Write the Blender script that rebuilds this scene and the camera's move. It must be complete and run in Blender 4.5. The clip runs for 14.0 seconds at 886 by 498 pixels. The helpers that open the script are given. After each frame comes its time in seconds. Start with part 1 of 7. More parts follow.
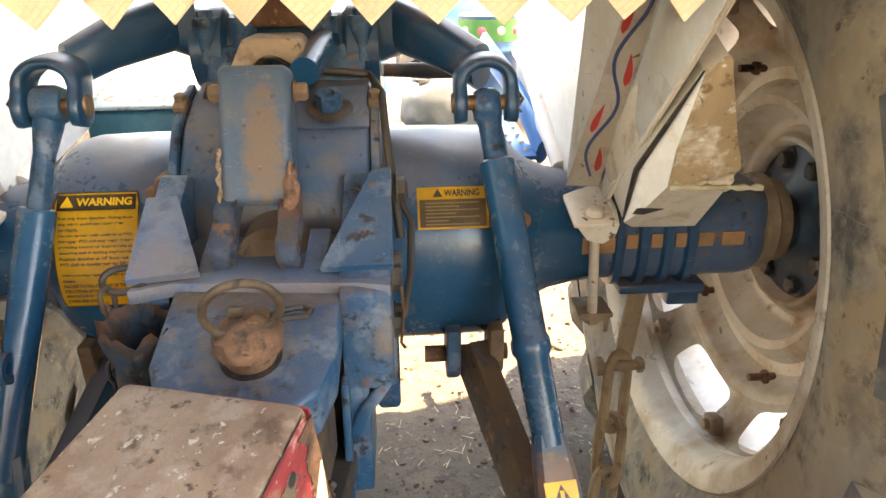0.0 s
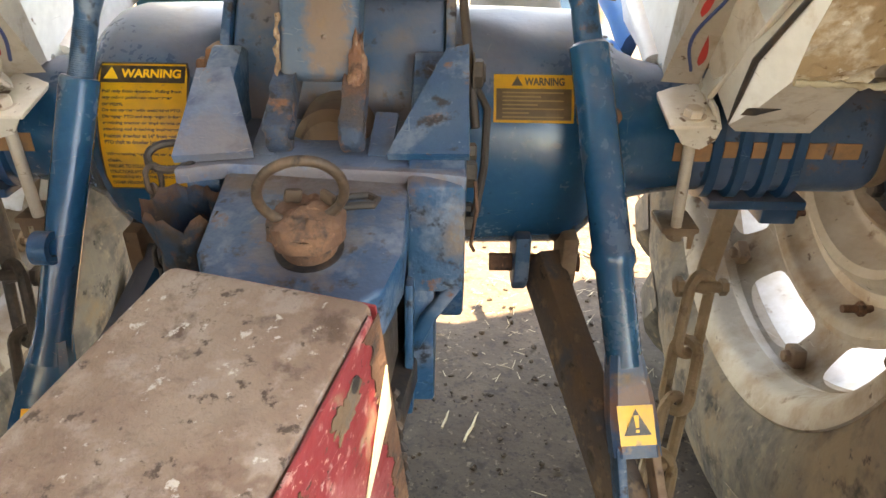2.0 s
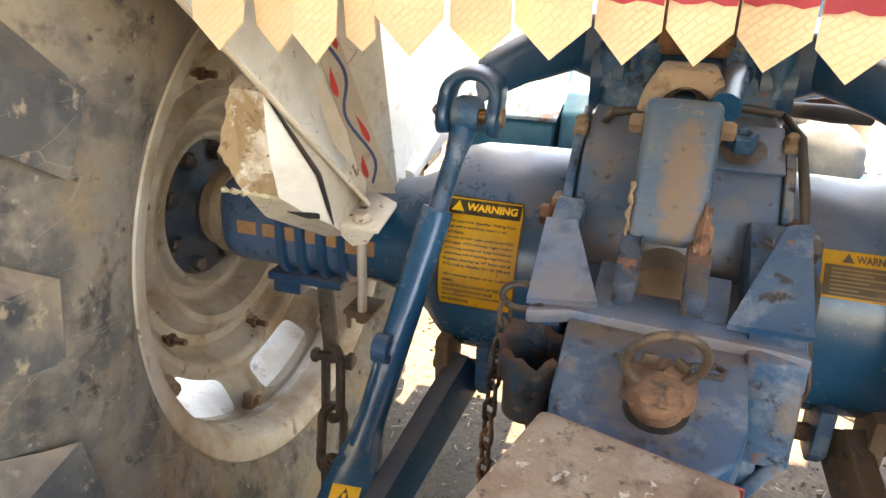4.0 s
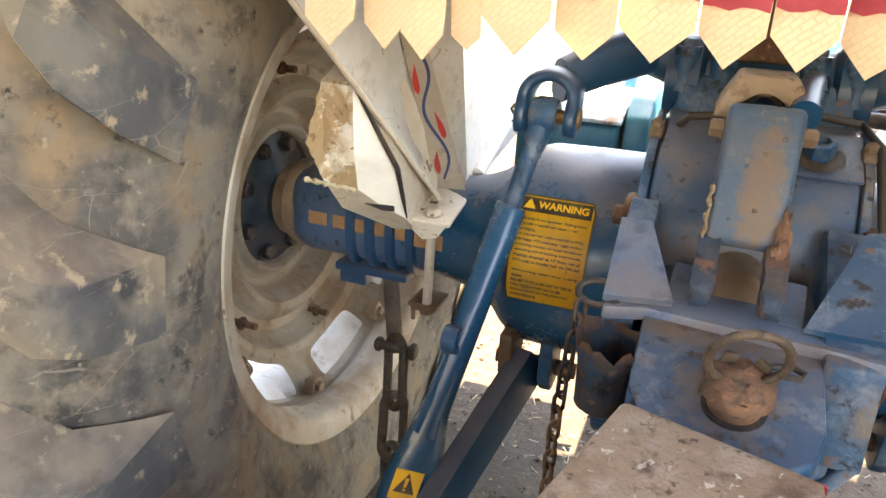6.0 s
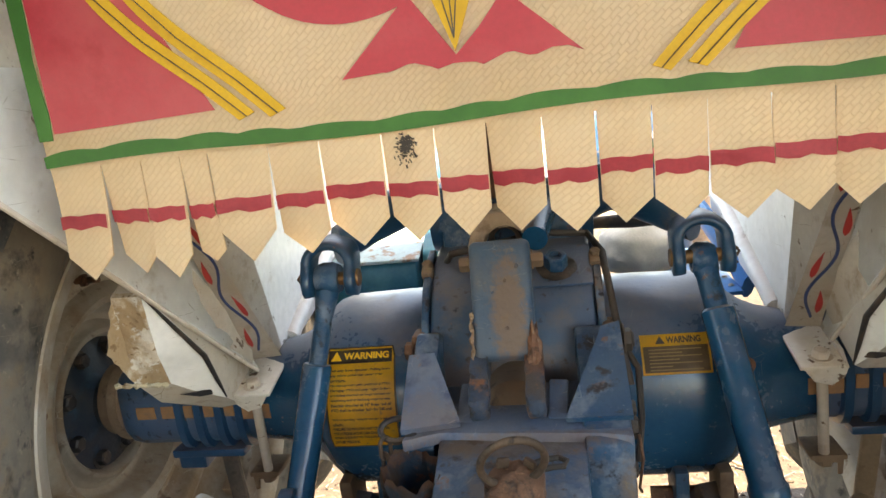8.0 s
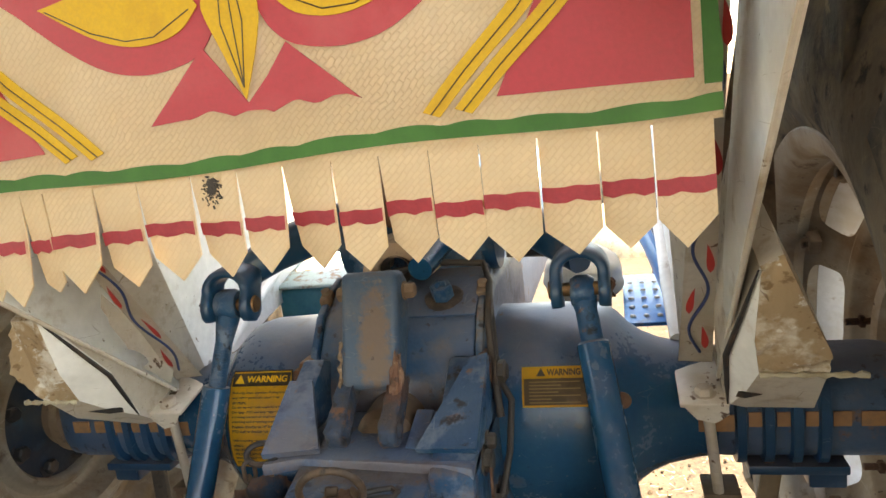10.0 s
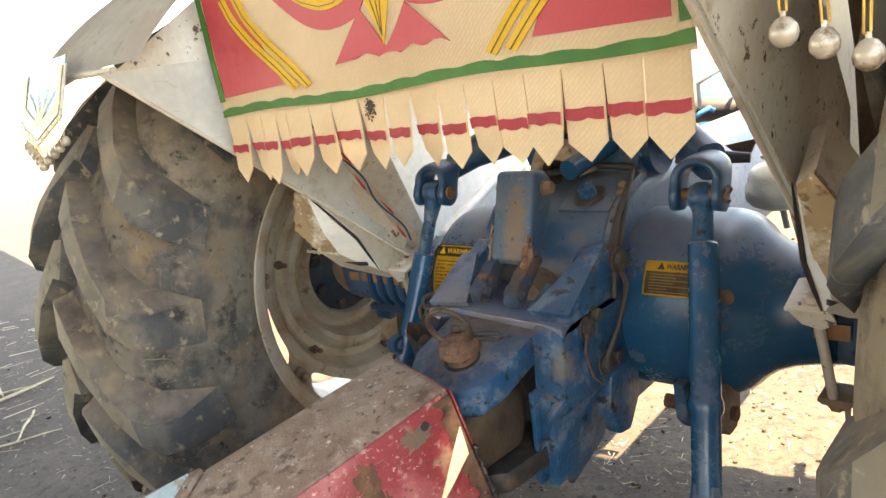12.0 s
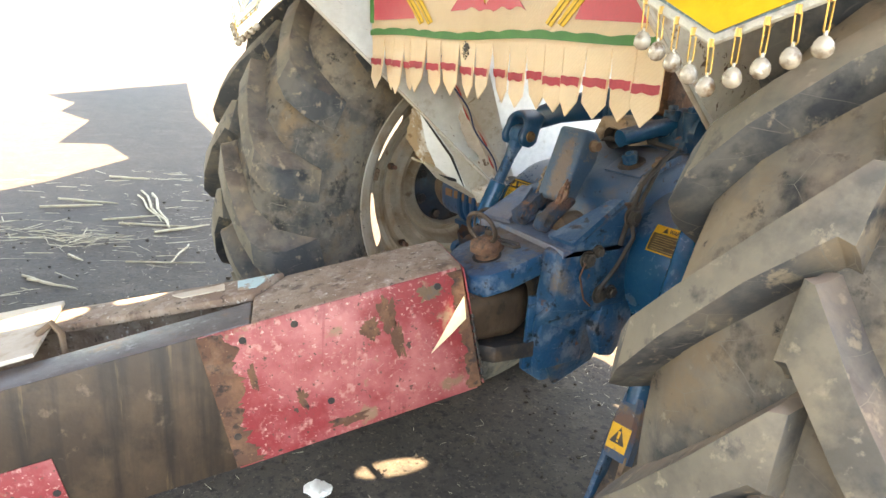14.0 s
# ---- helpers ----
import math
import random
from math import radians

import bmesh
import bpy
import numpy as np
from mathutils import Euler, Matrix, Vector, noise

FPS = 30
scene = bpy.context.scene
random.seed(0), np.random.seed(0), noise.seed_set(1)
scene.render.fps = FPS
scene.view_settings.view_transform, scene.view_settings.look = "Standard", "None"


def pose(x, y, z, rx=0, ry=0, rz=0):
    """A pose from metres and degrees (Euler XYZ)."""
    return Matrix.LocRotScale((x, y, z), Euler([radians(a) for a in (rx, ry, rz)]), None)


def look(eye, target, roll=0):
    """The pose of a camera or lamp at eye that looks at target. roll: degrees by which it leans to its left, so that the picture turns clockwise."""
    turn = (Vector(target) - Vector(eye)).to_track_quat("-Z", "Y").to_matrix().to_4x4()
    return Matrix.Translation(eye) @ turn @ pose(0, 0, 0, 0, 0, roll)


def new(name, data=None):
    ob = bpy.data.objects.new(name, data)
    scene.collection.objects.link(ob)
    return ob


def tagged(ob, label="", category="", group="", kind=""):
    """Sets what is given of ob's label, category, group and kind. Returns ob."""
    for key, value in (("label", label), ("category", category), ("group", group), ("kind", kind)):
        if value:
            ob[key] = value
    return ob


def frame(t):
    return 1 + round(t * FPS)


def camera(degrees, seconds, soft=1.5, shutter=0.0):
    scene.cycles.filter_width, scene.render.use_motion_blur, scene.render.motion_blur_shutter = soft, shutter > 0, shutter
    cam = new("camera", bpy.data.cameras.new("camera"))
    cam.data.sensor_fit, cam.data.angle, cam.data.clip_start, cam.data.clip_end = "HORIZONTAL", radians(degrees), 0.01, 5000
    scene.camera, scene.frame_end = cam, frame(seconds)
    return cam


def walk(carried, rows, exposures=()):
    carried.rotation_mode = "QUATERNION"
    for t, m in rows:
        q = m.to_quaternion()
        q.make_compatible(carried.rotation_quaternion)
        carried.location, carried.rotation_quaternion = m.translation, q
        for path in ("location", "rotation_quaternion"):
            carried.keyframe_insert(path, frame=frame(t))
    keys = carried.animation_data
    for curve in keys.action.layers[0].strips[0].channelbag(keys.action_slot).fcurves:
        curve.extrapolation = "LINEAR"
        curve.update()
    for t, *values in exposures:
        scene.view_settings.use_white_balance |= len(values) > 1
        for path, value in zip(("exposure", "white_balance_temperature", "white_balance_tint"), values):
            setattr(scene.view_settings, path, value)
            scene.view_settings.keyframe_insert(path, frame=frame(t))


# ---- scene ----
cam = camera(64.8, 14.0)
PATH = [
    (0, (0.151, -0.879, 1.001), (0.267, 0.974, 0.259), -0.7),
    (0.5, (0.185, -0.829, 0.955), (0.323, 0.942, 0.036), -2.0),
    (1, (0.212, -0.814, 0.923), (0.394, 0.909, -0.076), -1.2),
    (1.5, (0.191, -0.809, 0.923), (0.291, 0.925, -0.069), -1.4),
    (2, (0.12, -0.81, 0.945), (0.112, 0.947, -0.01), 0.8),
    (2.5, (0.062, -0.826, 0.972), (-0.052, 0.974, 0.108), 3.3),
    (3, (0.016, -0.839, 1.0), (-0.28, 0.978, 0.218), 2.0),
    (3.5, (-0.001, -0.849, 1.017), (-0.438, 0.963, 0.293), 1.7),
    (3.7, (-0.011, -0.854, 1.022), (-0.509, 0.939, 0.292), 1.6),
    (5.8, (-0.053, -0.9, 1.014), (-0.701, 0.842, 0.275), 2.8),
    (6, (-0.062, -0.904, 1.02), (-0.704, 0.841, 0.284), 3.2),
    (6.5, (-0.072, -0.941, 1.056), (-0.826, 0.788, 0.392), -0.5),
    (7, (-0.05, -0.955, 1.08), (-0.681, 0.869, 0.556), -0.1),
    (7.5, (-0.012, -0.969, 1.082), (-0.589, 0.905, 0.686), -0.5),
    (8, (0.068, -0.961, 1.091), (-0.251, 0.969, 0.674), -6.6),
    (8.5, (0.15, -0.966, 1.097), (-0.108, 0.99, 0.768), -9.6),
    (8.7, (0.198, -0.98, 1.096), (-0.133, 0.964, 0.764), -8.6),
    (10.8, (0.451, -0.894, 1.09), (-0.256, 0.934, 0.691), -7.2),
    (11, (0.516, -0.89, 1.091), (-0.389, 0.836, 0.64), -6.0),
    (11.5, (0.65, -0.926, 1.097), (-0.707, 0.456, 0.599), -10.0),
    (12, (0.683, -1.001, 1.089), (-0.661, 0.394, 0.593), -9.8),
    (12.5, (0.741, -1.077, 1.073), (-0.481, 0.411, 0.533), -5.0),
    (13, (0.862, -1.074, 1.079), (-0.604, 0.205, 0.618), 0.3),
    (13.5, (0.987, -1.045, 1.053), (-0.603, -0.044, 0.367), 4.4),
    (14, (1.042, -1.095, 1.07), (-0.549, -0.03, 0.491), 2.6),
]
EXPOSURES = [(0, 4.25, 11400, 15), (1.5, 4.15, 11200, 14), (3.6, 4.2, 10700, 15), (6.5, 4.2, 9900, 15), (7.5, 3.6, 9300, 11), (8.6, 3.4, 10200, 12), (11, 3.45, 10400, 12), (12.5, 3.7, 9600, 11), (14, 3.8, 9200, 10)]
walk(cam, [(t, look(eye, target, roll)) for t, eye, target, roll in PATH], EXPOSURES)

# ---------------------------------------------------------------- light
SUN = Vector((0.17, 0.03, 1.0)).normalized()
world = bpy.data.worlds.new("sky")
scene.world = world
world.use_nodes = True
wn = world.node_tree.nodes
sky = wn.new("ShaderNodeTexSky")
sky.sky_type, sky.sun_disc = "NISHITA", False
sky.sun_elevation = math.asin(SUN.z)
sky.sun_rotation = math.atan2(SUN.x, SUN.y)
wn["Background"].inputs["Strength"].default_value = 0.15
world.node_tree.links.new(sky.outputs[0], wn["Background"].inputs["Color"])
sun = new("sun", bpy.data.lights.new("sun", "SUN"))
sun.data.energy, sun.data.angle, sun.data.color = 4.2, radians(0.53), (1.0, 0.93, 0.82)
sun.matrix_world = look(SUN * 20, (0, 0, 0))


# ---------------------------------------------------------------- materials
def node(nt, kind, **kw):
    n = nt.nodes.new(kind)
    for key, value in kw.items():
        n.inputs[key].default_value = value
    return n


def surf(name, base, layers=(), rough=0.6, metal=0.0, bump=0.15, grain=180.0, rough_var=0.15, spec=0.5, dust=0.0, scratch=None):
    """base colour, then layers of (colour, noise scale, low, high[, extra roughness]) where the noise passes from low to high."""
    m = bpy.data.materials.new(name)
    m.use_nodes = True
    nt = m.node_tree
    p = nt.nodes["Principled BSDF"]
    link = nt.links.new
    geo = nt.nodes.new("ShaderNodeNewGeometry")
    pos = geo.outputs["Position"]
    fine = node(nt, "ShaderNodeTexNoise", Scale=grain, Detail=4.0)
    link(pos, fine.inputs["Vector"])
    tone = nt.nodes.new("ShaderNodeMix")
    tone.data_type = "RGBA"
    tone.inputs[6].default_value = (*[c * 0.82 for c in base], 1)
    tone.inputs[7].default_value = (*[min(1, c * 1.16) for c in base], 1)
    link(fine.outputs["Fac"], tone.inputs[0])
    colour = tone.outputs[2]
    rmix = nt.nodes.new("ShaderNodeMapRange")
    rmix.inputs[3].default_value, rmix.inputs[4].default_value = rough - rough_var, min(1, rough + rough_var)
    link(fine.outputs["Fac"], rmix.inputs[0])
    roughness = rmix.outputs[0]
    seed = 0.0
    for col, sc, lo, hi, *more in layers:
        seed += 3.7
        off = nt.nodes.new("ShaderNodeVectorMath")
        off.inputs[1].default_value = (seed, seed * 0.7, -seed)
        link(pos, off.inputs[0])
        nz = node(nt, "ShaderNodeTexNoise", Scale=sc, Detail=8.0, Roughness=0.62)
        link(off.outputs[0], nz.inputs["Vector"])
        mr = nt.nodes.new("ShaderNodeMapRange")
        mr.inputs[1].default_value, mr.inputs[2].default_value = lo, hi
        link(nz.outputs["Fac"], mr.inputs[0])
        mx = nt.nodes.new("ShaderNodeMix")
        mx.data_type = "RGBA"
        link(mr.outputs[0], mx.inputs[0])
        link(colour, mx.inputs[6])
        mx.inputs[7].default_value = (*col, 1)
        colour = mx.outputs[2]
        if more:
            ma = nt.nodes.new("ShaderNodeMath")
            ma.operation, ma.use_clamp = "MULTIPLY_ADD", True
            ma.inputs[1].default_value = more[0]
            link(mr.outputs[0], ma.inputs[0])
            link(roughness, ma.inputs[2])
            roughness = ma.outputs[0]
    if scratch:
        # hairline scratches: edges of long cells, broken up by noise
        s_col, s_scale, s_width, s_low = scratch
        st = nt.nodes.new("ShaderNodeMapping")
        st.inputs["Rotation"].default_value = (0.5, 0.9, 0.3)
        st.inputs["Scale"].default_value = (1.0, 0.35, 1.8)
        link(pos, st.inputs["Vector"])
        bend_n = node(nt, "ShaderNodeTexNoise", Scale=s_scale * 0.6, Detail=2.0)
        link(pos, bend_n.inputs["Vector"])
        add = nt.nodes.new("ShaderNodeVectorMath")
        add.operation = "MULTIPLY_ADD"
        add.inputs[1].default_value = (0.5 / s_scale,) * 3
        link(bend_n.outputs["Color"], add.inputs[0])
        link(st.outputs[0], add.inputs[2])
        vo = nt.nodes.new("ShaderNodeTexVoronoi")
        vo.feature = "DISTANCE_TO_EDGE"
        vo.inputs["Scale"].default_value = s_scale
        link(add.outputs[0], vo.inputs["Vector"])
        line = nt.nodes.new("ShaderNodeMapRange")
        line.inputs[1].default_value, line.inputs[2].default_value = s_width, 0.0
        link(vo.outputs["Distance"], line.inputs[0])
        br_n = node(nt, "ShaderNodeTexNoise", Scale=s_scale * 1.3, Detail=3.0)
        link(pos, br_n.inputs["Vector"])
        br_m = nt.nodes.new("ShaderNodeMapRange")
        br_m.inputs[1].default_value, br_m.inputs[2].default_value = s_low, s_low + 0.08
        link(br_n.outputs["Fac"], br_m.inputs[0])
        both = nt.nodes.new("ShaderNodeMath")
        both.operation = "MULTIPLY"
        link(line.outputs[0], both.inputs[0])
        link(br_m.outputs[0], both.inputs[1])
        mx = nt.nodes.new("ShaderNodeMix")
        mx.data_type = "RGBA"
        link(both.outputs[0], mx.inputs[0])
        link(colour, mx.inputs[6])
        mx.inputs[7].default_value = (*s_col, 1)
        colour = mx.outputs[2]
    if dust:
        # dust that has settled on faces looking up
        sep = nt.nodes.new("ShaderNodeSeparateXYZ")
        link(geo.outputs["Normal"], sep.inputs[0])
        nz = node(nt, "ShaderNodeTexNoise", Scale=14.0, Detail=5.0, Roughness=0.55)
        link(pos, nz.inputs["Vector"])
        up = nt.nodes.new("ShaderNodeMath")
        up.operation = "ADD"
        link(sep.outputs["Z"], up.inputs[0])
        link(nz.outputs["Fac"], up.inputs[1])
        mr = nt.nodes.new("ShaderNodeMapRange")
        mr.inputs[1].default_value, mr.inputs[2].default_value, mr.inputs[4].default_value = 0.98, 1.72, dust
        link(up.outputs[0], mr.inputs[0])
        mx = nt.nodes.new("ShaderNodeMix")
        mx.data_type = "RGBA"
        link(mr.outputs[0], mx.inputs[0])
        link(colour, mx.inputs[6])
        mx.inputs[7].default_value = (0.36, 0.250, 0.180, 1)
        colour = mx.outputs[2]
        ma = nt.nodes.new("ShaderNodeMath")
        ma.operation, ma.use_clamp = "MULTIPLY_ADD", True
        ma.inputs[1].default_value = 0.45
        link(mr.outputs[0], ma.inputs[0])
        link(roughness, ma.inputs[2])
        roughness = ma.outputs[0]
    link(colour, p.inputs["Base Color"])
    link(roughness, p.inputs["Roughness"])
    p.inputs["Metallic"].default_value = metal
    p.inputs["Specular IOR Level"].default_value = spec
    if bump:
        b = nt.nodes.new("ShaderNodeBump")
        b.inputs["Strength"].default_value, b.inputs["Distance"].default_value = bump, 0.004
        mid = node(nt, "ShaderNodeTexNoise", Scale=grain * 0.22, Detail=6.0)
        link(pos, mid.inputs["Vector"])
        tot = nt.nodes.new("ShaderNodeMath")
        tot.operation = "MULTIPLY_ADD"
        tot.inputs[1].default_value = 0.35
        link(fine.outputs["Fac"], tot.inputs[0])
        link(mid.outputs["Fac"], tot.inputs[2])
        link(tot.outputs[0], b.inputs["Height"])
        link(b.outputs[0], p.inputs["Normal"])
    return m


DUST = (0.36, 0.27, 0.19)
RUST = (0.17, 0.075, 0.04)
blue_paint = surf("blue_paint", (0.004, 0.060, 0.135), [((0.018, 0.085, 0.155), 9, 0.48, 0.72, 0.08), ((0.12, 0.095, 0.08), 13, 0.62, 0.82, 0.4), (RUST, 31, 0.69, 0.74, 0.4), ((0.25, 0.33, 0.40), 110, 0.71, 0.75), ((0.003, 0.015, 0.04), 48, 0.66, 0.73)], 0.22, 0.0, 0.16, 130, 0.08, dust=0.42, scratch=((0.10, 0.15, 0.20), 26, 0.012, 0.58))
blue_cast = surf("blue_cast_paint", (0.019, 0.066, 0.132), [((0.068, 0.100, 0.160), 6, 0.38, 0.68, 0.10), ((0.13, 0.110, 0.095), 10, 0.57, 0.80, 0.4), ((0.17, 0.095, 0.055), 19, 0.62, 0.71, 0.4), (RUST, 45, 0.66, 0.72, 0.4), ((0.01, 0.016, 0.03), 60, 0.60, 0.68), ((0.28, 0.33, 0.38), 95, 0.72, 0.76)], 0.34, 0.0, 0.35, 160, 0.1, spec=0.5, dust=0.3, scratch=((0.10, 0.15, 0.20), 26, 0.012, 0.58))
blue_worn = surf("blue_worn_paint", (0.006, 0.055, 0.125), [((0.026, 0.080, 0.142), 12, 0.45, 0.68, 0.1), ((0.16, 0.125, 0.095), 11, 0.54, 0.72, 0.4), ((0.085, 0.130, 0.190), 26, 0.52, 0.64), (RUST, 26, 0.63, 0.70, 0.3), ((0.007, 0.012, 0.022), 40, 0.57, 0.65), ((0.30, 0.35, 0.40), 120, 0.69, 0.73)], 0.38, 0.0, 0.7, 130, spec=0.32, dust=0.15, scratch=((0.13, 0.18, 0.23), 34, 0.018, 0.58))
deep_blue = surf("deep_blue_paint", (0.004, 0.042, 0.098), [((0.016, 0.066, 0.125), 8, 0.48, 0.76, 0.08), ((0.13, 0.10, 0.08), 15, 0.62, 0.82, 0.4), (RUST, 40, 0.69, 0.74, 0.3), ((0.30, 0.35, 0.40), 95, 0.71, 0.75)], 0.32, 0.0, 0.22, 120, 0.1, dust=0.35, scratch=((0.10, 0.15, 0.20), 26, 0.012, 0.58))
bracket_blue = surf("dusty_bracket_paint", (0.052, 0.105, 0.195), [((0.125, 0.150, 0.195), 8, 0.42, 0.66, 0.2), ((0.20, 0.140, 0.092), 15, 0.59, 0.71, 0.3), ((0.03, 0.060, 0.12), 21, 0.52, 0.66), (RUST, 40, 0.64, 0.72)], 0.42, 0.0, 0.5, 170, dust=0.08, scratch=((0.20, 0.22, 0.26), 36, 0.014, 0.55))
teal_paint = surf("teal_paint", (0.012, 0.16, 0.24), [((0.05, 0.26, 0.33), 11, 0.45, 0.7), (DUST, 18, 0.64, 0.85, 0.4)], 0.4, 0.0, 0.08, 90)
bright_blue = surf("bright_blue_paint", (0.03, 0.20, 0.48), [((0.10, 0.32, 0.55), 6, 0.45, 0.7), (DUST, 15, 0.62, 0.85, 0.4)], 0.35, 0.0, 0.08, 90)
rusty = surf("rusty_iron", (0.095, 0.045, 0.028), [((0.17, 0.085, 0.048), 22, 0.46, 0.64), ((0.035, 0.022, 0.018), 42, 0.54, 0.64), ((0.19, 0.125, 0.085), 13, 0.60, 0.82), ((0.25, 0.13, 0.075), 90, 0.62, 0.70)], 0.85, 0.0, 1.0, 200, dust=0.12)
brown_iron = surf("dusty_brown_iron", (0.15, 0.095, 0.062), [((0.26, 0.19, 0.13), 12, 0.45, 0.7), ((0.06, 0.04, 0.03), 30, 0.58, 0.7)], 0.75, 0.0, 0.35, 200)
# dark iron; also colours pieces that stand in for shade in gaps
dark_iron_and_shade = surf("dark_iron_and_shade", (0.028, 0.026, 0.027), [((0.10, 0.065, 0.045), 22, 0.48, 0.68), (DUST, 14, 0.64, 0.85)], 0.6, 0.3, 0.35, 200)
brass = surf("worn_brass", (0.20, 0.11, 0.05), [((0.10, 0.055, 0.03), 60, 0.5, 0.65)], 0.5, 0.5, 0.3, 200)
galv = surf("galvanised_steel", (0.42, 0.41, 0.38), [((0.30, 0.25, 0.19), 30, 0.5, 0.7)], 0.45, 0.5, 0.2, 200)
white_paint = surf("dusty_white_paint", (0.78, 0.77, 0.74), [((0.64, 0.60, 0.54), 5, 0.45, 0.74), ((0.42, 0.33, 0.24), 14, 0.60, 0.78, 0.2), ((0.20, 0.12, 0.07), 50, 0.68, 0.72, 0.2), ((0.30, 0.24, 0.18), 27, 0.68, 0.74)], 0.42, 0.0, 0.15, 70, dust=0.5, scratch=((0.32, 0.26, 0.20), 13, 0.006, 0.55))
cream_paint = surf("cream_grey_paint", (0.53, 0.47, 0.40), [((0.44, 0.36, 0.27), 9, 0.42, 0.7), ((0.32, 0.23, 0.15), 20, 0.56, 0.74, 0.2), ((0.14, 0.08, 0.05), 55, 0.65, 0.70, 0.2)], 0.5, 0.0, 0.2, 90, dust=0.5, scratch=((0.26, 0.19, 0.13), 16, 0.008, 0.53))
peeled = surf("peeled_muddy_paint", (0.56, 0.48, 0.38), [((0.36, 0.25, 0.15), 22, 0.41, 0.51, 0.3), ((0.64, 0.60, 0.53), 40, 0.58, 0.63), ((0.22, 0.135, 0.07), 50, 0.59, 0.65)], 0.7, 0.0, 0.8, 130)
rim_paint = surf("dusty_rim_paint", (0.295, 0.252, 0.205), [((0.37, 0.335, 0.295), 6, 0.47, 0.7), ((0.22, 0.15, 0.095), 9, 0.47, 0.66, 0.2), ((0.13, 0.08, 0.05), 22, 0.60, 0.69), ((0.08, 0.05, 0.035), 55, 0.65, 0.70)], 0.55, 0.0, 0.4, 110, scratch=((0.42, 0.38, 0.33), 18, 0.010, 0.57))
rubber = surf("dusty_rubber", (0.055, 0.052, 0.049), [((0.125, 0.110, 0.092), 11, 0.42, 0.58, 0.1), ((0.20, 0.155, 0.11), 3.6, 0.5, 0.66, 0.2), ((0.17, 0.120, 0.076), 9, 0.50, 0.66, 0.2), ((0.036, 0.037, 0.038), 6.5, 0.52, 0.66), ((0.024, 0.023, 0.023), 14, 0.54, 0.66), ((0.016, 0.016, 0.017), 30, 0.60, 0.68), ((0.145, 0.120, 0.094), 26, 0.52, 0.68), ((0.20, 0.165, 0.125), 60, 0.62, 0.70)], 0.75, 0.0, 1.0, 60, dust=0.8, scratch=((0.15, 0.132, 0.108), 13, 0.007, 0.46))
muddy_rubber = surf("mud_coated_rubber", (0.055, 0.052, 0.049), [((0.125, 0.110, 0.092), 11, 0.42, 0.58, 0.1), ((0.20, 0.155, 0.11), 3.6, 0.4, 0.58, 0.2), ((0.17, 0.120, 0.076), 9, 0.50, 0.66, 0.2), ((0.036, 0.037, 0.038), 6.5, 0.52, 0.66), ((0.024, 0.023, 0.023), 14, 0.54, 0.66), ((0.016, 0.016, 0.017), 30, 0.60, 0.68), ((0.145, 0.120, 0.094), 26, 0.52, 0.68), ((0.20, 0.165, 0.125), 60, 0.62, 0.70)], 0.75, 0.0, 1.0, 60, dust=0.8, scratch=((0.15, 0.132, 0.108), 13, 0.007, 0.46))
sticker_yellow = surf("sticker_yellow", (0.82, 0.45, 0.03), [((0.62, 0.34, 0.06), 22, 0.46, 0.72), ((0.34, 0.20, 0.09), 55, 0.62, 0.72)], 0.4, 0.0, 0.0, 60)
sticker_black = surf("sticker_black", (0.05, 0.04, 0.03), [((0.16, 0.11, 0.06), 30, 0.5, 0.75)], 0.45, 0.0, 0.0, 80)
sticker_brown = surf("faded_sticker_brown", (0.12, 0.075, 0.035), [((0.22, 0.14, 0.07), 35, 0.45, 0.7)], 0.5, 0.0, 0.0, 80)
red_paint = surf("faded_red_paint", (0.235, 0.028, 0.034), [((0.40, 0.13, 0.13), 5, 0.46, 0.62), ((0.17, 0.02, 0.022), 6, 0.57, 0.7), ((0.44, 0.20, 0.18), 48, 0.58, 0.68), ((0.50, 0.30, 0.26), 120, 0.61, 0.67), ((0.25, 0.15, 0.10), 14, 0.61, 0.67, 0.3), ((0.07, 0.045, 0.035), 55, 0.63, 0.66, 0.3), ((0.11, 0.05, 0.04), 110, 0.64, 0.67)], 0.5, 0.0, 0.5, 120, scratch=((0.42, 0.20, 0.19), 38, 0.02, 0.56))
bar_top = surf("worn_beam_top", (0.190, 0.122, 0.090), [((0.26, 0.19, 0.145), 11, 0.42, 0.60), ((0.29, 0.225, 0.185), 34, 0.52, 0.64), ((0.10, 0.06, 0.042), 19, 0.56, 0.65), ((0.45, 0.40, 0.35), 75, 0.62, 0.67), ((0.07, 0.045, 0.032), 60, 0.60, 0.66), ((0.33, 0.13, 0.10), 15, 0.68, 0.74)], 0.78, 0.0, 1.0, 240)
bare_brown = surf("bare_rusted_steel", (0.042, 0.027, 0.019), [((0.085, 0.056, 0.036), 6, 0.45, 0.68), ((0.018, 0.014, 0.012), 15, 0.54, 0.70), ((0.14, 0.10, 0.07), 22, 0.62, 0.72), ((0.36, 0.30, 0.24), 120, 0.74, 0.77)], 0.5, 0.1, 0.35, 120)


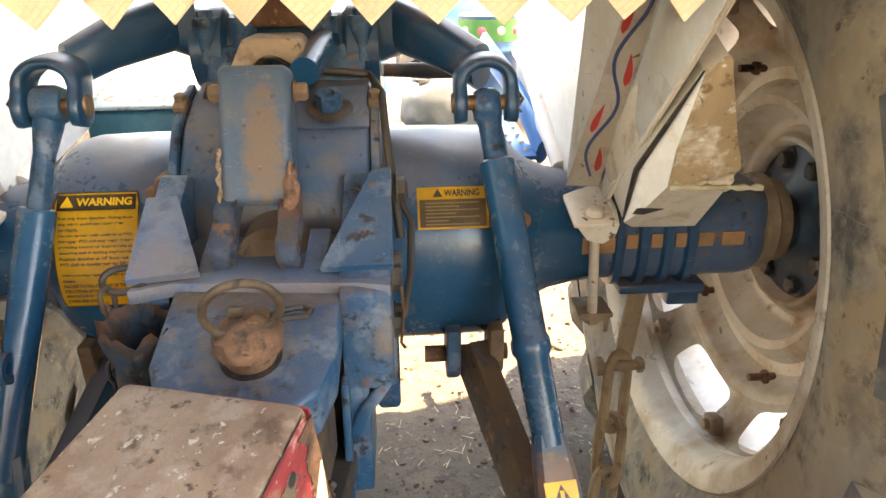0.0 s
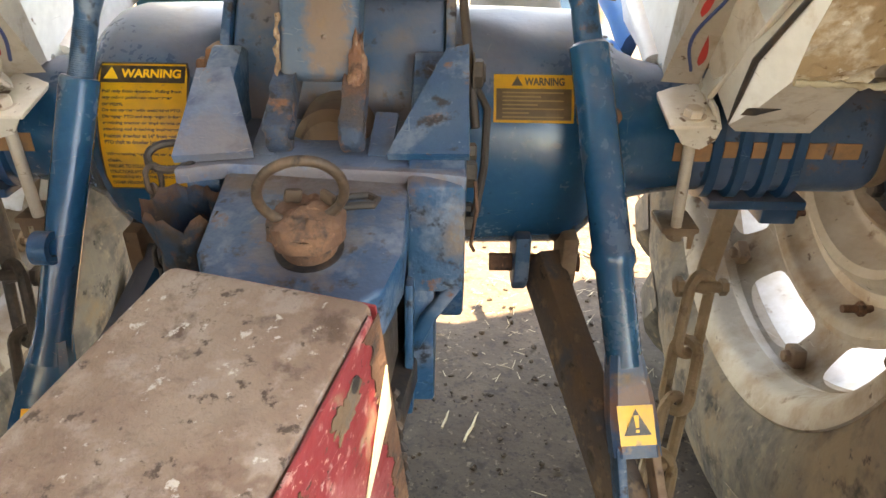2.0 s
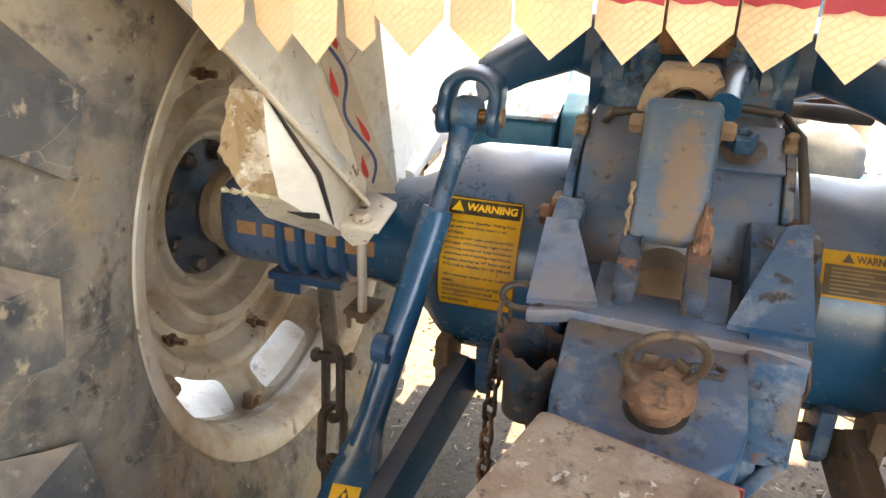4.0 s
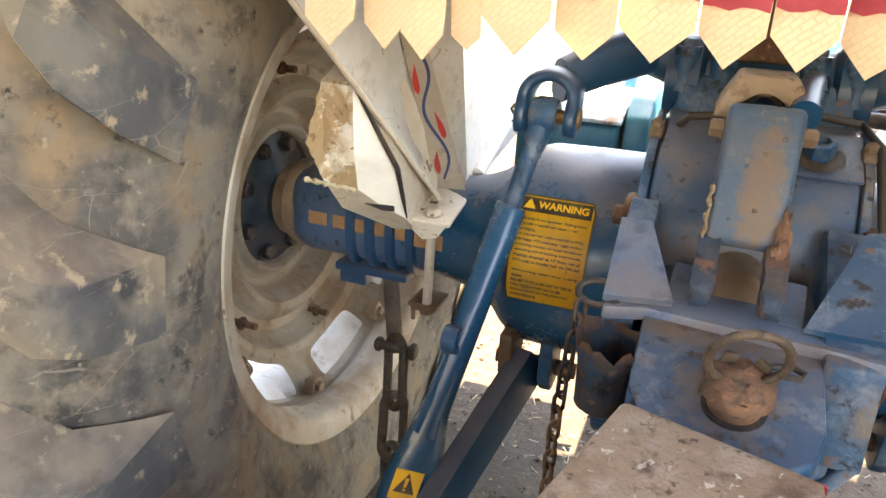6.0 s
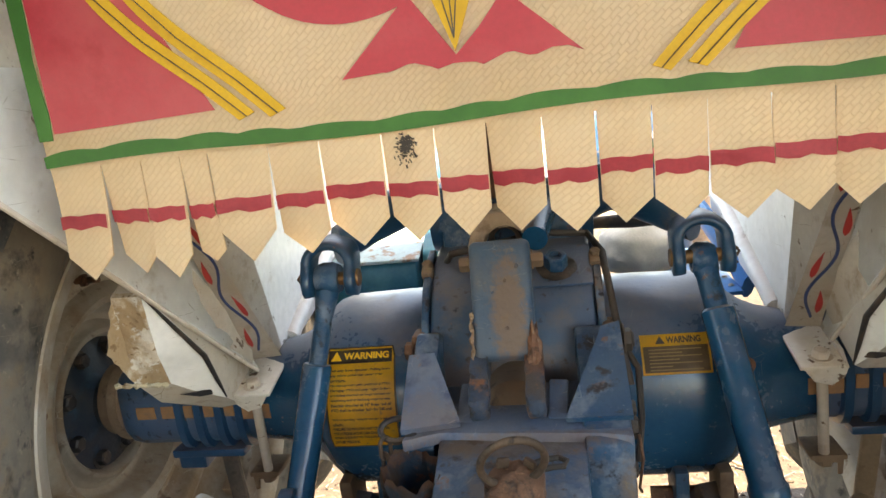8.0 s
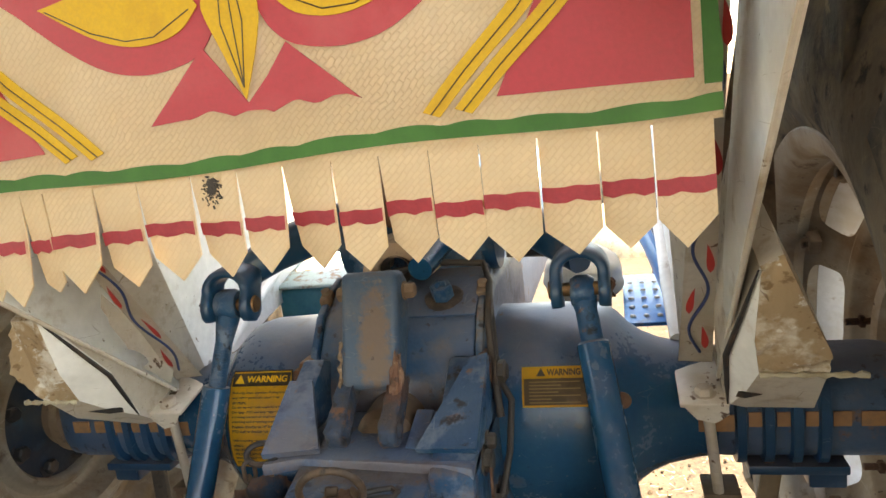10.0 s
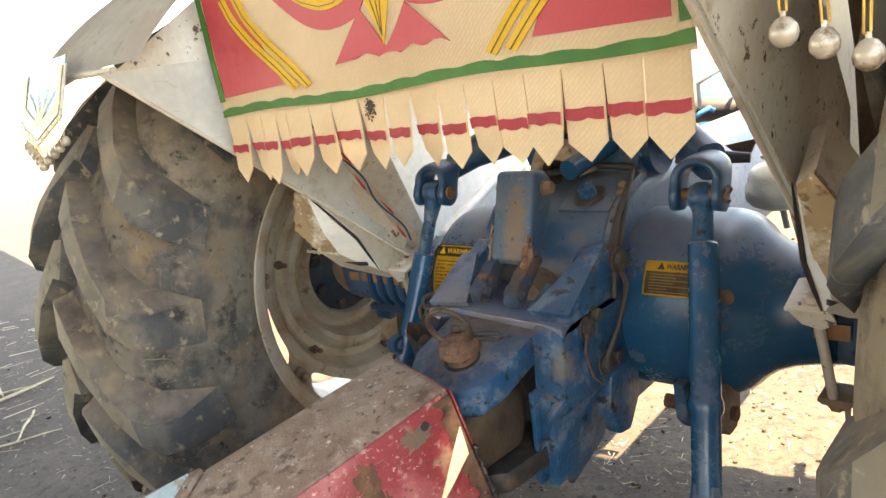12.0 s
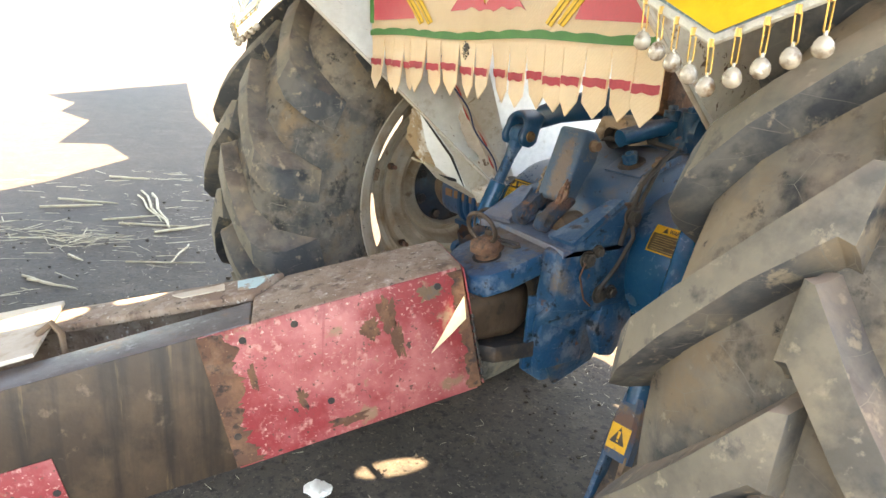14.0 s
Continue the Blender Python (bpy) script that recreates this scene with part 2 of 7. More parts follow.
def run_down(material, colour, scale, low, high):
    """Long rain and rust streaks that run down an upright face."""
    nt = material.node_tree
    p = nt.nodes["Principled BSDF"]
    before = p.inputs["Base Color"].links[0].from_socket
    geo = nt.nodes.new("ShaderNodeNewGeometry")
    st = nt.nodes.new("ShaderNodeMapping")
    st.inputs["Rotation"].default_value = (0.16, 0.0, 0.0)
    st.inputs["Scale"].default_value = (1.0, 1.0, 0.07)
    nt.links.new(geo.outputs["Position"], st.inputs["Vector"])
    nz = node(nt, "ShaderNodeTexNoise", Scale=scale, Detail=6.0, Roughness=0.6)
    nt.links.new(st.outputs[0], nz.inputs["Vector"])
    mr = nt.nodes.new("ShaderNodeMapRange")
    mr.inputs[1].default_value, mr.inputs[2].default_value, mr.inputs[4].default_value = low, high, 0.8
    nt.links.new(nz.outputs["Fac"], mr.inputs[0])
    mx = nt.nodes.new("ShaderNodeMix")
    mx.data_type = "RGBA"
    nt.links.new(mr.outputs[0], mx.inputs[0])
    nt.links.new(before, mx.inputs[6])
    mx.inputs[7].default_value = (*colour, 1)
    nt.links.new(mx.outputs[2], p.inputs["Base Color"])


def stain(material, place, size, colour, strength=0.85, ragged=0.45, scale=28.0):
    """A ragged stain about a place: place is a matrix, size its half extents."""
    nt = material.node_tree
    link = nt.links.new
    p = nt.nodes["Principled BSDF"]
    before = p.inputs["Base Color"].links[0].from_socket
    geo = nt.nodes.new("ShaderNodeNewGeometry")
    loc, rot, _ = place.decompose()
    off = nt.nodes.new("ShaderNodeVectorMath")
    off.operation = "SUBTRACT"
    off.inputs[1].default_value = loc
    link(geo.outputs["Position"], off.inputs[0])
    turn = nt.nodes.new("ShaderNodeVectorRotate")
    turn.rotation_type = "EULER_XYZ"
    turn.invert = True
    turn.inputs["Rotation"].default_value = rot.to_euler("XYZ")
    link(off.outputs[0], turn.inputs["Vector"])
    div = nt.nodes.new("ShaderNodeVectorMath")
    div.operation = "DIVIDE"
    div.inputs[1].default_value = size
    link(turn.outputs[0], div.inputs[0])
    ln = nt.nodes.new("ShaderNodeVectorMath")
    ln.operation = "LENGTH"
    link(div.outputs[0], ln.inputs[0])
    nz = node(nt, "ShaderNodeTexNoise", Scale=scale, Detail=8.0, Roughness=0.65)
    link(geo.outputs["Position"], nz.inputs["Vector"])
    ma = nt.nodes.new("ShaderNodeMath")
    ma.operation = "MULTIPLY_ADD"
    ma.inputs[1].default_value = 2.0 * ragged
    link(nz.outputs["Fac"], ma.inputs[0])
    link(ln.outputs["Value"], ma.inputs[2])
    mr = nt.nodes.new("ShaderNodeMapRange")
    mr.inputs[1].default_value, mr.inputs[2].default_value, mr.inputs[3].default_value, mr.inputs[4].default_value = 0.75 + ragged, 1.25 + ragged, strength, 0.0
    link(ma.outputs[0], mr.inputs[0])
    mx = nt.nodes.new("ShaderNodeMix")
    mx.data_type = "RGBA"
    link(mr.outputs[0], mx.inputs[0])
    link(before, mx.inputs[6])
    mx.inputs[7].default_value = (*colour, 1)
    link(mx.outputs[2], p.inputs["Base Color"])


run_down(bare_brown, (0.012, 0.010, 0.010), 22, 0.50, 0.66)
run_down(bare_brown, (0.16, 0.11, 0.06), 34, 0.63, 0.72)
run_down(red_paint, (0.20, 0.03, 0.03), 60, 0.60, 0.72)
purple_steel = surf("bare_grey_steel", (0.150, 0.130, 0.128), [((0.085, 0.072, 0.070), 12, 0.45, 0.66), ((0.20, 0.115, 0.075), 20, 0.56, 0.68), ((0.24, 0.225, 0.22), 45, 0.60, 0.68)], 0.55, 0.25, 0.5, 140)
hose_rubber = surf("black_hose", (0.030, 0.024, 0.021), [((0.055, 0.037, 0.026), 20, 0.5, 0.75)], 0.6, 0.0, 0.1, 150)
red_cloth = surf("red_cloth", (0.44, 0.036, 0.055), [((0.50, 0.085, 0.095), 6, 0.45, 0.7), ((0.35, 0.022, 0.038), 14, 0.58, 0.75)], 0.5, 0.0, 0.12, 200)
yellow_cloth = surf("yellow_cloth", (0.62, 0.36, 0.022), [((0.52, 0.28, 0.02), 14, 0.5, 0.7)], 0.6, 0.0, 0.1, 300)
green_cloth = surf("green_cloth", (0.022, 0.125, 0.020), [((0.045, 0.18, 0.035), 12, 0.45, 0.7)], 0.6, 0.0, 0.1, 300)
scroll_blue = surf("scroll_blue_paint", (0.03, 0.05, 0.14), (), 0.5, 0.0, 0.0)
scroll_red = surf("scroll_red_paint", (0.42, 0.03, 0.025), (), 0.5, 0.0, 0.0)
pearl = surf("dusty_pearl", (0.40, 0.345, 0.275), [((0.15, 0.10, 0.065), 60, 0.50, 0.66), ((0.68, 0.64, 0.57), 45, 0.60, 0.68)], 0.2, 0.12, 0.1, 80)
gold_wire = surf("gold_wire", (0.45, 0.27, 0.08), (), 0.38, 0.85, 0.0, 100)
silver_braid = surf("silver_braid", (0.52, 0.49, 0.42), [((0.30, 0.26, 0.2), 60, 0.5, 0.65)], 0.4, 0.4, 0.5, 500)
sequin_film = surf("silver_grey_film", (0.22, 0.30, 0.33), [((0.45, 0.50, 0.50), 40, 0.48, 0.62), ((0.09, 0.12, 0.13), 30, 0.55, 0.7)], 0.25, 0.4, 0.3, 200)
wall_paint = surf("lime_washed_wall", (0.55, 0.50, 0.43), [((0.42, 0.36, 0.29), 0.8, 0.45, 0.7), ((0.30, 0.25, 0.19), 3, 0.6, 0.8)], 0.85, 0.0, 0.2, 30)
straw = surf("dry_straw", (0.43, 0.38, 0.27), [((0.26, 0.19, 0.12), 20, 0.5, 0.7)], 0.8, 0.0, 0.0, 60)
sack_cloth = surf("pale_sack", (0.62, 0.57, 0.47), [((0.48, 0.42, 0.33), 12, 0.45, 0.7)], 0.8, 0.0, 0.2, 200)
earth = surf("dry_earth", (0.052, 0.038, 0.027), [((0.038, 0.028, 0.020), 1.6, 0.42, 0.65), ((0.076, 0.057, 0.041), 7, 0.5, 0.7), ((0.022, 0.016, 0.012), 38, 0.52, 0.64), ((0.130, 0.102, 0.074), 75, 0.60, 0.66), ((0.017, 0.013, 0.010), 120, 0.58, 0.64)], 0.92, 0.0, 1.0, 110)
seat_cloth = surf("seat_cover", (0.10, 0.22, 0.14), [((0.45, 0.05, 0.05), 30, 0.55, 0.60), ((0.05, 0.07, 0.25), 25, 0.58, 0.62)], 0.7, 0.0, 0.05, 100)
wood = surf("weathered_bark", (0.21, 0.145, 0.10), [((0.11, 0.07, 0.05), 25, 0.5, 0.65), ((0.32, 0.25, 0.19), 12, 0.55, 0.75)], 0.9, 0.0, 0.8, 90)


def weave(name, light, dark):
    """A plaited palm-leaf mat: strips of about 6 mm crossing on the diagonal."""
    m = bpy.data.materials.new(name)
    m.use_nodes = True
    nt = m.node_tree
    link = nt.links.new
    p = nt.nodes["Principled BSDF"]
    geo = nt.nodes.new("ShaderNodeNewGeometry")
    turn = nt.nodes.new("ShaderNodeMapping")
    turn.inputs["Rotation"].default_value = (radians(90), 0, 0)
    link(geo.outputs["Position"], turn.inputs["Vector"])
    turn2 = nt.nodes.new("ShaderNodeMapping")
    turn2.inputs["Rotation"].default_value = (0, 0, radians(42))
    link(turn.outputs[0], turn2.inputs["Vector"])
    br = node(nt, "ShaderNodeTexBrick", Scale=1.0)
    br.offset, br.offset_frequency = 0.5, 2
    br.inputs["Brick Width"].default_value, br.inputs["Row Height"].default_value = 0.0105, 0.0048
    br.inputs["Mortar Size"].default_value, br.inputs["Mortar Smooth"].default_value = 0.0009, 1.0
    br.inputs["Color1"].default_value, br.inputs["Color2"].default_value = (*light, 1), (*[c * 0.955 for c in light], 1)
    br.inputs["Mortar"].default_value = (*dark, 1)
    wob = node(nt, "ShaderNodeTexNoise", Scale=26.0, Detail=2.0)
    link(geo.outputs["Position"], wob.inputs["Vector"])
    wadd = nt.nodes.new("ShaderNodeVectorMath")
    wadd.operation = "MULTIPLY_ADD"
    wadd.inputs[1].default_value = (0.012, 0.012, 0.012)
    link(wob.outputs["Color"], wadd.inputs[0])
    link(turn2.outputs[0], wadd.inputs[2])
    link(wadd.outputs[0], br.inputs["Vector"])
    nz = node(nt, "ShaderNodeTexNoise", Scale=7.0, Detail=6.0)
    link(geo.outputs["Position"], nz.inputs["Vector"])
    mr = nt.nodes.new("ShaderNodeMapRange")
    mr.inputs[1].default_value, mr.inputs[2].default_value, mr.inputs[4].default_value = 0.45, 0.75, 0.45
    link(nz.outputs["Fac"], mr.inputs[0])
    mx = nt.nodes.new("ShaderNodeMix")
    mx.data_type = "RGBA"
    link(mr.outputs[0], mx.inputs[0])
    link(br.outputs["Color"], mx.inputs[6])
    mx.inputs[7].default_value = (0.64, 0.47, 0.27, 1)
    link(mx.outputs[2], p.inputs["Base Color"])
    p.inputs["Roughness"].default_value = 0.6
    # thin palm leaf lets some daylight through
    tr = nt.nodes.new("ShaderNodeBsdfTranslucent")
    link(mx.outputs[2], tr.inputs["Color"])
    ms = nt.nodes.new("ShaderNodeMixShader")
    ms.inputs[0].default_value = 0.42
    link(p.outputs[0], ms.inputs[1])
    link(tr.outputs[0], ms.inputs[2])
    link(ms.outputs[0], nt.nodes["Material Output"].inputs["Surface"])
    b = nt.nodes.new("ShaderNodeBump")
    b.inputs["Strength"].default_value, b.inputs["Distance"].default_value = 0.45, 0.0015
    b.invert = True
    link(br.outputs["Fac"], b.inputs["Height"])
    link(b.outputs[0], p.inputs["Normal"])
    return m


mat_weave = weave("plaited_palm_mat", (0.88, 0.71, 0.50), (0.82, 0.64, 0.43))


# ---------------------------------------------------------------- mesh helpers
def part(name, bm, material, parent=None, label="", sharp=38):
    """Links a bmesh as one mesh object, smooth but for edges sharper than the angle, under its thing or part."""
    bmesh.ops.recalc_face_normals(bm, faces=bm.faces[:])
    for f in bm.faces:
        f.smooth = True
    for e in bm.edges:
        if len(e.link_faces) == 2 and e.calc_face_angle(0) > radians(sharp):
            e.smooth = False
    me = bpy.data.meshes.new(name)
    bm.to_mesh(me)
    bm.free()
    me.materials.append(material)
    ob = new(name, me)
    ob.parent = parent
    return tagged(ob, label)


def again(ob, m, parent=None):
    """One more object on the same mesh, moved by m."""
    o = new(ob.name.split(".")[0], ob.data)
    o.parent = parent if parent else ob.parent
    o.matrix_basis = m
    return o


def thing(name, label, category, group="", kind="", at=(0, 0, 0)):
    ob = new(name)
    ob.location = at
    ob.empty_display_size = 0.05
    return tagged(ob, label, category, group, kind)


def soften(bm, w, seg=2, angle=30, only=None):
    if w > 0:
        es = [e for e in (only or bm.edges) if len(e.link_faces) == 2 and e.calc_face_angle(0) > radians(angle)]
        bmesh.ops.bevel(bm, geom=es, offset=w, segments=seg, profile=0.5, affect="EDGES", clamp_overlap=True)
    return bm


def box(size, at=(0, 0, 0), turn=(0, 0, 0), bevel=0.004, bm=None):
    b = bmesh.new()
    bmesh.ops.create_cube(b, size=1, matrix=Matrix.Diagonal((*size, 1)))
    soften(b, bevel)
    bmesh.ops.transform(b, matrix=pose(*at, *turn), verts=b.verts[:])
    return join(bm, b)


def join(bm, b):
    if bm is None:
        return b
    me = bpy.data.meshes.new("tmp")
    b.to_mesh(me)
    b.free()
    bm.from_mesh(me)
    bpy.data.meshes.remove(me)
    return bm


def prism(points, axis, lo, hi, bevel=0.003, bm=None):
    """A polygon, given in the two axes left over in their order, drawn out along an axis."""
    b = bmesh.new()

    def place(u, v, w):
        return {"x": (w, u, v), "y": (u, w, v), "z": (u, v, w)}[axis]
    low = [b.verts.new(place(u, v, lo)) for u, v in points]
    high = [b.verts.new(place(u, v, hi)) for u, v in points]
    n = len(points)
    b.faces.new(low)
    b.faces.new(high[::-1])
    for i in range(n):
        b.faces.new((low[i], low[(i + 1) % n], high[(i + 1) % n], high[i]))
    bmesh.ops.recalc_face_normals(b, faces=b.faces[:])
    soften(b, bevel)
    return join(bm, b)


def rings(rows, closed=False, caps=True, bm=None):
    """A skin over rows of points, each row a closed ring."""
    b = bmesh.new()
    vs = [[b.verts.new(p) for p in row] for row in rows]
    n = len(vs[0])
    for i in range(len(vs) - (0 if closed else 1)):
        a, c = vs[i], vs[(i + 1) % len(vs)]
        for j in range(n):
            b.faces.new((a[j], a[(j + 1) % n], c[(j + 1) % n], c[j]))
    if caps and not closed:
        b.faces.new(vs[0][::-1])
        b.faces.new(vs[-1])
    return join(bm, b)


def lathe(profile, axis="x", at=(0, 0, 0), n=40, caps=True, closed=False, bm=None, start=0.0):
    """Turns (along, radius) pairs about an axis through a point."""
    rows = []
    for d, r in profile:
        row = []
        for j in range(n):
            a = start + 2 * math.pi * j / n
            u, v = r * math.cos(a), r * math.sin(a)
            q = {"x": (d, u, v), "y": (v, d, u), "z": (u, v, d)}[axis]
            row.append(Vector(at) + Vector(q))
        rows.append(row)
    return rings(rows, closed, caps, bm)


def tube(points, radius, n=12, caps=True, closed=False, bm=None, flat=1.0):
    """A bar along a line of points; radius may be a list; flat squeezes it across."""
    pts = [Vector(p) for p in points]
    rad = radius if isinstance(radius, (list, tuple)) else [radius] * len(pts)
    rows, up = [], None
    for i, p in enumerate(pts):
        a = pts[i - 1] if i or closed else p
        c = pts[(i + 1) % len(pts)] if i < len(pts) - 1 or closed else p
        t = (c - a).normalized()
        if up is None:
            up = Vector((0, 0, 1)) if abs(t.z) < 0.9 else Vector((0, 1, 0))
        side = t.cross(up).normalized()
        up = side.cross(t).normalized()
        rows.append([p + rad[i] * (math.cos(2 * math.pi * j / n) * side + flat * math.sin(2 * math.pi * j / n) * up) for j in range(n)])
    return rings(rows, closed, caps, bm)


def rod(a, b, r, n=14, bm=None, r2=None):
    return tube([a, b], [r, r if r2 is None else r2], n, bm=bm)


def hexbolt(at, direction, r=0.011, h=0.008, washer=0.0, bm=None):
    """A hexagon head with a domed top, standing on its seat and looking along the direction."""
    b = bmesh.new()
    z = 0.0
    if washer:
        lathe([(0, washer), (0.002, washer)], "z", n=16, bm=b)
        z = 0.002
    lathe([(z, r), (z + h * 0.8, r), (z + h, r * 0.8)], "z", n=6, bm=b)
    q = Vector(direction).to_track_quat("Z", "Y").to_matrix().to_4x4()
    bmesh.ops.transform(b, matrix=Matrix.Translation(at) @ q, verts=b.verts[:])
    return join(bm, b)


def bar(a, b, width, thick, bevel=0.003, roll=(0, 0, 1), bm=None):
    """A flat bar from a to b; width lies across, as near to the roll direction as it can."""
    a, b = Vector(a), Vector(b)
    t = (b - a).normalized()
    w = Vector(roll)
    w = (w - w.dot(t) * t).normalized()
    s = t.cross(w)
    x = bmesh.new()
    bmesh.ops.create_cube(x, size=1, matrix=Matrix.Diagonal(((b - a).length, width, thick, 1)))
    soften(x, bevel)
    m = Matrix((t, w, s)).transposed().to_4x4()
    bmesh.ops.transform(x, matrix=Matrix.Translation((a + b) / 2) @ m, verts=x.verts[:])
    return join(bm, x)


def mirror(bm):
    for v in bm.verts:
        v.co.x = -v.co.x
    bmesh.ops.reverse_faces(bm, faces=bm.faces[:])
    return bm


def sided(bm, s):
    return bm if s > 0 else mirror(bm)


def chain_link(a, b, width, wire, twist, bm=None):
    """One oval link from a to b."""
    a, b = Vector(a), Vector(b)
    t = (b - a).normalized()
    w = t.orthogonal().normalized()
    w = Matrix.Rotation(twist, 3, t) @ w
    c, half = (a + b) / 2, (b - a).length / 2
    pts = []
    straight = max(0.0, half - width / 2)
    for k in range(20):
        ang = 2 * math.pi * k / 20
        pts.append(c + t * (math.sin(ang) * width / 2 + (straight if math.sin(ang) > 0 else -straight)) + w * math.cos(ang) * width / 2)
    return tube(pts, wire, 8, closed=True, bm=bm)


def sheet(points, thick, bm=None):
    """A thin plate over a flat or nearly flat polygon in space."""
    b = bmesh.new()
    f = b.faces.new([b.verts.new(p) for p in points])
    f.normal_update()
    n = f.normal.copy()
    top = [b.verts.new(v.co + n * thick) for v in f.verts]
    base = list(f.verts)
    b.faces.new(top)
    k = len(base)
    for i in range(k):
        b.faces.new((base[i], base[(i + 1) % k], top[(i + 1) % k], top[i]))
    bmesh.ops.recalc_face_normals(b, faces=b.faces[:])
    return join(bm, b)

bracket_face = surf("rusting_bracket_paint", (0.026, 0.062, 0.110), [((0.075, 0.090, 0.110), 14, 0.46, 0.68, 0.2), ((0.20, 0.135, 0.085), 26, 0.60, 0.70, 0.2), ((0.035, 0.06, 0.105), 30, 0.60, 0.68), (RUST, 60, 0.64, 0.72)], 0.5, 0.0, 0.5, 170, dust=0.15, scratch=((0.20, 0.20, 0.20), 36, 0.012, 0.58))
eye_rust = surf("rusting_blue_iron", (0.020, 0.042, 0.078), [((0.055, 0.045, 0.045), 30, 0.44, 0.60), (RUST, 48, 0.54, 0.66), ((0.02, 0.02, 0.024), 70, 0.56, 0.66)], 0.7, 0.1, 1.0, 200)
greasy_brown = surf("greasy_brown_iron", (0.062, 0.040, 0.027), [((0.10, 0.068, 0.045), 14, 0.46, 0.66), ((0.02, 0.016, 0.013), 22, 0.55, 0.66)], 0.45, 0.2, 0.4, 140)
# cream for the sun fleck on the drawbar flank; the brightness is in the colour
sun_wedge_pale = surf("sun_wedge_pale", (0.72, 0.64, 0.44), [((0.58, 0.50, 0.34), 40, 0.5, 0.68)], 0.6, 0.0, 0.2, 120)
gun_iron = surf("dusty_gunmetal_iron", (0.060, 0.050, 0.043), [((0.12, 0.092, 0.070), 24, 0.46, 0.66), ((0.028, 0.024, 0.022), 50, 0.55, 0.66)], 0.6, 0.3, 0.6, 200)
tan_iron = surf("dust_caked_iron", (0.215, 0.155, 0.100), [((0.29, 0.22, 0.15), 22, 0.46, 0.66), ((0.12, 0.075, 0.045), 40, 0.55, 0.66)], 0.8, 0.1, 0.6, 200)
oily_iron = surf("oily_dirt", (0.030, 0.022, 0.018), [((0.075, 0.055, 0.042), 40, 0.48, 0.64)], 0.45, 0.1, 0.8, 160)
ring_iron = surf("brown_ring_iron", (0.055, 0.036, 0.026), [((0.10, 0.066, 0.045), 40, 0.48, 0.64), ((0.025, 0.018, 0.015), 70, 0.55, 0.66)], 0.6, 0.2, 0.4, 200)
lug_side = surf("dark_lug_rubber", (0.046, 0.048, 0.051), [((0.10, 0.092, 0.080), 13, 0.44, 0.58, 0.1), ((0.18, 0.14, 0.098), 5, 0.50, 0.68, 0.2), ((0.026, 0.028, 0.032), 9, 0.52, 0.62), ((0.22, 0.175, 0.125), 36, 0.58, 0.66)], 0.7, 0.0, 1.0, 62, dust=0.75, scratch=((0.14, 0.125, 0.105), 13, 0.007, 0.46))
lug_top = surf("worn_dusty_tread", (0.135, 0.115, 0.088), [((0.19, 0.158, 0.118), 6, 0.42, 0.64), ((0.085, 0.076, 0.064), 9, 0.50, 0.64), ((0.05, 0.048, 0.046), 21, 0.58, 0.70), ((0.25, 0.205, 0.15), 50, 0.60, 0.70)], 0.85, 0.0, 0.8, 90, dust=0.85)
# hub blue, darkened to carry the shade inside the wheel
shaded_hub_blue = surf("shaded_dark_blue", (0.004, 0.014, 0.028), [((0.04, 0.033, 0.028), 12, 0.47, 0.68, 0.2), ((0.012, 0.034, 0.06), 20, 0.55, 0.66)], 0.5, 0.0, 0.3, 140)
spotted_paint = surf("rust_spotted_cream_paint", (0.60, 0.55, 0.48), [((0.48, 0.40, 0.30), 7, 0.45, 0.66), ((0.30, 0.20, 0.12), 13, 0.60, 0.72, 0.2), ((0.12, 0.07, 0.045), 48, 0.60, 0.64, 0.2), ((0.20, 0.12, 0.07), 85, 0.63, 0.68)], 0.55, 0.0, 0.3, 90)
band_red = surf("red_ribbon", (0.60, 0.085, 0.11), [((0.48, 0.05, 0.075), 20, 0.5, 0.7)], 0.55, 0.0, 0.1, 250)
cover_tan = surf("dust_caked_casting", (0.30, 0.215, 0.155), [((0.38, 0.29, 0.22), 9, 0.45, 0.68), ((0.16, 0.10, 0.065), 22, 0.56, 0.70, 0.3), ((0.08, 0.055, 0.04), 50, 0.60, 0.68)], 0.75, 0.0, 0.4, 150)
dirt_crust = surf("dried_dirt_crust", (0.135, 0.088, 0.056), [((0.085, 0.082, 0.085), 16, 0.48, 0.60), ((0.20, 0.125, 0.07), 24, 0.56, 0.66), ((0.05, 0.06, 0.075), 30, 0.58, 0.66)], 0.8, 0.0, 0.6, 170)

# ---------------------------------------------------------------- setting
def build_ground():
    b = bmesh.new()
    ticks = [t for t in np.concatenate([-np.geomspace(90, 2.6, 26), np.linspace(-2.5, 2.5, 121), np.geomspace(2.6, 90, 26)])]
    grid = []
    for y in ticks:
        row = []
        for x in ticks:
            p = Vector((x, y, 0))
            near = max(0.0, 1 - p.length / 6)
            z = 0.010 * noise.noise(p * 3.1) * near + 0.006 * noise.noise(p * 11) * near
            row.append(b.verts.new((x, y, z)))
        grid.append(row)
    for i in range(len(ticks) - 1):
        for j in range(len(ticks) - 1):
            b.faces.new((grid[i][j], grid[i][j + 1], grid[i + 1][j + 1], grid[i + 1][j]))
    g = part("ground", b, earth)
    return tagged(g, "dry trodden earth yard with straw and clods", "ground", kind="structure")


build_ground()

# unseen shed, added to cast the shade: back wall and a sheet roof with a few gaps, whose front edge runs over the
# tractor
ROOF = 2.3


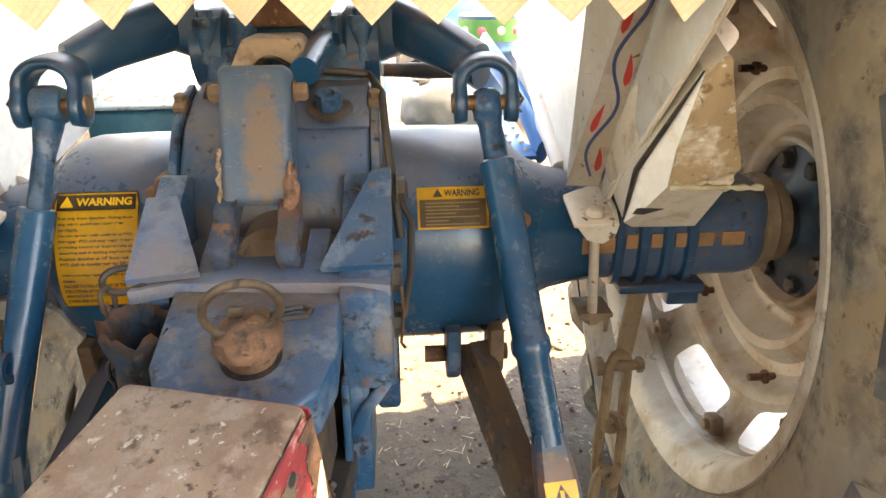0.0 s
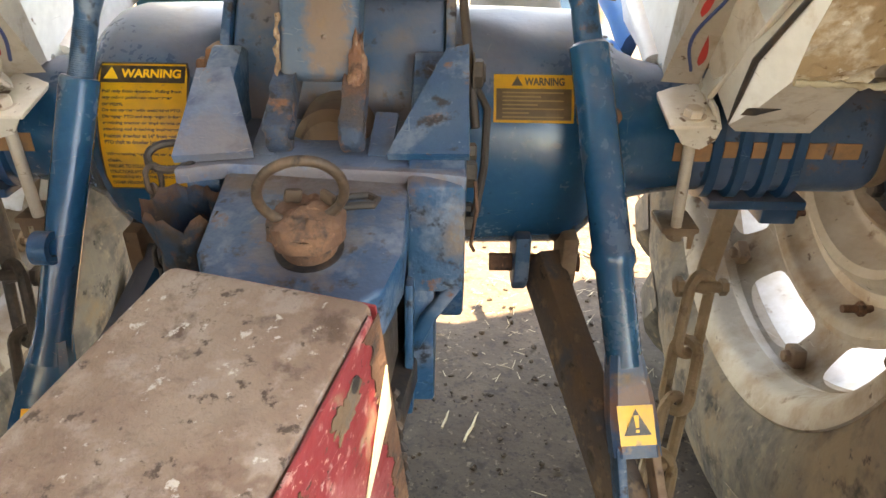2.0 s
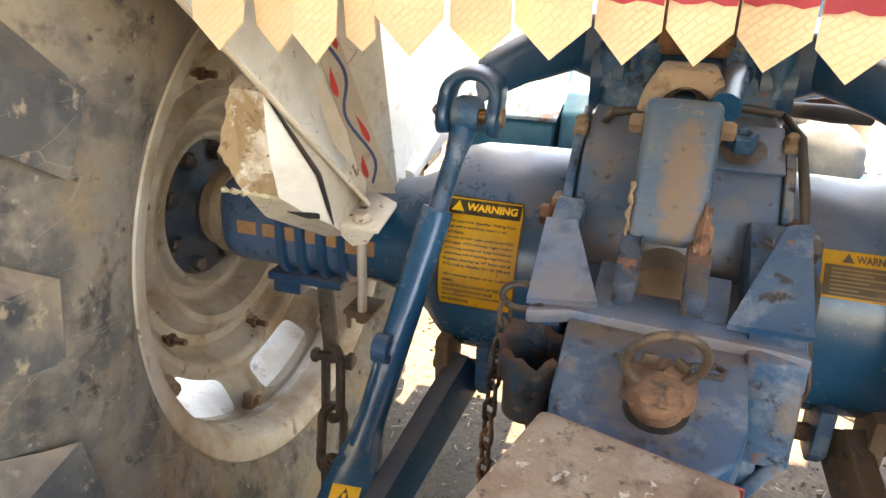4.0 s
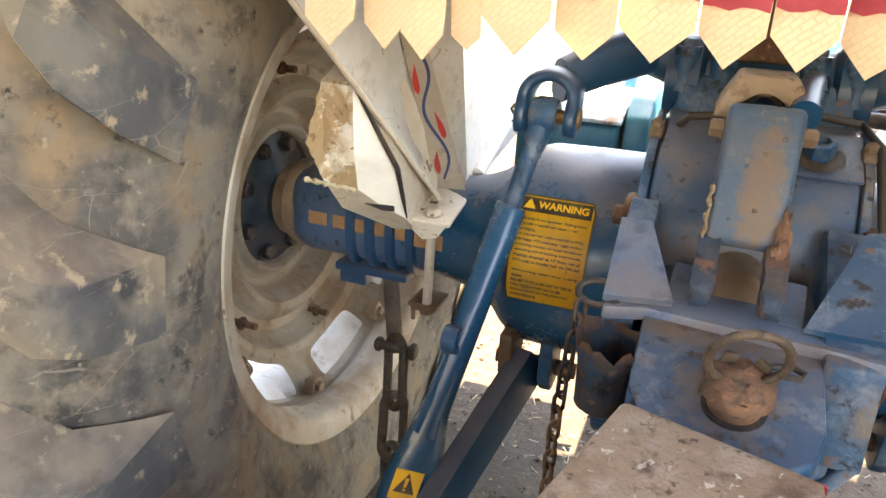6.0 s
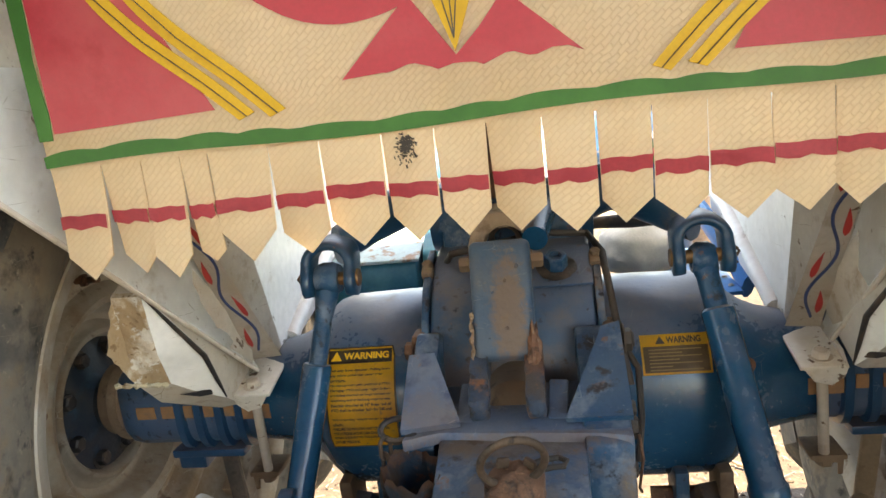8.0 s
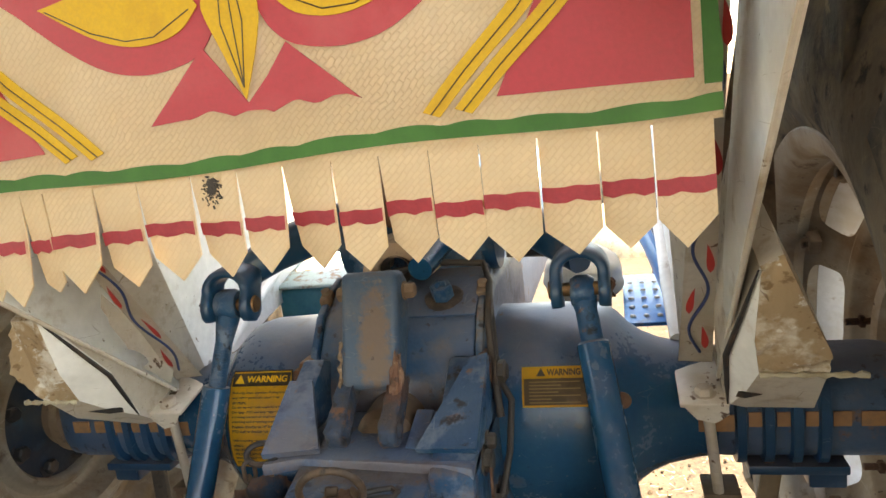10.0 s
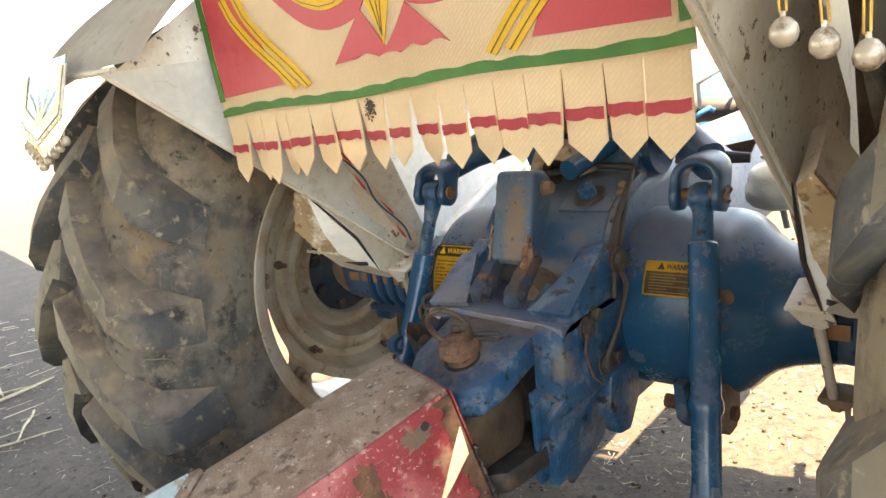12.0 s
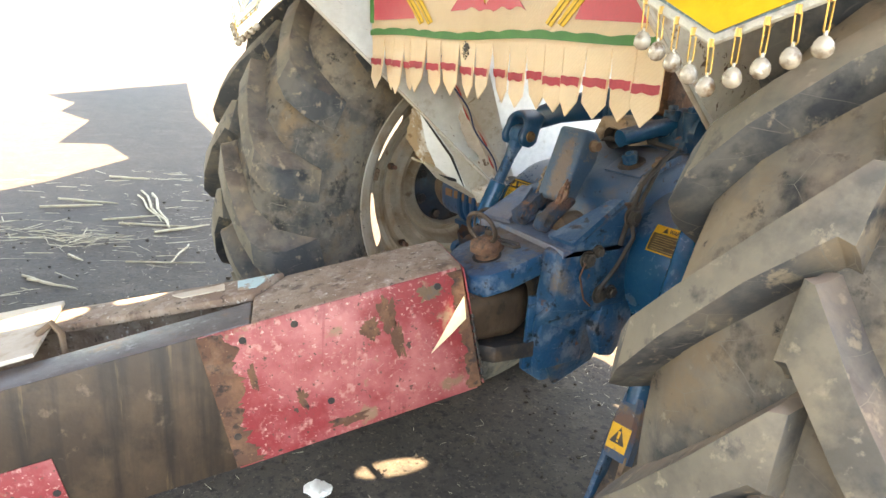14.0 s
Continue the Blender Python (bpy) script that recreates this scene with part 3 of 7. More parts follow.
def under(p):
    """The place on the roof that lies between a point and the sun."""
    p = Vector(p)
    q = p + SUN * ((ROOF - p.z) / SUN.z)
    return (q.x, q.y)


def build_roof(gaps):
    b = bmesh.new()
    # roof outline made from the shade's edge on the ground
    edge = [under((*p, 0)) for p in ((0.98, 0.65), (0.60, 0.63), (0.35, 0.64), (0.07, 0.53), (-0.25, 0.45), (-1.6, 0.42), (-3.2, 0.50), (-8.0, 1.15), (-13.5, 2.4), (-11.1, -0.21), (-9.8, 0.02), (-8.8, -0.25),
                                       (-7.8, -0.06), (-6.2, -0.53), (-6.0, -0.14), (-5.17, -0.10), (-4.79, -0.45), (-4.41, -0.77), (-4.22, -1.04), (-3.9, -1.8))]
    loops = [edge + [(-3.6, -5.6), (edge[0][0] + 0.08, -5.6), (edge[0][0] + 0.06, -2.5), (edge[0][0] + 0.03, -0.6)]] + gaps
    es = []
    for loop in loops:
        vs = [b.verts.new((x, y, ROOF)) for x, y in loop]
        for k in range(len(vs)):
            es.append(b.edges.new((vs[k], vs[(k + 1) % len(vs)])))
    bmesh.ops.triangle_fill(b, use_beauty=True, edges=es)
    bmesh.ops.solidify(b, geom=b.faces[:], thickness=0.004)
    return tagged(part("shade_roof", b, roof_tin), "unseen sheet roof added to cast shade, with gaps for sun flecks", "roof", kind="structure")


def ellipse(c, rx, ry, turn, n=18):
    a0 = radians(turn)
    return [(c[0] + rx * math.cos(a) * math.cos(a0) - ry * math.sin(a) * math.sin(a0), c[1] + rx * math.cos(a) * math.sin(a0) + ry * math.sin(a) * math.cos(a0)) for a in np.linspace(0, 2 * math.pi, n, endpoint=False)]


roof_tin = surf("shade_roof_sheet", (0.30, 0.26, 0.22), [((0.20, 0.12, 0.07), 3, 0.5, 0.7)], 0.6, 0.2, 0.2, 40)
# gaps aimed to drop sun flecks on ground, beams, flank and right rim barrel
build_roof([ellipse(under((-0.315, -0.315, 0)), 0.095, 0.034, 78), ellipse(under((-0.335, -0.87, 0.59)), 0.05, 0.026, 70), ellipse(under((-0.40, -1.06, 0.54)), 0.10, 0.035, 72),
            [under(p) for p in ((0.0725, -0.398, 0.628), (0.0760, -0.388, 0.575), (0.0560, -0.450, 0.516), (0.0650, -0.424, 0.570))],
            ellipse(under((0.85, 0.14, 0.30)), 0.10, 0.16, 0)])
w = box((5.4, 0.25, 2.3), (-0.9, -7.13, 1.15), bevel=0.02)
tagged(part("wall_south", w, wall_paint), "unseen lime-washed wall added to close the yard behind the camera", "wall", kind="structure")
post = None
for x in (-2.9, 1.55):
    tagged(part("shade_roof_post", rod((x, -3.4, 0), (x, -3.4, 2.3), 0.06, 12), wood), "unseen wooden post added to carry the shade roof", "post", "posts of the shed", "structure")

YA, ZA = 0.11, 0.63     # the rear axle
tractor = thing("tractor", "worn dusty blue farm tractor with white fenders, parked", "tractor")


# ---------------------------------------------------------------- wheels
XT = 0.757    # the tyre's middle


def tyre_mesh(s):
    out = 1.0 if s > 0 else 1.16
    prof = [(0.578, 0.384), (0.556, 0.42), (0.545, 0.47), (0.547, 0.52), (0.560, 0.575), (0.585, 0.615), (0.63, 0.640), (XT, 0.652)]
    prof += [(2 * XT - x, r) for x, r in prof[-2::-1]] + [(0.90, 0.372), (0.62, 0.372)]
    b = lathe([(x if x < XT else XT + (x - XT) * out, r if s > 0 else r * (1 + 0.03 * max(0, (r - 0.5) / 0.15))) for x, r in prof], "x", (0, YA, ZA), 96, closed=True)

    for v in b.verts:
        v.co.z = max(v.co.z, 0.003)
    return b


def crown(u):
    """Radius of the carcass at a distance u from the crown line."""
    pts = [(0, 0.652), (0.127, 0.640), (0.172, 0.615), (0.197, 0.575), (0.210, 0.52)]
    for (u0, r0), (u1, r1) in zip(pts, pts[1:]):
        if u <= u1:
            return r0 + (r1 - r0) * (u - u0) / (u1 - u0)
    return pts[-1][1]


def lug_mesh(half):
    """One tread lug about the origin of the axle, slanting from the crown to the shoulder."""
    rng = random.Random(4)
    rows = []
    for u, top, wide in ((-0.014, 0.684, 0.036), (0.0, 0.690, 0.033), (0.06, 0.690, 0.027), (0.13, 0.684, 0.026), (0.178, 0.672, 0.029), (0.202, 0.648, 0.032), (0.214, 0.612, 0.032), (0.213, 0.565, 0.020)):
        th = max(u, 0) * 1.65
        low = crown(abs(u)) - 0.006
        row = []
        for dw, r in ((-wide - 0.020, low), (-wide - 0.006, top - 0.018), (-wide, top), (wide, top), (wide + 0.006, top - 0.018), (wide + 0.020, low)):
            a = th + dw / 0.65
            rr = r + rng.uniform(-0.002, 0.002)
            row.append((half * u, rr * math.cos(a), rr * math.sin(a)))
        rows.append(row)
    lug = rings(rows)
    bmesh.ops.recalc_face_normals(lug, faces=lug.faces[:])
    soften(lug, 0.004, 2, 40)
    for f in lug.faces:
        c = f.calc_center_median()
        n = f.normal
        out = Vector((0, c.y, c.z)).normalized()
        if n.dot(out) > 0.8 and math.hypot(c.y, c.z) > 0.64:
            f.material_index = 1
    return lug


def disc_mesh(turned):
    knots = [(0.636, 0.352), (0.652, 0.340), (0.668, 0.322), (0.686, 0.302), (0.694, 0.288), (0.690, 0.276), (0.696, 0.263), (0.716, 0.250), (0.728, 0.236), (0.727, 0.218),
             (0.713, 0.206), (0.706, 0.195), (0.712, 0.182), (0.738, 0.170), (0.758, 0.160), (0.764, 0.150), (0.756, 0.140), (0.744, 0.132), (0.742, 0.126), (0.750, 0.120), (0.768, 0.116), (0.786, 0.112), (0.788, 0.09)]

    def at(r):
        for (x0, r0), (x1, r1) in zip(knots, knots[1:]):
            if r1 <= r <= r0:
                return x0 + (x1 - x0) * (r0 - r) / (r0 - r1)
        return knots[0][0]
    radii = []
    for (x0, r0), (x1, r1) in zip(knots, knots[1:]):
        radii += [r0 + (r1 - r0) * k / 4 for k in range(4)]
    radii.append(knots[-1][1])
    n = 288
    b = bmesh.new()
    vs, par = [], {}
    for r in radii:
        row = []
        for j in range(n):
            v = b.verts.new((0, 0, 0))
            par[v] = (r, 360 * j / n)
            row.append(v)
        vs.append(row)
    open_verts, kept = set(), set()
    for i in range(len(radii) - 1):
        mid = (radii[i] + radii[i + 1]) / 2
        for j in range(n):
            deg = (360 * (j + 0.5) / n + turned) % 45 - 22.5
            q = (vs[i][j], vs[i][(j + 1) % n], vs[i + 1][(j + 1) % n], vs[i + 1][j])
            if ((mid - 0.316) / 0.030) ** 2 + (deg / 15.5) ** 2 < 1:
                open_verts.update(q)
                continue
            kept.update(q)
            b.faces.new(q)
    for v in open_verts & kept:
        # pulled on to the rounded edge of the hole
        r, ang = par[v]
        deg = (ang + turned) % 45 - 22.5
        u, w = (r - 0.316) / 0.030, deg / 15.5
        f = (u ** 4 + w ** 4) ** -0.25 * 0.93
        par[v] = (0.316 + (r - 0.316) * f, ang + deg * (f - 1))
    for v in list(b.verts):
        if v not in kept:
            b.verts.remove(v)
            continue
        r, ang = par[v]
        v.co = (at(r), YA + r * math.cos(radians(ang)), ZA + r * math.sin(radians(ang)))
    bmesh.ops.solidify(b, geom=b.faces[:], thickness=0.006)
    return b


def build_wheel(s):
    rim = [(0.570, 0.391), (0.574, 0.396), (0.579, 0.392), (0.584, 0.376), (0.596, 0.362), (0.612, 0.359), (0.622, 0.353), (0.634, 0.357), (0.652, 0.357), (0.664, 0.350), (0.664, 0.343), (0.650, 0.348), (0.634, 0.349), (0.622, 0.345), (0.608, 0.351), (0.592, 0.353), (0.578, 0.366)]
    barrel = [(0.665, 0.351), (0.705, 0.330), (0.82, 0.330), (0.880, 0.352), (0.907, 0.376), (0.917, 0.396), (0.925, 0.393), (0.913, 0.368), (0.885, 0.345), (0.82, 0.323), (0.705, 0.323), (0.665, 0.344)]
    wheel = part("rear_wheel", sided(lathe(rim, "x", (0, YA, ZA), 96, closed=True), s), rim_paint, tractor, "dust-coated cream steel rim")
    part("barrel", sided(lathe(barrel, "x", (0, YA, ZA), 96, closed=True), s), barrel_lit, wheel, "dusty outer rim barrel, coloured pale as if daylit")
    turned = 14.5 if s > 0 else 10.5
    part("disc", sided(disc_mesh(turned), s), rim_paint, wheel)
    part("tyre", sided(tyre_mesh(s), s), muddy_rubber if s > 0 else rubber, wheel, "muddy black rubber tyre with deep chevron lugs", sharp=30)
    hubs = Matrix.Translation((s * XT - (0.012 if s < 0 else 0), YA, ZA)) @ Matrix.Diagonal((1, 1, 1, 1) if s > 0 else (1.10, 1.03, 1.03, 1))
    for half in (-1, 1):
        piece = None
        for k in range(19):
            a = 2 * math.pi * (k + (0.5 if half > 0 else 0.0)) / 19
            if math.sin(a + 0.15) < -0.93:
                continue
            m = hubs @ Matrix.Rotation(a, 4, "X")
            if piece is None:
                piece = part("tread_lug", sided(lug_mesh(half), s), lug_side, wheel, sharp=35)
                piece.data.materials.append(lug_top)
                piece.matrix_basis = m
            else:
                again(piece, m, wheel)
    part("hub", sided(lathe([(0.690, 0.046), (0.745, 0.048), (0.756, 0.064), (0.762, 0.116), (0.766, 0.124), (0.783, 0.124), (0.785, 0.10)], "x", (0, YA, ZA), 48), s), shaded_hub_blue, wheel, "dark blue hub flange, shade put into the colour")
    first = None
    for k in range(6):
        a = radians((-111 if s > 0 else -139) + 60 * k)
        at = (s * 0.724, YA + 0.24 * math.cos(a), ZA + 0.24 * math.sin(a))
        if first is None:
            b = rod((0, 0, 0), (-s * 0.042, 0, 0), 0.006, 10)
            hexbolt((-s * 0.012, 0, 0), (-s, 0, 0), 0.011, 0.009, bm=b)
            first = part("rim_bolt", b, rusty, wheel)
            first.matrix_basis = Matrix.Translation(at)
        else:
            again(first, Matrix.Translation(at), wheel)
    lug = None
    for k in range(8):
        a = radians(22 + 45 * k)
        at = Matrix.Translation((s * 0.762, YA + 0.098 * math.cos(a), ZA + 0.098 * math.sin(a)))
        if lug is None:
            lug = part("wheel_nut", hexbolt((0, 0, 0), (-s, 0, 0), 0.014, 0.014, 0.02), dark_iron_and_shade, wheel)
            lug.matrix_basis = at
        else:
            again(lug, at, wheel)
    clamp = None
    for k in range(8):
        a = radians((-103 if s > 0 else -103) + 45 * k)
        at = Matrix.Translation((s * 0.645, YA + 0.326 * math.cos(a), ZA + 0.326 * math.sin(a))) @ Matrix.Rotation(a, 4, "X")
        if clamp is None:
            b = box((0.020, 0.030, 0.034), bevel=0.004)
            hexbolt((-s * 0.010, 0, 0), (-s, 0, 0), 0.010, 0.009, bm=b)
            clamp = part("rim_clamp", b, brown_iron, wheel)
            clamp.matrix_basis = at
        else:
            again(clamp, at, wheel)
    return wheel


# bluish white: daylight on the outer barrel is put into this colour
barrel_lit = surf("daylit_barrel_white", (0.66, 0.68, 0.70), [((0.52, 0.50, 0.46), 12, 0.45, 0.66), ((0.30, 0.24, 0.18), 26, 0.60, 0.72)], 0.5, 0.0, 0.2, 90)
for side in (1, -1):
    build_wheel(side)


# ---------------------------------------------------------------- axle housing
def squared(profile, n=48, e=3.4):
    """Turns (along, half width) pairs about the axle with a rounded square section."""
    rows = []
    for d, r in profile:
        row = []
        for j in range(n):
            a = 2 * math.pi * j / n
            c, q = math.cos(a), math.sin(a)
            f = (abs(c) ** e + abs(q) ** e) ** (-1 / e)
            row.append((d, YA + r * f * c, ZA + 0.006 + r * f * q))
        rows.append(row)
    return rings(rows)


def build_axle(s):
    prof = [(0.10, 0.152), (0.125, 0.158), (0.20, 0.157), (0.268, 0.155), (0.290, 0.149), (0.306, 0.136), (0.320, 0.120), (0.340, 0.105), (0.365, 0.094), (0.40, 0.086), (0.43, 0.082), (0.44, 0.05)]
    part("axle_trumpet", sided(lathe(prof, "x", (0, YA, ZA + 0.006), 56), s), blue_paint, tractor, "glossy blue axle trumpet housing, dusty on top")
    tube_m = squared([(0.40, 0.066), (0.42, 0.071), (0.445, 0.073), (0.652, 0.073), (0.672, 0.070), (0.684, 0.062), (0.685, 0.05)])
    axle = part("axle_tube", sided(tube_m, s), blue_cast, tractor, "blue ribbed axle tube")
    for x in (0.462, 0.498, 0.534, 0.568):
        part("rib", sided(squared([(x - 0.0085, 0.072), (x - 0.006, 0.082), (x + 0.006, 0.082), (x + 0.0085, 0.072)]), s), deep_blue, axle)
    # bare primer band between the ribs
    for x0, x1 in ((0.405, 0.452), (0.472, 0.489), (0.508, 0.525), (0.544, 0.560), (0.578, 0.600), (0.612, 0.645)):
        b = bmesh.new()
        r = 0.0855 if x0 < 0.45 else 0.0748
        for a0, a1 in ((172, 180), (180, 188)):
            q = [(x, YA + r * math.cos(radians(a)), ZA + 0.006 + r * math.sin(radians(a))) for x, a in ((x0, a0), (x1, a0), (x1, a1), (x0, a1))]
            b.faces.new([b.verts.new(p) for p in q])
        bmesh.ops.remove_doubles(b, verts=b.verts[:], dist=1e-5)
        bmesh.ops.solidify(b, geom=b.faces[:], thickness=0.002)
        part("primer_band", sided(b, s), surf_band, axle, "bare brown primer band")
    # seal ring beside the hub
    part("seal_ring", sided(lathe([(0.680, 0.055), (0.684, 0.072), (0.700, 0.074), (0.706, 0.066), (0.724, 0.064), (0.726, 0.05)], "x", (0, YA, ZA + 0.006), 40), s), brown_iron, axle)
    b = box((0.13, 0.10, 0.014), (0.535, YA - 0.02, ZA - 0.074), bevel=0.003)
    box((0.05, 0.05, 0.030), (0.575, YA - 0.03, ZA - 0.094), bevel=0.004, bm=b)
    part("stabiliser_plate", sided(b, s), deep_blue, axle, "blue plate under the axle tube, rusty edge")


surf_band = surf("brown_primer", (0.30, 0.15, 0.07), [((0.20, 0.12, 0.07), 40, 0.5, 0.7)], 0.75, 0.0, 0.2, 160)
for side in (1, -1):
    build_axle(side)


# ---------------------------------------------------------------- centre housing
body_prof = [(0.42, 0.85), (0.30, 0.855), (0.10, 0.850), (0.045, 0.838), (0.0, 0.815), (-0.035, 0.775), (-0.055, 0.72), (-0.06, 0.52), (0.0, 0.47), (0.42, 0.46)]
hb = prism(body_prof, "x", -0.128, 0.128, 0.0)
soften(hb, 0.024, 4, 60, [e for e in hb.edges if abs(e.verts[0].co.x - e.verts[1].co.x) < 1e-4])
part("rear_housing", hb, blue_cast, tractor, "blue cast-iron rear transmission housing with dust and scuffs", sharp=55)
part("gearbox_casing", prism([(0.42, 0.84), (1.9, 0.82), (1.9, 0.58), (0.42, 0.56)], "x", -0.075, 0.075, 0.02), blue_cast, tractor)
for s in (1, -1):
    b = hexbolt((s * 0.138, -0.052, 0.752), (s, 0, 0), 0.013, 0.012, 0.018)
    box((0.02, 0.04, 0.05), (s * 0.130, -0.045, 0.752), bevel=0.006, bm=b)
    part("flange_bolt", b, rusty, tractor)
# top cover, bolted over the slope of the housing, with the filler plug
cov_prof = [(0.135, 0.862), (0.095, 0.861), (0.045, 0.848), (-0.003, 0.823), (-0.040, 0.780), (-0.061, 0.722), (-0.061, 0.690), (-0.040, 0.690), (0.0, 0.79), (0.135, 0.83)]
cb = prism(cov_prof, "x", -0.116, 0.116, 0.0)
soften(cb, 0.007, 3, 50, [e for e in cb.edges if abs(e.verts[0].co.x - e.verts[1].co.x) < 1e-4])
cover = part("top_cover", cb, blue_cast, tractor, "cast cover over the housing, edges worn bare", sharp=55)
part("plug_plate", prism([(-0.048, -0.034), (0.050, -0.034), (0.050, 0.052), (-0.048, 0.052)], "z", 0.0, 0.005, 0.003), blue_cast, cover).matrix_basis = pose(0.066, 0.018, 0.8335, 27, 0, 0)
PLUG = pose(0.066, 0.014, 0.838, 24, 0, 0)
gr = lathe([(0.0, 0.0), (0.0005, 0.026), (0.003, 0.029), (0.005, 0.026), (0.0055, 0.018), (0.0055, 0.002)], "z", n=28)
for v in gr.verts:
    v.co *= 1 + 0.10 * noise.noise(v.co * 90)
part("grease_ring", gr, oily_iron, cover, "oily dirt round the plug").matrix_basis = PLUG
plug_m = lathe([(0.004, 0.0165), (0.024, 0.0165), (0.026, 0.0145), (0.026, 0.0095), (0.018, 0.0090), (0.018, 0.001)], "z", n=6)
plug = part("filler_plug", plug_m, blue_worn, tractor, "oily blue filler plug", sharp=25)
plug.matrix_basis = PLUG
# worn flange strips down both flanks of the cover, with a lug and a bolt at the top
for x in (0.122, -0.122):
    prof = [(y - 0.004, z + 0.003) for y, z in cov_prof[1:6]]
    fl = prism(prof + [(-0.050, 0.722), (-0.030, 0.776), (0.006, 0.812), (0.050, 0.836), (0.095, 0.846)], "x", x - 0.0055, x + 0.0055, 0.0025)
    ear = part("cover_flange", fl, blue_worn, cover)
    b = box((0.018, 0.026, 0.014), (x, 0.030, 0.845), (28, 0, 0), 0.004)
    hexbolt((x, 0.030, 0.853), (0, -0.45, 1), 0.008, 0.007, bm=b)
    part("flange_bolt", b, brown_iron, ear)

# lift shaft housing with its caps and the tapered spring cover
shaft = lathe([(-0.130, 0.034), (-0.128, 0.056), (-0.085, 0.058), (-0.078, 0.048), (0.078, 0.048), (0.085, 0.058), (0.128, 0.056), (0.130, 0.034)], "x", (0, 0.175, 0.900), 32)
lift = part("lift_shaft_housing", shaft, deep_blue, tractor)
for x in (-0.105, -0.055, 0.055, 0.105):
    b = rod((x, 0.135, 0.885), (x, 0.135, 0.945), 0.018, 18)
    hexbolt((x, 0.135, 0.945), (0, 0, 1), 0.011, 0.010, bm=b)
    part("cap_bolt", b, blue_worn, lift)
part("pedestal", prism([(0.11, 0.84), (0.24, 0.84), (0.23, 0.91), (0.12, 0.91)], "x", -0.11, 0.11, 0.01), blue_worn, lift)
b = prism([(-0.060, 0.872), (-0.054, 0.892), (-0.036, 0.926), (0.030, 0.926), (0.048, 0.892), (0.053, 0.872), (0.028, 0.872), (0.024, 0.892), (0.008, 0.902), (-0.014, 0.902), (-0.030, 0.892), (-0.034, 0.872)], "y", 0.020, 0.110, 0.006)
part("spring_cover", b, cover_tan, tractor, "dust-caked spring cover with an arched mouth")
b = lathe([(0.0, 0.016), (-0.006, 0.020), (-0.012, 0.024), (0.010, 0.024), (0.010, 0.016)], "y", (0, 0, 0), 24, closed=True)
bmesh.ops.transform(b, matrix=pose(-0.004, 0.036, 0.884, 10, 0, 0), verts=b.verts[:])
part("spring_eye", b, dark_iron_and_shade, tractor)

# top link bracket: a bent channel leaning forward, with two eyes below
flaked_rust = surf("flaking_rust", (0.150, 0.072, 0.046), [((0.22, 0.125, 0.085), 40, 0.46, 0.60), ((0.06, 0.032, 0.024), 62, 0.54, 0.64), ((0.28, 0.19, 0.14), 110, 0.60, 0.68)], 0.9, 0.0, 1.0, 220)
TILT_B = Matrix.Translation((-0.005, -0.086, 0.907)) @ pose(0, 0, 0, -20, 0, 0)
b = prism([(-0.004, 0.0), (0.030, 0.004), (0.050, -0.006), (0.056, -0.05), (0.034, -0.150), (0.006, -0.153), (-0.004, -0.148)], "x", -0.039, 0.039, 0.0)
soften(b, 0.009, 4, 40)
bmesh.ops.transform(b, matrix=TILT_B, verts=b.verts[:])
stain(bracket_face, TILT_B @ Matrix.Translation((0.008, 0.0, -0.090)), (0.022, 0.014, 0.068), (0.130, 0.080, 0.050), 0.85, 0.9, 70)
bracket = part("top_link_bracket", b, bracket_face, tractor, "dusty blue channel bracket with rust stains", sharp=60)
for z, r in ((-0.034, 0.0030), (-0.052, 0.0026), (-0.066, 0.0022), (-0.112, 0.0026), (-0.124, 0.0020)):
    q = bmesh.new()
    bmesh.ops.create_icosphere(q, subdivisions=2, radius=r)
    for v in q.verts:
        v.co.y *= 0.5
    bmesh.ops.transform(q, matrix=TILT_B @ Matrix.Translation((0.001 + 40 * (r - 0.0025), -0.0042, z)), verts=q.verts[:])
    part("cast_mark", q, bracket_face, bracket)
for x, d in ((-0.040, -1), (0.040, 1)):
    at = TILT_B @ Vector((x, 0.028, -0.024))
    part("pivot_bolt", hexbolt(at, (d, 0, 0), 0.011, 0.013, 0.013), brown_iron, bracket)
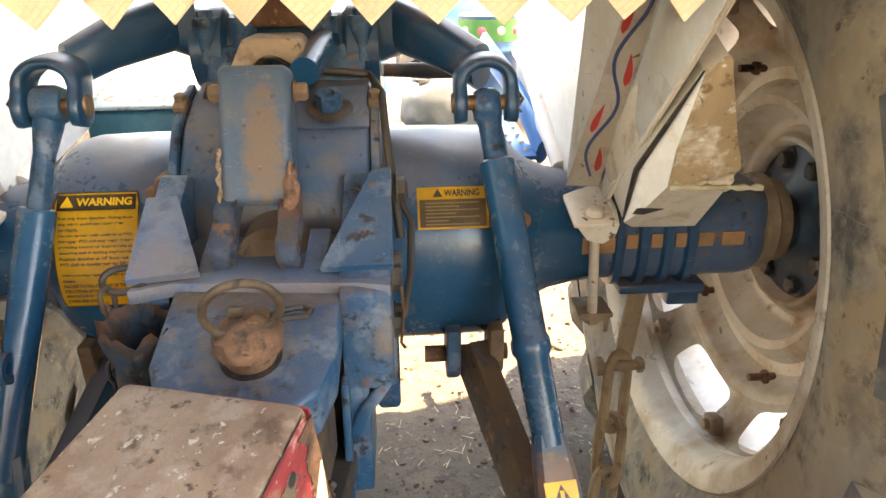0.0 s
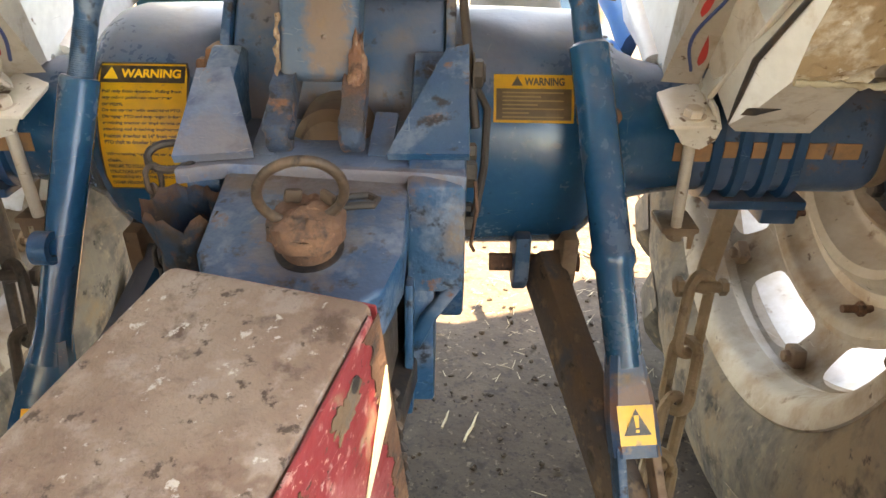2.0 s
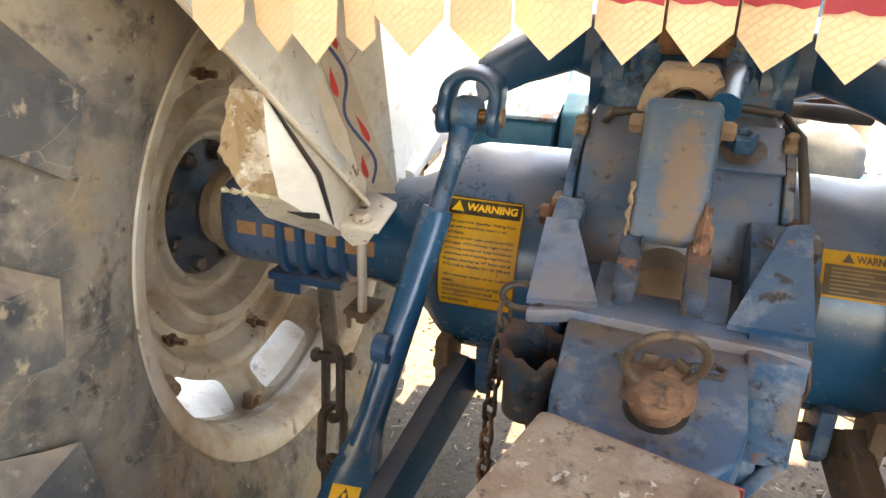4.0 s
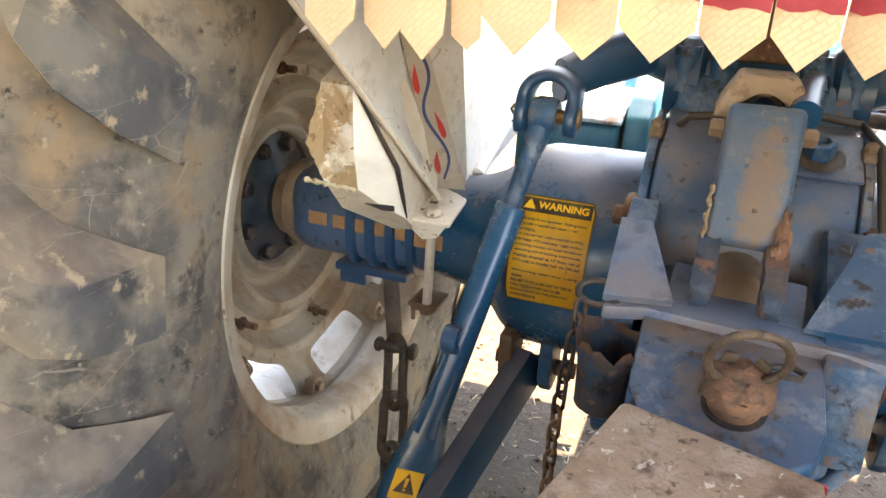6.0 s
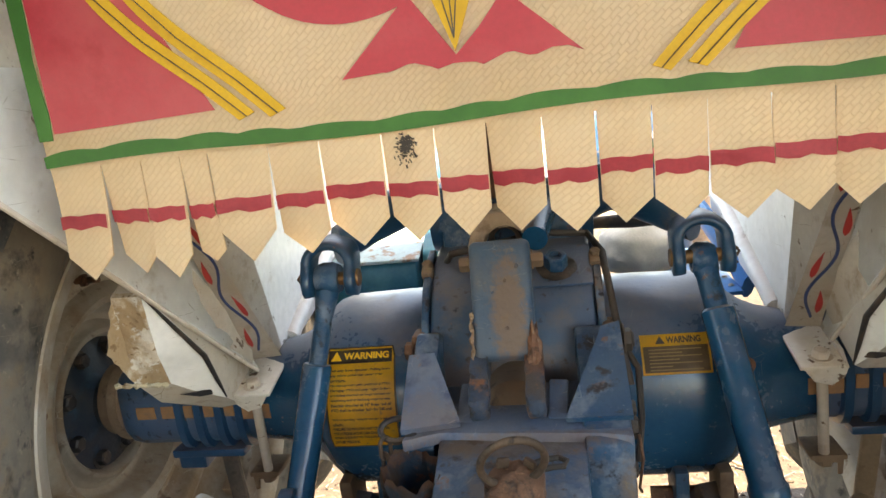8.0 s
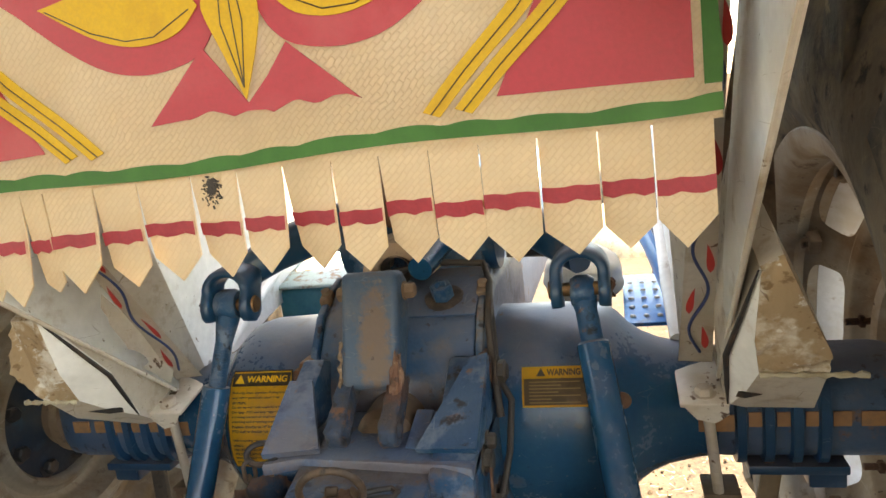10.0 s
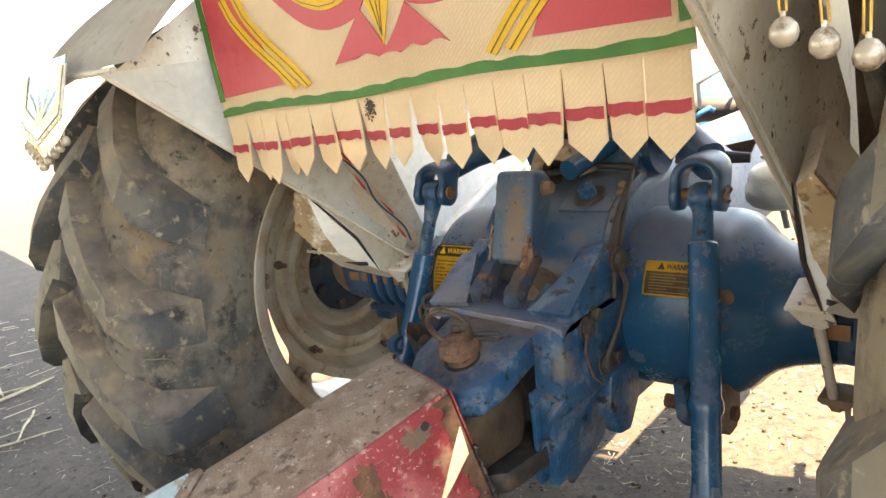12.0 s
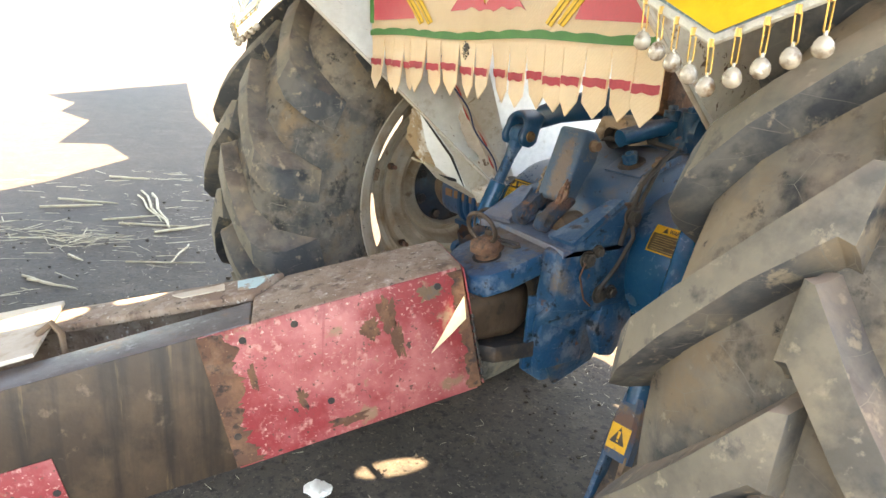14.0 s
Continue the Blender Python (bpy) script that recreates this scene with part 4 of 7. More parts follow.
for x in (-0.033, 0.035):
    # flat link with a bored round end, bent out from the face of the channel
    n_e = 26
    outer_e, inner_e = [], []
    for k in range(n_e):
        a = 2 * math.pi * k / n_e
        y, z = 0.0215 * math.cos(a), 0.0215 * math.sin(a)
        if z > 0:
            z += 0.042 * min(1.0, z / 0.014)
            y = y * 0.92 + 0.046 * min(1.0, z / 0.060)
        outer_e.append((y, z))
        inner_e.append((0.0105 * math.cos(a), 0.0105 * math.sin(a) * (1.25 if math.sin(a) > 0 else 1.0)))
    ring_b = bmesh.new()
    layers = []
    for xx, shrink in ((-0.0110, 0.86), (-0.0075, 1.0), (0.0075, 1.0), (0.0110, 0.86)):
        layers.append(([ring_b.verts.new((xx, y * shrink, z * shrink if z < 0 else z)) for y, z in outer_e], [ring_b.verts.new((xx, y, z)) for y, z in inner_e]))
    for k in range(n_e):
        j = (k + 1) % n_e
        for (o0, i0), (o1, i1) in zip(layers, layers[1:]):
            ring_b.faces.new((o0[k], o0[j], o1[j], o1[k]))
            ring_b.faces.new((i0[j], i0[k], i1[k], i1[j]))
        ring_b.faces.new((layers[0][0][j], layers[0][0][k], layers[0][1][k], layers[0][1][j]))
        ring_b.faces.new((layers[-1][0][k], layers[-1][0][j], layers[-1][1][j], layers[-1][1][k]))
    bmesh.ops.subdivide_edges(ring_b, edges=[e for e in ring_b.edges if e.calc_length() > 0.016], cuts=3, use_grid_fill=True)
    for v in ring_b.verts:
        v.co += Vector((1, 1, 0.5)) * 0.0026 * (noise.noise(v.co * 75 + Vector((x * 50, 0, 0))) + 0.5 * noise.noise(v.co * 190))
    bmesh.ops.transform(ring_b, matrix=TILT_B @ Matrix.Translation((x, -0.026, -0.200)), verts=ring_b.verts[:])
    part("bracket_eye", ring_b, eye_rust, bracket, "bored blue lug, rust showing", sharp=60)
stain(eye_rust, TILT_B @ Matrix.Translation((0.036, -0.006, -0.150)), (0.02, 0.035, 0.020), (0.105, 0.052, 0.034), 0.8, 0.9, 60)
crust_b = bmesh.new()
bmesh.ops.create_icosphere(crust_b, subdivisions=4, radius=1.0)
for v in crust_b.verts:
    k = 1 + 0.30 * noise.noise(v.co * 2.2) + 0.22 * noise.noise(v.co * 6 + Vector((3, 0, 0))) + 0.10 * noise.noise(v.co * 15)
    v.co = Vector((v.co.x * 0.0085, v.co.y * 0.010, v.co.z * 0.036)) * k + Vector((0.0365, -0.003, -0.145))
bmesh.ops.transform(crust_b, matrix=TILT_B, verts=crust_b.verts[:])
part("rust_crust", crust_b, flaked_rust, bracket, "flaking crust of orange-brown rust", sharp=70)
weld = tube([TILT_B @ Vector((-0.0405 + 0.0012 * math.sin(k * 1.3), -0.001 + 0.002 * math.sin(k * 2.2), -0.090 - 0.0042 * k)) for k in range(16)], [0.0024 + 0.0010 * math.sin(k * 1.7) for k in range(16)], 8)
part("weld_bead", weld, brown_iron, bracket)
# rocker bar forward of the bracket and the shaft cover below it
part("control_bar", tube([(0.040, 0.0, 0.888), (0.052, 0.09, 0.906), (0.058, 0.14, 0.910)], [0.018, 0.019, 0.020], 20), blue_paint, tractor)
part("shaft_cover", lathe([(-0.13, 0.030), (-0.12, 0.040), (-0.04, 0.042)], "y", (0.0, 0, 0.690), 28), brown_iron, tractor, "rusty brown shaft cover")

# hoses
part("hose", tube([(-0.10, 0.065, 0.845), (-0.085, 0.03, 0.868), (-0.02, 0.03, 0.878), (0.05, 0.075, 0.880), (0.115, 0.085, 0.872), (0.132, 0.03, 0.855), (0.136, -0.03, 0.81), (0.143, -0.062, 0.75), (0.150, -0.085, 0.70)], 0.0052, 10), hose_rubber, tractor, "dusty rubber hose")
part("hose", tube([(0.132, 0.02, 0.842), (0.146, -0.055, 0.745), (0.163, -0.065, 0.715), (0.160, -0.10, 0.66), (0.150, -0.13, 0.615)], 0.0045, 8), hose_rubber, tractor)
part("hand_lever", tube([(0.13, 0.22, 0.86), (0.20, 0.24, 0.855), (0.252, 0.25, 0.850)], [0.010, 0.013, 0.009], 12), dark_iron_and_shade, tractor, "black hand lever")


# ---------------------------------------------------------------- three-point linkage
def build_arm(s):
    arm_at = Matrix.Translation((0, 0, 0) if s > 0 else (0.007, -0.020, 0.011))
    hub, end = Vector((0.128, 0.172, 0.922)), Vector((0.262, 0.036, 0.884))
    b = bmesh.new()
    pts = [hub, hub + Vector((0.035, -0.008, 0.004)), hub.lerp(end, 0.65) + Vector((0, 0, 0.012)), end + Vector((0, 0.015, 0.0))]
    rows = []
    for i, p in enumerate(pts):
        t = (pts[min(i + 1, 3)] - pts[max(i - 1, 0)]).normalized()
        sd = t.cross(Vector((0, 0, 1))).normalized()
        h, wd = ((0.046, 0.022), (0.036, 0.022), (0.032, 0.022), (0.028, 0.026))[i]
        row = []
        for k in range(22):
            an = 2 * math.pi * k / 22
            c, q = math.cos(an), math.sin(an)
            row.append(p + sd * (wd * math.copysign(abs(c) ** 0.7, c)) + Vector((0, 0, h * math.copysign(abs(q) ** 0.7, q))))
        rows.append(row)
    rings(rows, bm=b)
    arm = part("lift_arm", sided(b, s), deep_blue, tractor, "thick blue forked lift arm")
    arm.matrix_basis = arm_at
    path = [(-0.031, -0.004, 0.822, 0.004), (-0.0315, -0.004, 0.825, 0.016), (-0.032, -0.003, 0.832, 0.0235), (-0.032, -0.002, 0.846, 0.0265), (-0.032, 0.003, 0.860, 0.0255), (-0.032, 0.008, 0.868, 0.025)]
    path += [(-0.032 * math.cos(a), 0.008 + 0.016 * math.sin(a), 0.870 + 0.026 * math.sin(a), 0.025 + 0.010 * math.sin(a)) for a in np.linspace(0.15, math.pi - 0.15, 13)]
    path += [(-x, y, z, w) for x, y, z, w in path[5::-1]]
    rows = []
    for k, (x, y, z, w) in enumerate(path):
        p0, p1 = path[max(k - 1, 0)], path[min(k + 1, len(path) - 1)]
        t = Vector((p1[0] - p0[0], 0, p1[2] - p0[2])).normalized()
        out = Vector((-t.z, 0, t.x))
        row = []
        for j in range(14):
            an = 2 * math.pi * j / 14
            c, q = math.cos(an), math.sin(an)
            row.append(Vector((0.262 + x, y, z)) + Vector((0, 1, 0)) * (w * math.copysign(abs(c) ** 0.55, c)) + out * (0.0085 * math.copysign(abs(q) ** 0.55, q)))
        rows.append(row)
    f = rings(rows)
    fork = part("fork", sided(f, s), deep_blue, arm, sharp=60)
    p = rod((0.221, -0.002, 0.846), (0.304, -0.002, 0.846), 0.0095, 16)
    lathe([(0.219, 0.008), (0.219, 0.012), (0.222, 0.0135), (0.2235, 0.0125)], "x", (0, -0.002, 0.846), 16, bm=p)
    part("pin", sided(p, s), brass, arm, "worn brass-coloured pin")
    c = tube([(0.303 + 0.004 * math.sin(a * 3), -0.002 + 0.012 * math.cos(a), 0.846 + 0.012 * math.sin(a)) for a in np.linspace(0, 6.28, 14, endpoint=False)], 0.002, 6, closed=True)
    part("cotter", sided(c, s), rusty, arm)


for side in (1, -1):
    build_arm(side)


def sticker(at, right, up, w, h, parent):
    """A small yellow caution sticker with a black triangle; it lies on its part."""
    r, u = Vector(right).normalized(), Vector(up).normalized()
    n = r.cross(u).normalized()

    def q(a, b, d=0.0):
        return Vector(at) + r * a + u * b + n * d
    st = part("caution_sticker", sheet([q(-w / 2, -h / 2), q(w / 2, -h / 2), q(w / 2, h / 2), q(-w / 2, h / 2)], 0.0008), sticker_yellow, parent, "yellow caution sticker with a black triangle")
    part("triangle", sheet([q(-w * 0.38, -h * 0.24, 0.001), q(w * 0.38, -h * 0.24, 0.001), q(0, h * 0.42, 0.001)], 0.0006), sticker_black, st)
    part("mark", sheet([q(-w * 0.045, -h * 0.05, 0.0018), q(w * 0.045, -h * 0.05, 0.0018), q(w * 0.07, h * 0.26, 0.0018), q(-w * 0.07, h * 0.26, 0.0018)], 0.0004), sticker_yellow, st)
    part("dot", sheet([q(-w * 0.05, -h * 0.17, 0.0018), q(w * 0.05, -h * 0.17, 0.0018), q(w * 0.05, -h * 0.10, 0.0018), q(-w * 0.05, -h * 0.10, 0.0018)], 0.0004), sticker_yellow, st)
    return st


# left rod: screw thread above, tube, flat fork
top_l, low_l = Vector((-0.259, -0.018, 0.857)), Vector((-0.385, -0.205, 0.245))


def on_l(f):
    return top_l.lerp(low_l, f)


b = lathe([(-0.017, 0.012), (-0.017, 0.020), (-0.008, 0.024), (0.008, 0.024), (0.017, 0.020), (0.017, 0.012)], "x", top_l, 24)
tube([on_l(0.0), on_l(0.05), on_l(0.09), on_l(0.20)], [0.020, 0.016, 0.0125, 0.0125], 16, bm=b)
rod_l = part("lift_rod", b, blue_worn, tractor, "blue lift rod with a screw thread and a flat fork")
axis_l = (low_l - top_l).normalized()
th = []
side_l = axis_l.orthogonal().normalized()
for k in range(330):
    f = 0.095 + 0.10 * k / 330
    th.append(on_l(f) + Matrix.Rotation(k * 2 * math.pi / 12, 3, axis_l) @ side_l * 0.0125)
part("screw_thread", tube(th, 0.0010, 5), blue_worn, rod_l)
b = tube([on_l(0.19), on_l(0.195), on_l(0.64), on_l(0.70)], [0.019, 0.021, 0.020, 0.024], 20)
part("sleeve", b, blue_paint, rod_l)
b = lathe([(-0.010, 0.010), (-0.010, 0.019), (0.010, 0.019), (0.010, 0.010)], "x", on_l(0.47) + Vector((-0.008, -0.026, 0)), 18, closed=True)
part("loop", b, blue_worn, rod_l)
wide = Vector((1, 0.1, 0)).normalized()
rows = []
for f, wd, tk in ((0.66, 0.019, 0.018), (0.74, 0.030, 0.018), (0.82, 0.037, 0.018), (0.90, 0.036, 0.018), (1.0, 0.032, 0.017)):
    p = on_l(f)
    nrm = wide.cross(axis_l).normalized()
    rows.append([p + wide * (wd * cx) + nrm * (tk * cz) for cx, cz in ((-1, -0.6), (-1, 0.6), (-0.7, 1), (0.7, 1), (1, 0.6), (1, -0.6), (0.7, -1), (-0.7, -1))])
part("fork_end", rings(rows), blue_paint, rod_l)
nrm = wide.cross(axis_l).normalized()
if nrm.y > 0:
    nrm = -nrm
sticker(on_l(0.82) + nrm * 0.0185, wide, -axis_l, 0.040, 0.046, rod_l)

# right rod: collar, tube, ring, fork of two plates
top_r, low_r = Vector((0.264, 0.005, 0.840)), Vector((0.352, -0.300, 0.255))
fork_paint = surf("chipped_fork_paint", (0.016, 0.062, 0.130), [((0.06, 0.085, 0.12), 14, 0.46, 0.64), ((0.21, 0.145, 0.095), 22, 0.58, 0.68, 0.3), ((0.30, 0.33, 0.36), 90, 0.66, 0.71), (RUST, 40, 0.62, 0.70)], 0.45, 0.0, 0.4, 150)
stain(fork_paint, Matrix.Translation(top_r.lerp(low_r, 0.70)), (0.030, 0.04, 0.030), (0.165, 0.085, 0.055), 0.9, 0.8, 60)


def on_r(f):
    return top_r.lerp(low_r, f)


axis_r = (low_r - top_r).normalized()
b = lathe([(-0.016, 0.010), (-0.016, 0.018), (-0.008, 0.023), (0.008, 0.023), (0.016, 0.018), (0.016, 0.010)], "x", top_r, 24)
tube([on_r(0.0), on_r(0.04), on_r(0.12)], [0.020, 0.015, 0.016], 16, bm=b)
rod_r = part("lift_rod", b, blue_worn, tractor, "blue tubular lift rod, paint chipped")
part("sleeve", tube([on_r(0.105), on_r(0.11), on_r(0.44), on_r(0.45), on_r(0.47), on_r(0.48), on_r(0.64)], [0.019, 0.022, 0.022, 0.025, 0.025, 0.021, 0.020], 20), blue_paint, rod_r)
rows = []
for f, wd, tk in ((0.62, 0.018, 0.017), (0.68, 0.024, 0.017), (0.73, 0.027, 0.016), (0.79, 0.027, 0.016)):
    p = on_r(f)
    nrm = wide.cross(axis_r).normalized()
    rows.append([p + wide * (wd * cx) + nrm * (tk * cz) for cx, cz in ((-1, -0.6), (-1, 0.6), (-0.7, 1), (0.7, 1), (1, 0.6), (1, -0.6), (0.7, -1), (-0.7, -1))])
part("fork_end", rings(rows), fork_paint, rod_r, "chipped blue fork end, rust showing")
for d in (-1, 1):
    part("fork_plate", bar(on_r(0.77) + wide * 0.019 * d, on_r(1.0) + wide * 0.026 * d, 0.028, 0.011, 0.003, roll=wide.cross(axis_r)), blue_worn if d < 0 else brown_iron, rod_r)
nrm = wide.cross(axis_r).normalized()
if nrm.y > 0:
    nrm = -nrm
sticker(on_r(0.735) + nrm * 0.0165, wide, -axis_r, 0.040, 0.044, rod_r)


link_iron = surf("mud_washed_iron", (0.060, 0.052, 0.052), [((0.13, 0.085, 0.055), 9, 0.42, 0.62, 0.2), ((0.040, 0.055, 0.080), 14, 0.54, 0.68), ((0.19, 0.13, 0.085), 32, 0.56, 0.68), ((0.03, 0.022, 0.018), 48, 0.58, 0.68)], 0.7, 0.0, 0.5, 170)


def build_lower_link(s):
    piv = Vector((0.245, 0.0, 0.492))
    low = Vector((0.362, -0.330, 0.235))
    link = part("lower_link", sided(bar(piv, low, 0.060, 0.034, 0.005, roll=(0.25, -0.3, 1)), s), link_iron if s > 0 else deep_blue, tractor, "flat lower link bar, muddy")
    part("link_end", sided(lathe([(-0.020, 0.014), (-0.020, 0.034), (0.020, 0.034), (0.020, 0.014)], "x", low, 24, closed=True), s), brown_iron, link)
    for x0 in (0.208, 0.268):
        lug = prism([(-0.035, 0.540), (0.045, 0.540), (0.038, 0.47), (0.018, 0.452), (-0.012, 0.452), (-0.032, 0.475)], "x", x0, x0 + 0.020, 0.004)
        part("link_lug", sided(lug, s), blue_worn if x0 < 0.25 else brown_iron, tractor)
    part("link_pin", sided(rod((0.178, 0.0, 0.487), (0.297, 0.0, 0.487), 0.012, 16), s), rusty, tractor)


for side in (1, -1):
    build_lower_link(side)


def build_chain(s):
    top, knee = Vector((0.505, 0.055, 0.562)), Vector((0.468, 0.005, 0.440))
    chain = part("check_chain", sided(bar(top, knee, 0.026, 0.012, 0.003, roll=(1, 0, 0)), s), gun_iron if s < 0 else tan_iron, tractor, "rusty check chain hanging from the axle")
    b = rod((knee.x - 0.026, knee.y, knee.z + 0.01), (knee.x + 0.026, knee.y, knee.z + 0.01), 0.008, 12)
    hexbolt((knee.x + 0.026, knee.y, knee.z + 0.01), (1, 0, 0), 0.012, 0.010, bm=b)
    hexbolt((knee.x - 0.026, knee.y, knee.z + 0.01), (-1, 0, 0), 0.014, 0.010, bm=b)
    part("shackle_bolt", sided(b, s), gun_iron if s < 0 else tan_iron, chain)
    pts = [knee + Vector((0, 0, 0.018)), Vector((0.452, -0.03, 0.375)), Vector((0.438, -0.065, 0.305)), Vector((0.418, -0.105, 0.240)), Vector((0.392, -0.17, 0.205)), Vector((0.368, -0.235, 0.225))]
    for k in range(5):
        a, c = pts[k], pts[k + 1]
        t = (c - a).normalized() * 0.010
        part("chain_link", sided(chain_link(a - t, c + t, 0.042, 0.0080, 0.3 + (k % 2) * math.pi / 2), s), gun_iron if s < 0 else tan_iron, chain)


for side in (1, -1):
    build_chain(side)


# ---------------------------------------------------------------- fenders
def build_fender(s):
    def S1(z):
        return Vector((0.386 + 0.0395 * (z - 0.72), 0.058 - 0.70 * (z - 0.72), z))

    def S2(z):
        return Vector((0.430, 0.048 - 0.64 * (z - 0.72), z))

    def G(z):
        return Vector((0.391 - 0.053 * (z - 0.72), 0.081 - 0.414 * (z - 0.72), z))

    def D(z):
        return Vector((0.412 + 0.16 * (z - 0.72), 0.008 - 1.125 * (z - 0.72), z))

    if s > 0:
        def D(z):
            return Vector((0.434 + 0.012 * (z - 0.75), -0.026 - 1.076 * (z - 0.75), z))

    def face(A, B, z0, z1, thick=0.002, n=10, bulge=0.0):
        b = bmesh.new()
        va = [b.verts.new(A(z0 + (z1 - z0) * k / n)) for k in range(n + 1)]
        vm = [b.verts.new(A(z0 + (z1 - z0) * k / n).lerp(B(z0 + (z1 - z0) * k / n), 0.5) + Vector((-bulge, -bulge, 0)) * math.sin(math.pi * k / n)) for k in range(n + 1)]
        vb = [b.verts.new(B(z0 + (z1 - z0) * k / n)) for k in range(n + 1)]
        for k in range(n):
            b.faces.new((va[k], vm[k], vm[k + 1], va[k + 1]))
            b.faces.new((vm[k], vb[k], vb[k + 1], vm[k + 1]))
        bmesh.ops.solidify(b, geom=b.faces[:], thickness=thick)
        return sided(b, s)

    arc = []
    for k in range(25):
        a = radians(118 - 66 * k / 24)
        arc.append((YA + 0.80 * math.cos(a), ZA + 0.80 * math.sin(a)))
    # inner side panel, ahead of the channel
    poly = [(0.079, 0.726), (-0.10, 1.15), (-0.17, 1.29)] + arc + [(0.56, 0.81), (0.50, 0.765), (0.20, 0.715), (0.12, 0.712)]
    panel = part("fender", sided(prism(poly, "x", 0.396, 0.399, 0.0), s), white_paint, tractor, "white sheet-metal fender with creases, mud and painted scrollwork")
    deck = bmesh.new()
    rows = []
    for x, r, da in ((0.396, 0.803, 0), (0.46, 0.806, 0), (0.62, 0.810, 0), (0.84, 0.806, 2), (0.856, 0.786, 2)):
        x += 0.035 * max(0.0, (x - 0.6) / 0.25) if s < 0 else 0.0
        row = []
        for k in range(33):
            a = radians(137.0 + da - 85 * k / 32)
            row.append(deck.verts.new((x, YA + r * math.cos(a), ZA + r * math.sin(a))))
        rows.append(row)
    for r0, r1 in zip(rows, rows[1:]):
        for j in range(32):
            deck.faces.new((r0[j], r0[j + 1], r1[j + 1], r1[j]))
    bmesh.ops.solidify(deck, geom=deck.faces[:], thickness=0.003)
    part("deck", sided(deck, s), white_paint, panel)
    part("rolled_edge", sided(tube([(0.394, 0.13, 0.722), (0.392, 0.26, 0.775), (0.394, 0.42, 0.835), (0.396, 0.55, 0.85)], 0.014, 12), s), white_paint, panel)
    a = radians(137.5)
    part("rear_lip", sided(tube([(0.470, YA + 0.803 * math.cos(a), ZA + 0.803 * math.sin(a)), (0.62, YA + 0.810 * math.cos(a), ZA + 0.812 * math.sin(a)), (0.85, YA + 0.80 * math.cos(a + 0.03), ZA + 0.80 * math.sin(a + 0.03))], 0.006, 10), s), cream_paint, panel)
    # upright channel: inward side, scroll face, and the wide strip that runs down to the bracket
    part("channel_side", face(G, S1, 0.725, 1.285), cream_paint, panel)
    part("scroll_strip", face(S1, S2, 0.715, 1.285, 0.003), cream_paint, panel)
    part("edge_strip", face(lambda z: S2(z) + Vector((0.008, 0.012, 0)), D, 0.705, 1.170, 0.003, 12, 0.004), white_paint, panel)
    part("edge_bead", sided(tube([D(z) + Vector((0.0, -0.001, -0.001)) for z in np.linspace(0.71, 1.170, 10)], 0.0035, 8), s), cream_paint, panel)
    # outer skin of the strip and a rusty gusset between fender and wheel
    part("outer_skin", sided(sheet([D(0.72) + Vector((0.006, 0.01, 0)), D(1.165) + Vector((0.004, 0.01, 0)), (0.470, -0.30, 1.28), (0.452, 0.05, 0.95), (0.44, 0.08, 0.76)], 0.002), s), spotted_paint, panel, "cream skin dotted with rust")
    part("gusset", sided(sheet([(0.452, 0.12, 0.71), (0.540, 0.15, 0.73), (0.530, 0.12, 0.85), (0.494, 0.07, 1.0), (0.490, -0.06, 1.28), (0.474, -0.14, 1.28), (0.457, 0.05, 1.03)], 0.003), s), brown_iron, panel, "rusty brown gusset plate")
    part("front_rib", sided(box((0.03, 0.02, 0.50), (0.425, 0.46, 1.02), bevel=0.004), s), cream_paint, panel)

    # painted wave with red leaves
    def on(z, dx, up=0.0):
        p = S1(z).lerp(S2(z), 0.5) + Vector((dx, -0.0016 - up, -0.0005))
        return p
    zs = np.linspace(0.735, 1.27, 90)
    wave = [on(z, 0.0105 * math.sin(2 * math.pi * (z - 0.735) / 0.128 + 2.6), 0.0004) for z in zs]
    part("painted_wave", sided(tube(wave, 0.0022, 6), s), scroll_blue, panel)
    for k in range(8):
        z0 = 0.742 + 0.064 * k
        d = 1 if k % 2 == 0 else -1
        pts = []
        for u in np.linspace(0, 1, 9):
            w = 0.0048 * math.sin(math.pi * u ** 0.6)
            pts.append((z0 + 0.042 * u, d * (0.0115 - 0.006 * u * u) + w))
        for u in np.linspace(1, 0, 9)[1:-1]:
            w = 0.0048 * math.sin(math.pi * u ** 0.6)
            pts.append((z0 + 0.042 * u, d * (0.0115 - 0.006 * u * u) - w))
        part("painted_leaf", sided(sheet([on(z, dx, 0.0016) for z, dx in pts], 0.0004), s), scroll_red, panel)
    # box end below the strip: muddy face, smooth inner face, lower lip and shell
    t0, t1, t2, t3, t4 = (0.447, -0.186, 0.893), (0.489, -0.186, 0.895), (0.510, -0.186, 0.820), (0.514, -0.135, 0.757), (0.478, -0.112, 0.747)
    t5, t6, t7, t8 = (0.455, -0.078, 0.716), (0.436, -0.047, 0.694), (0.431, -0.095, 0.778), (0.463, -0.152, 0.805)
    t9, t10, t11 = (0.517, -0.084, 0.707), (0.478, 0.010, 0.652), (0.438, 0.000, 0.662)

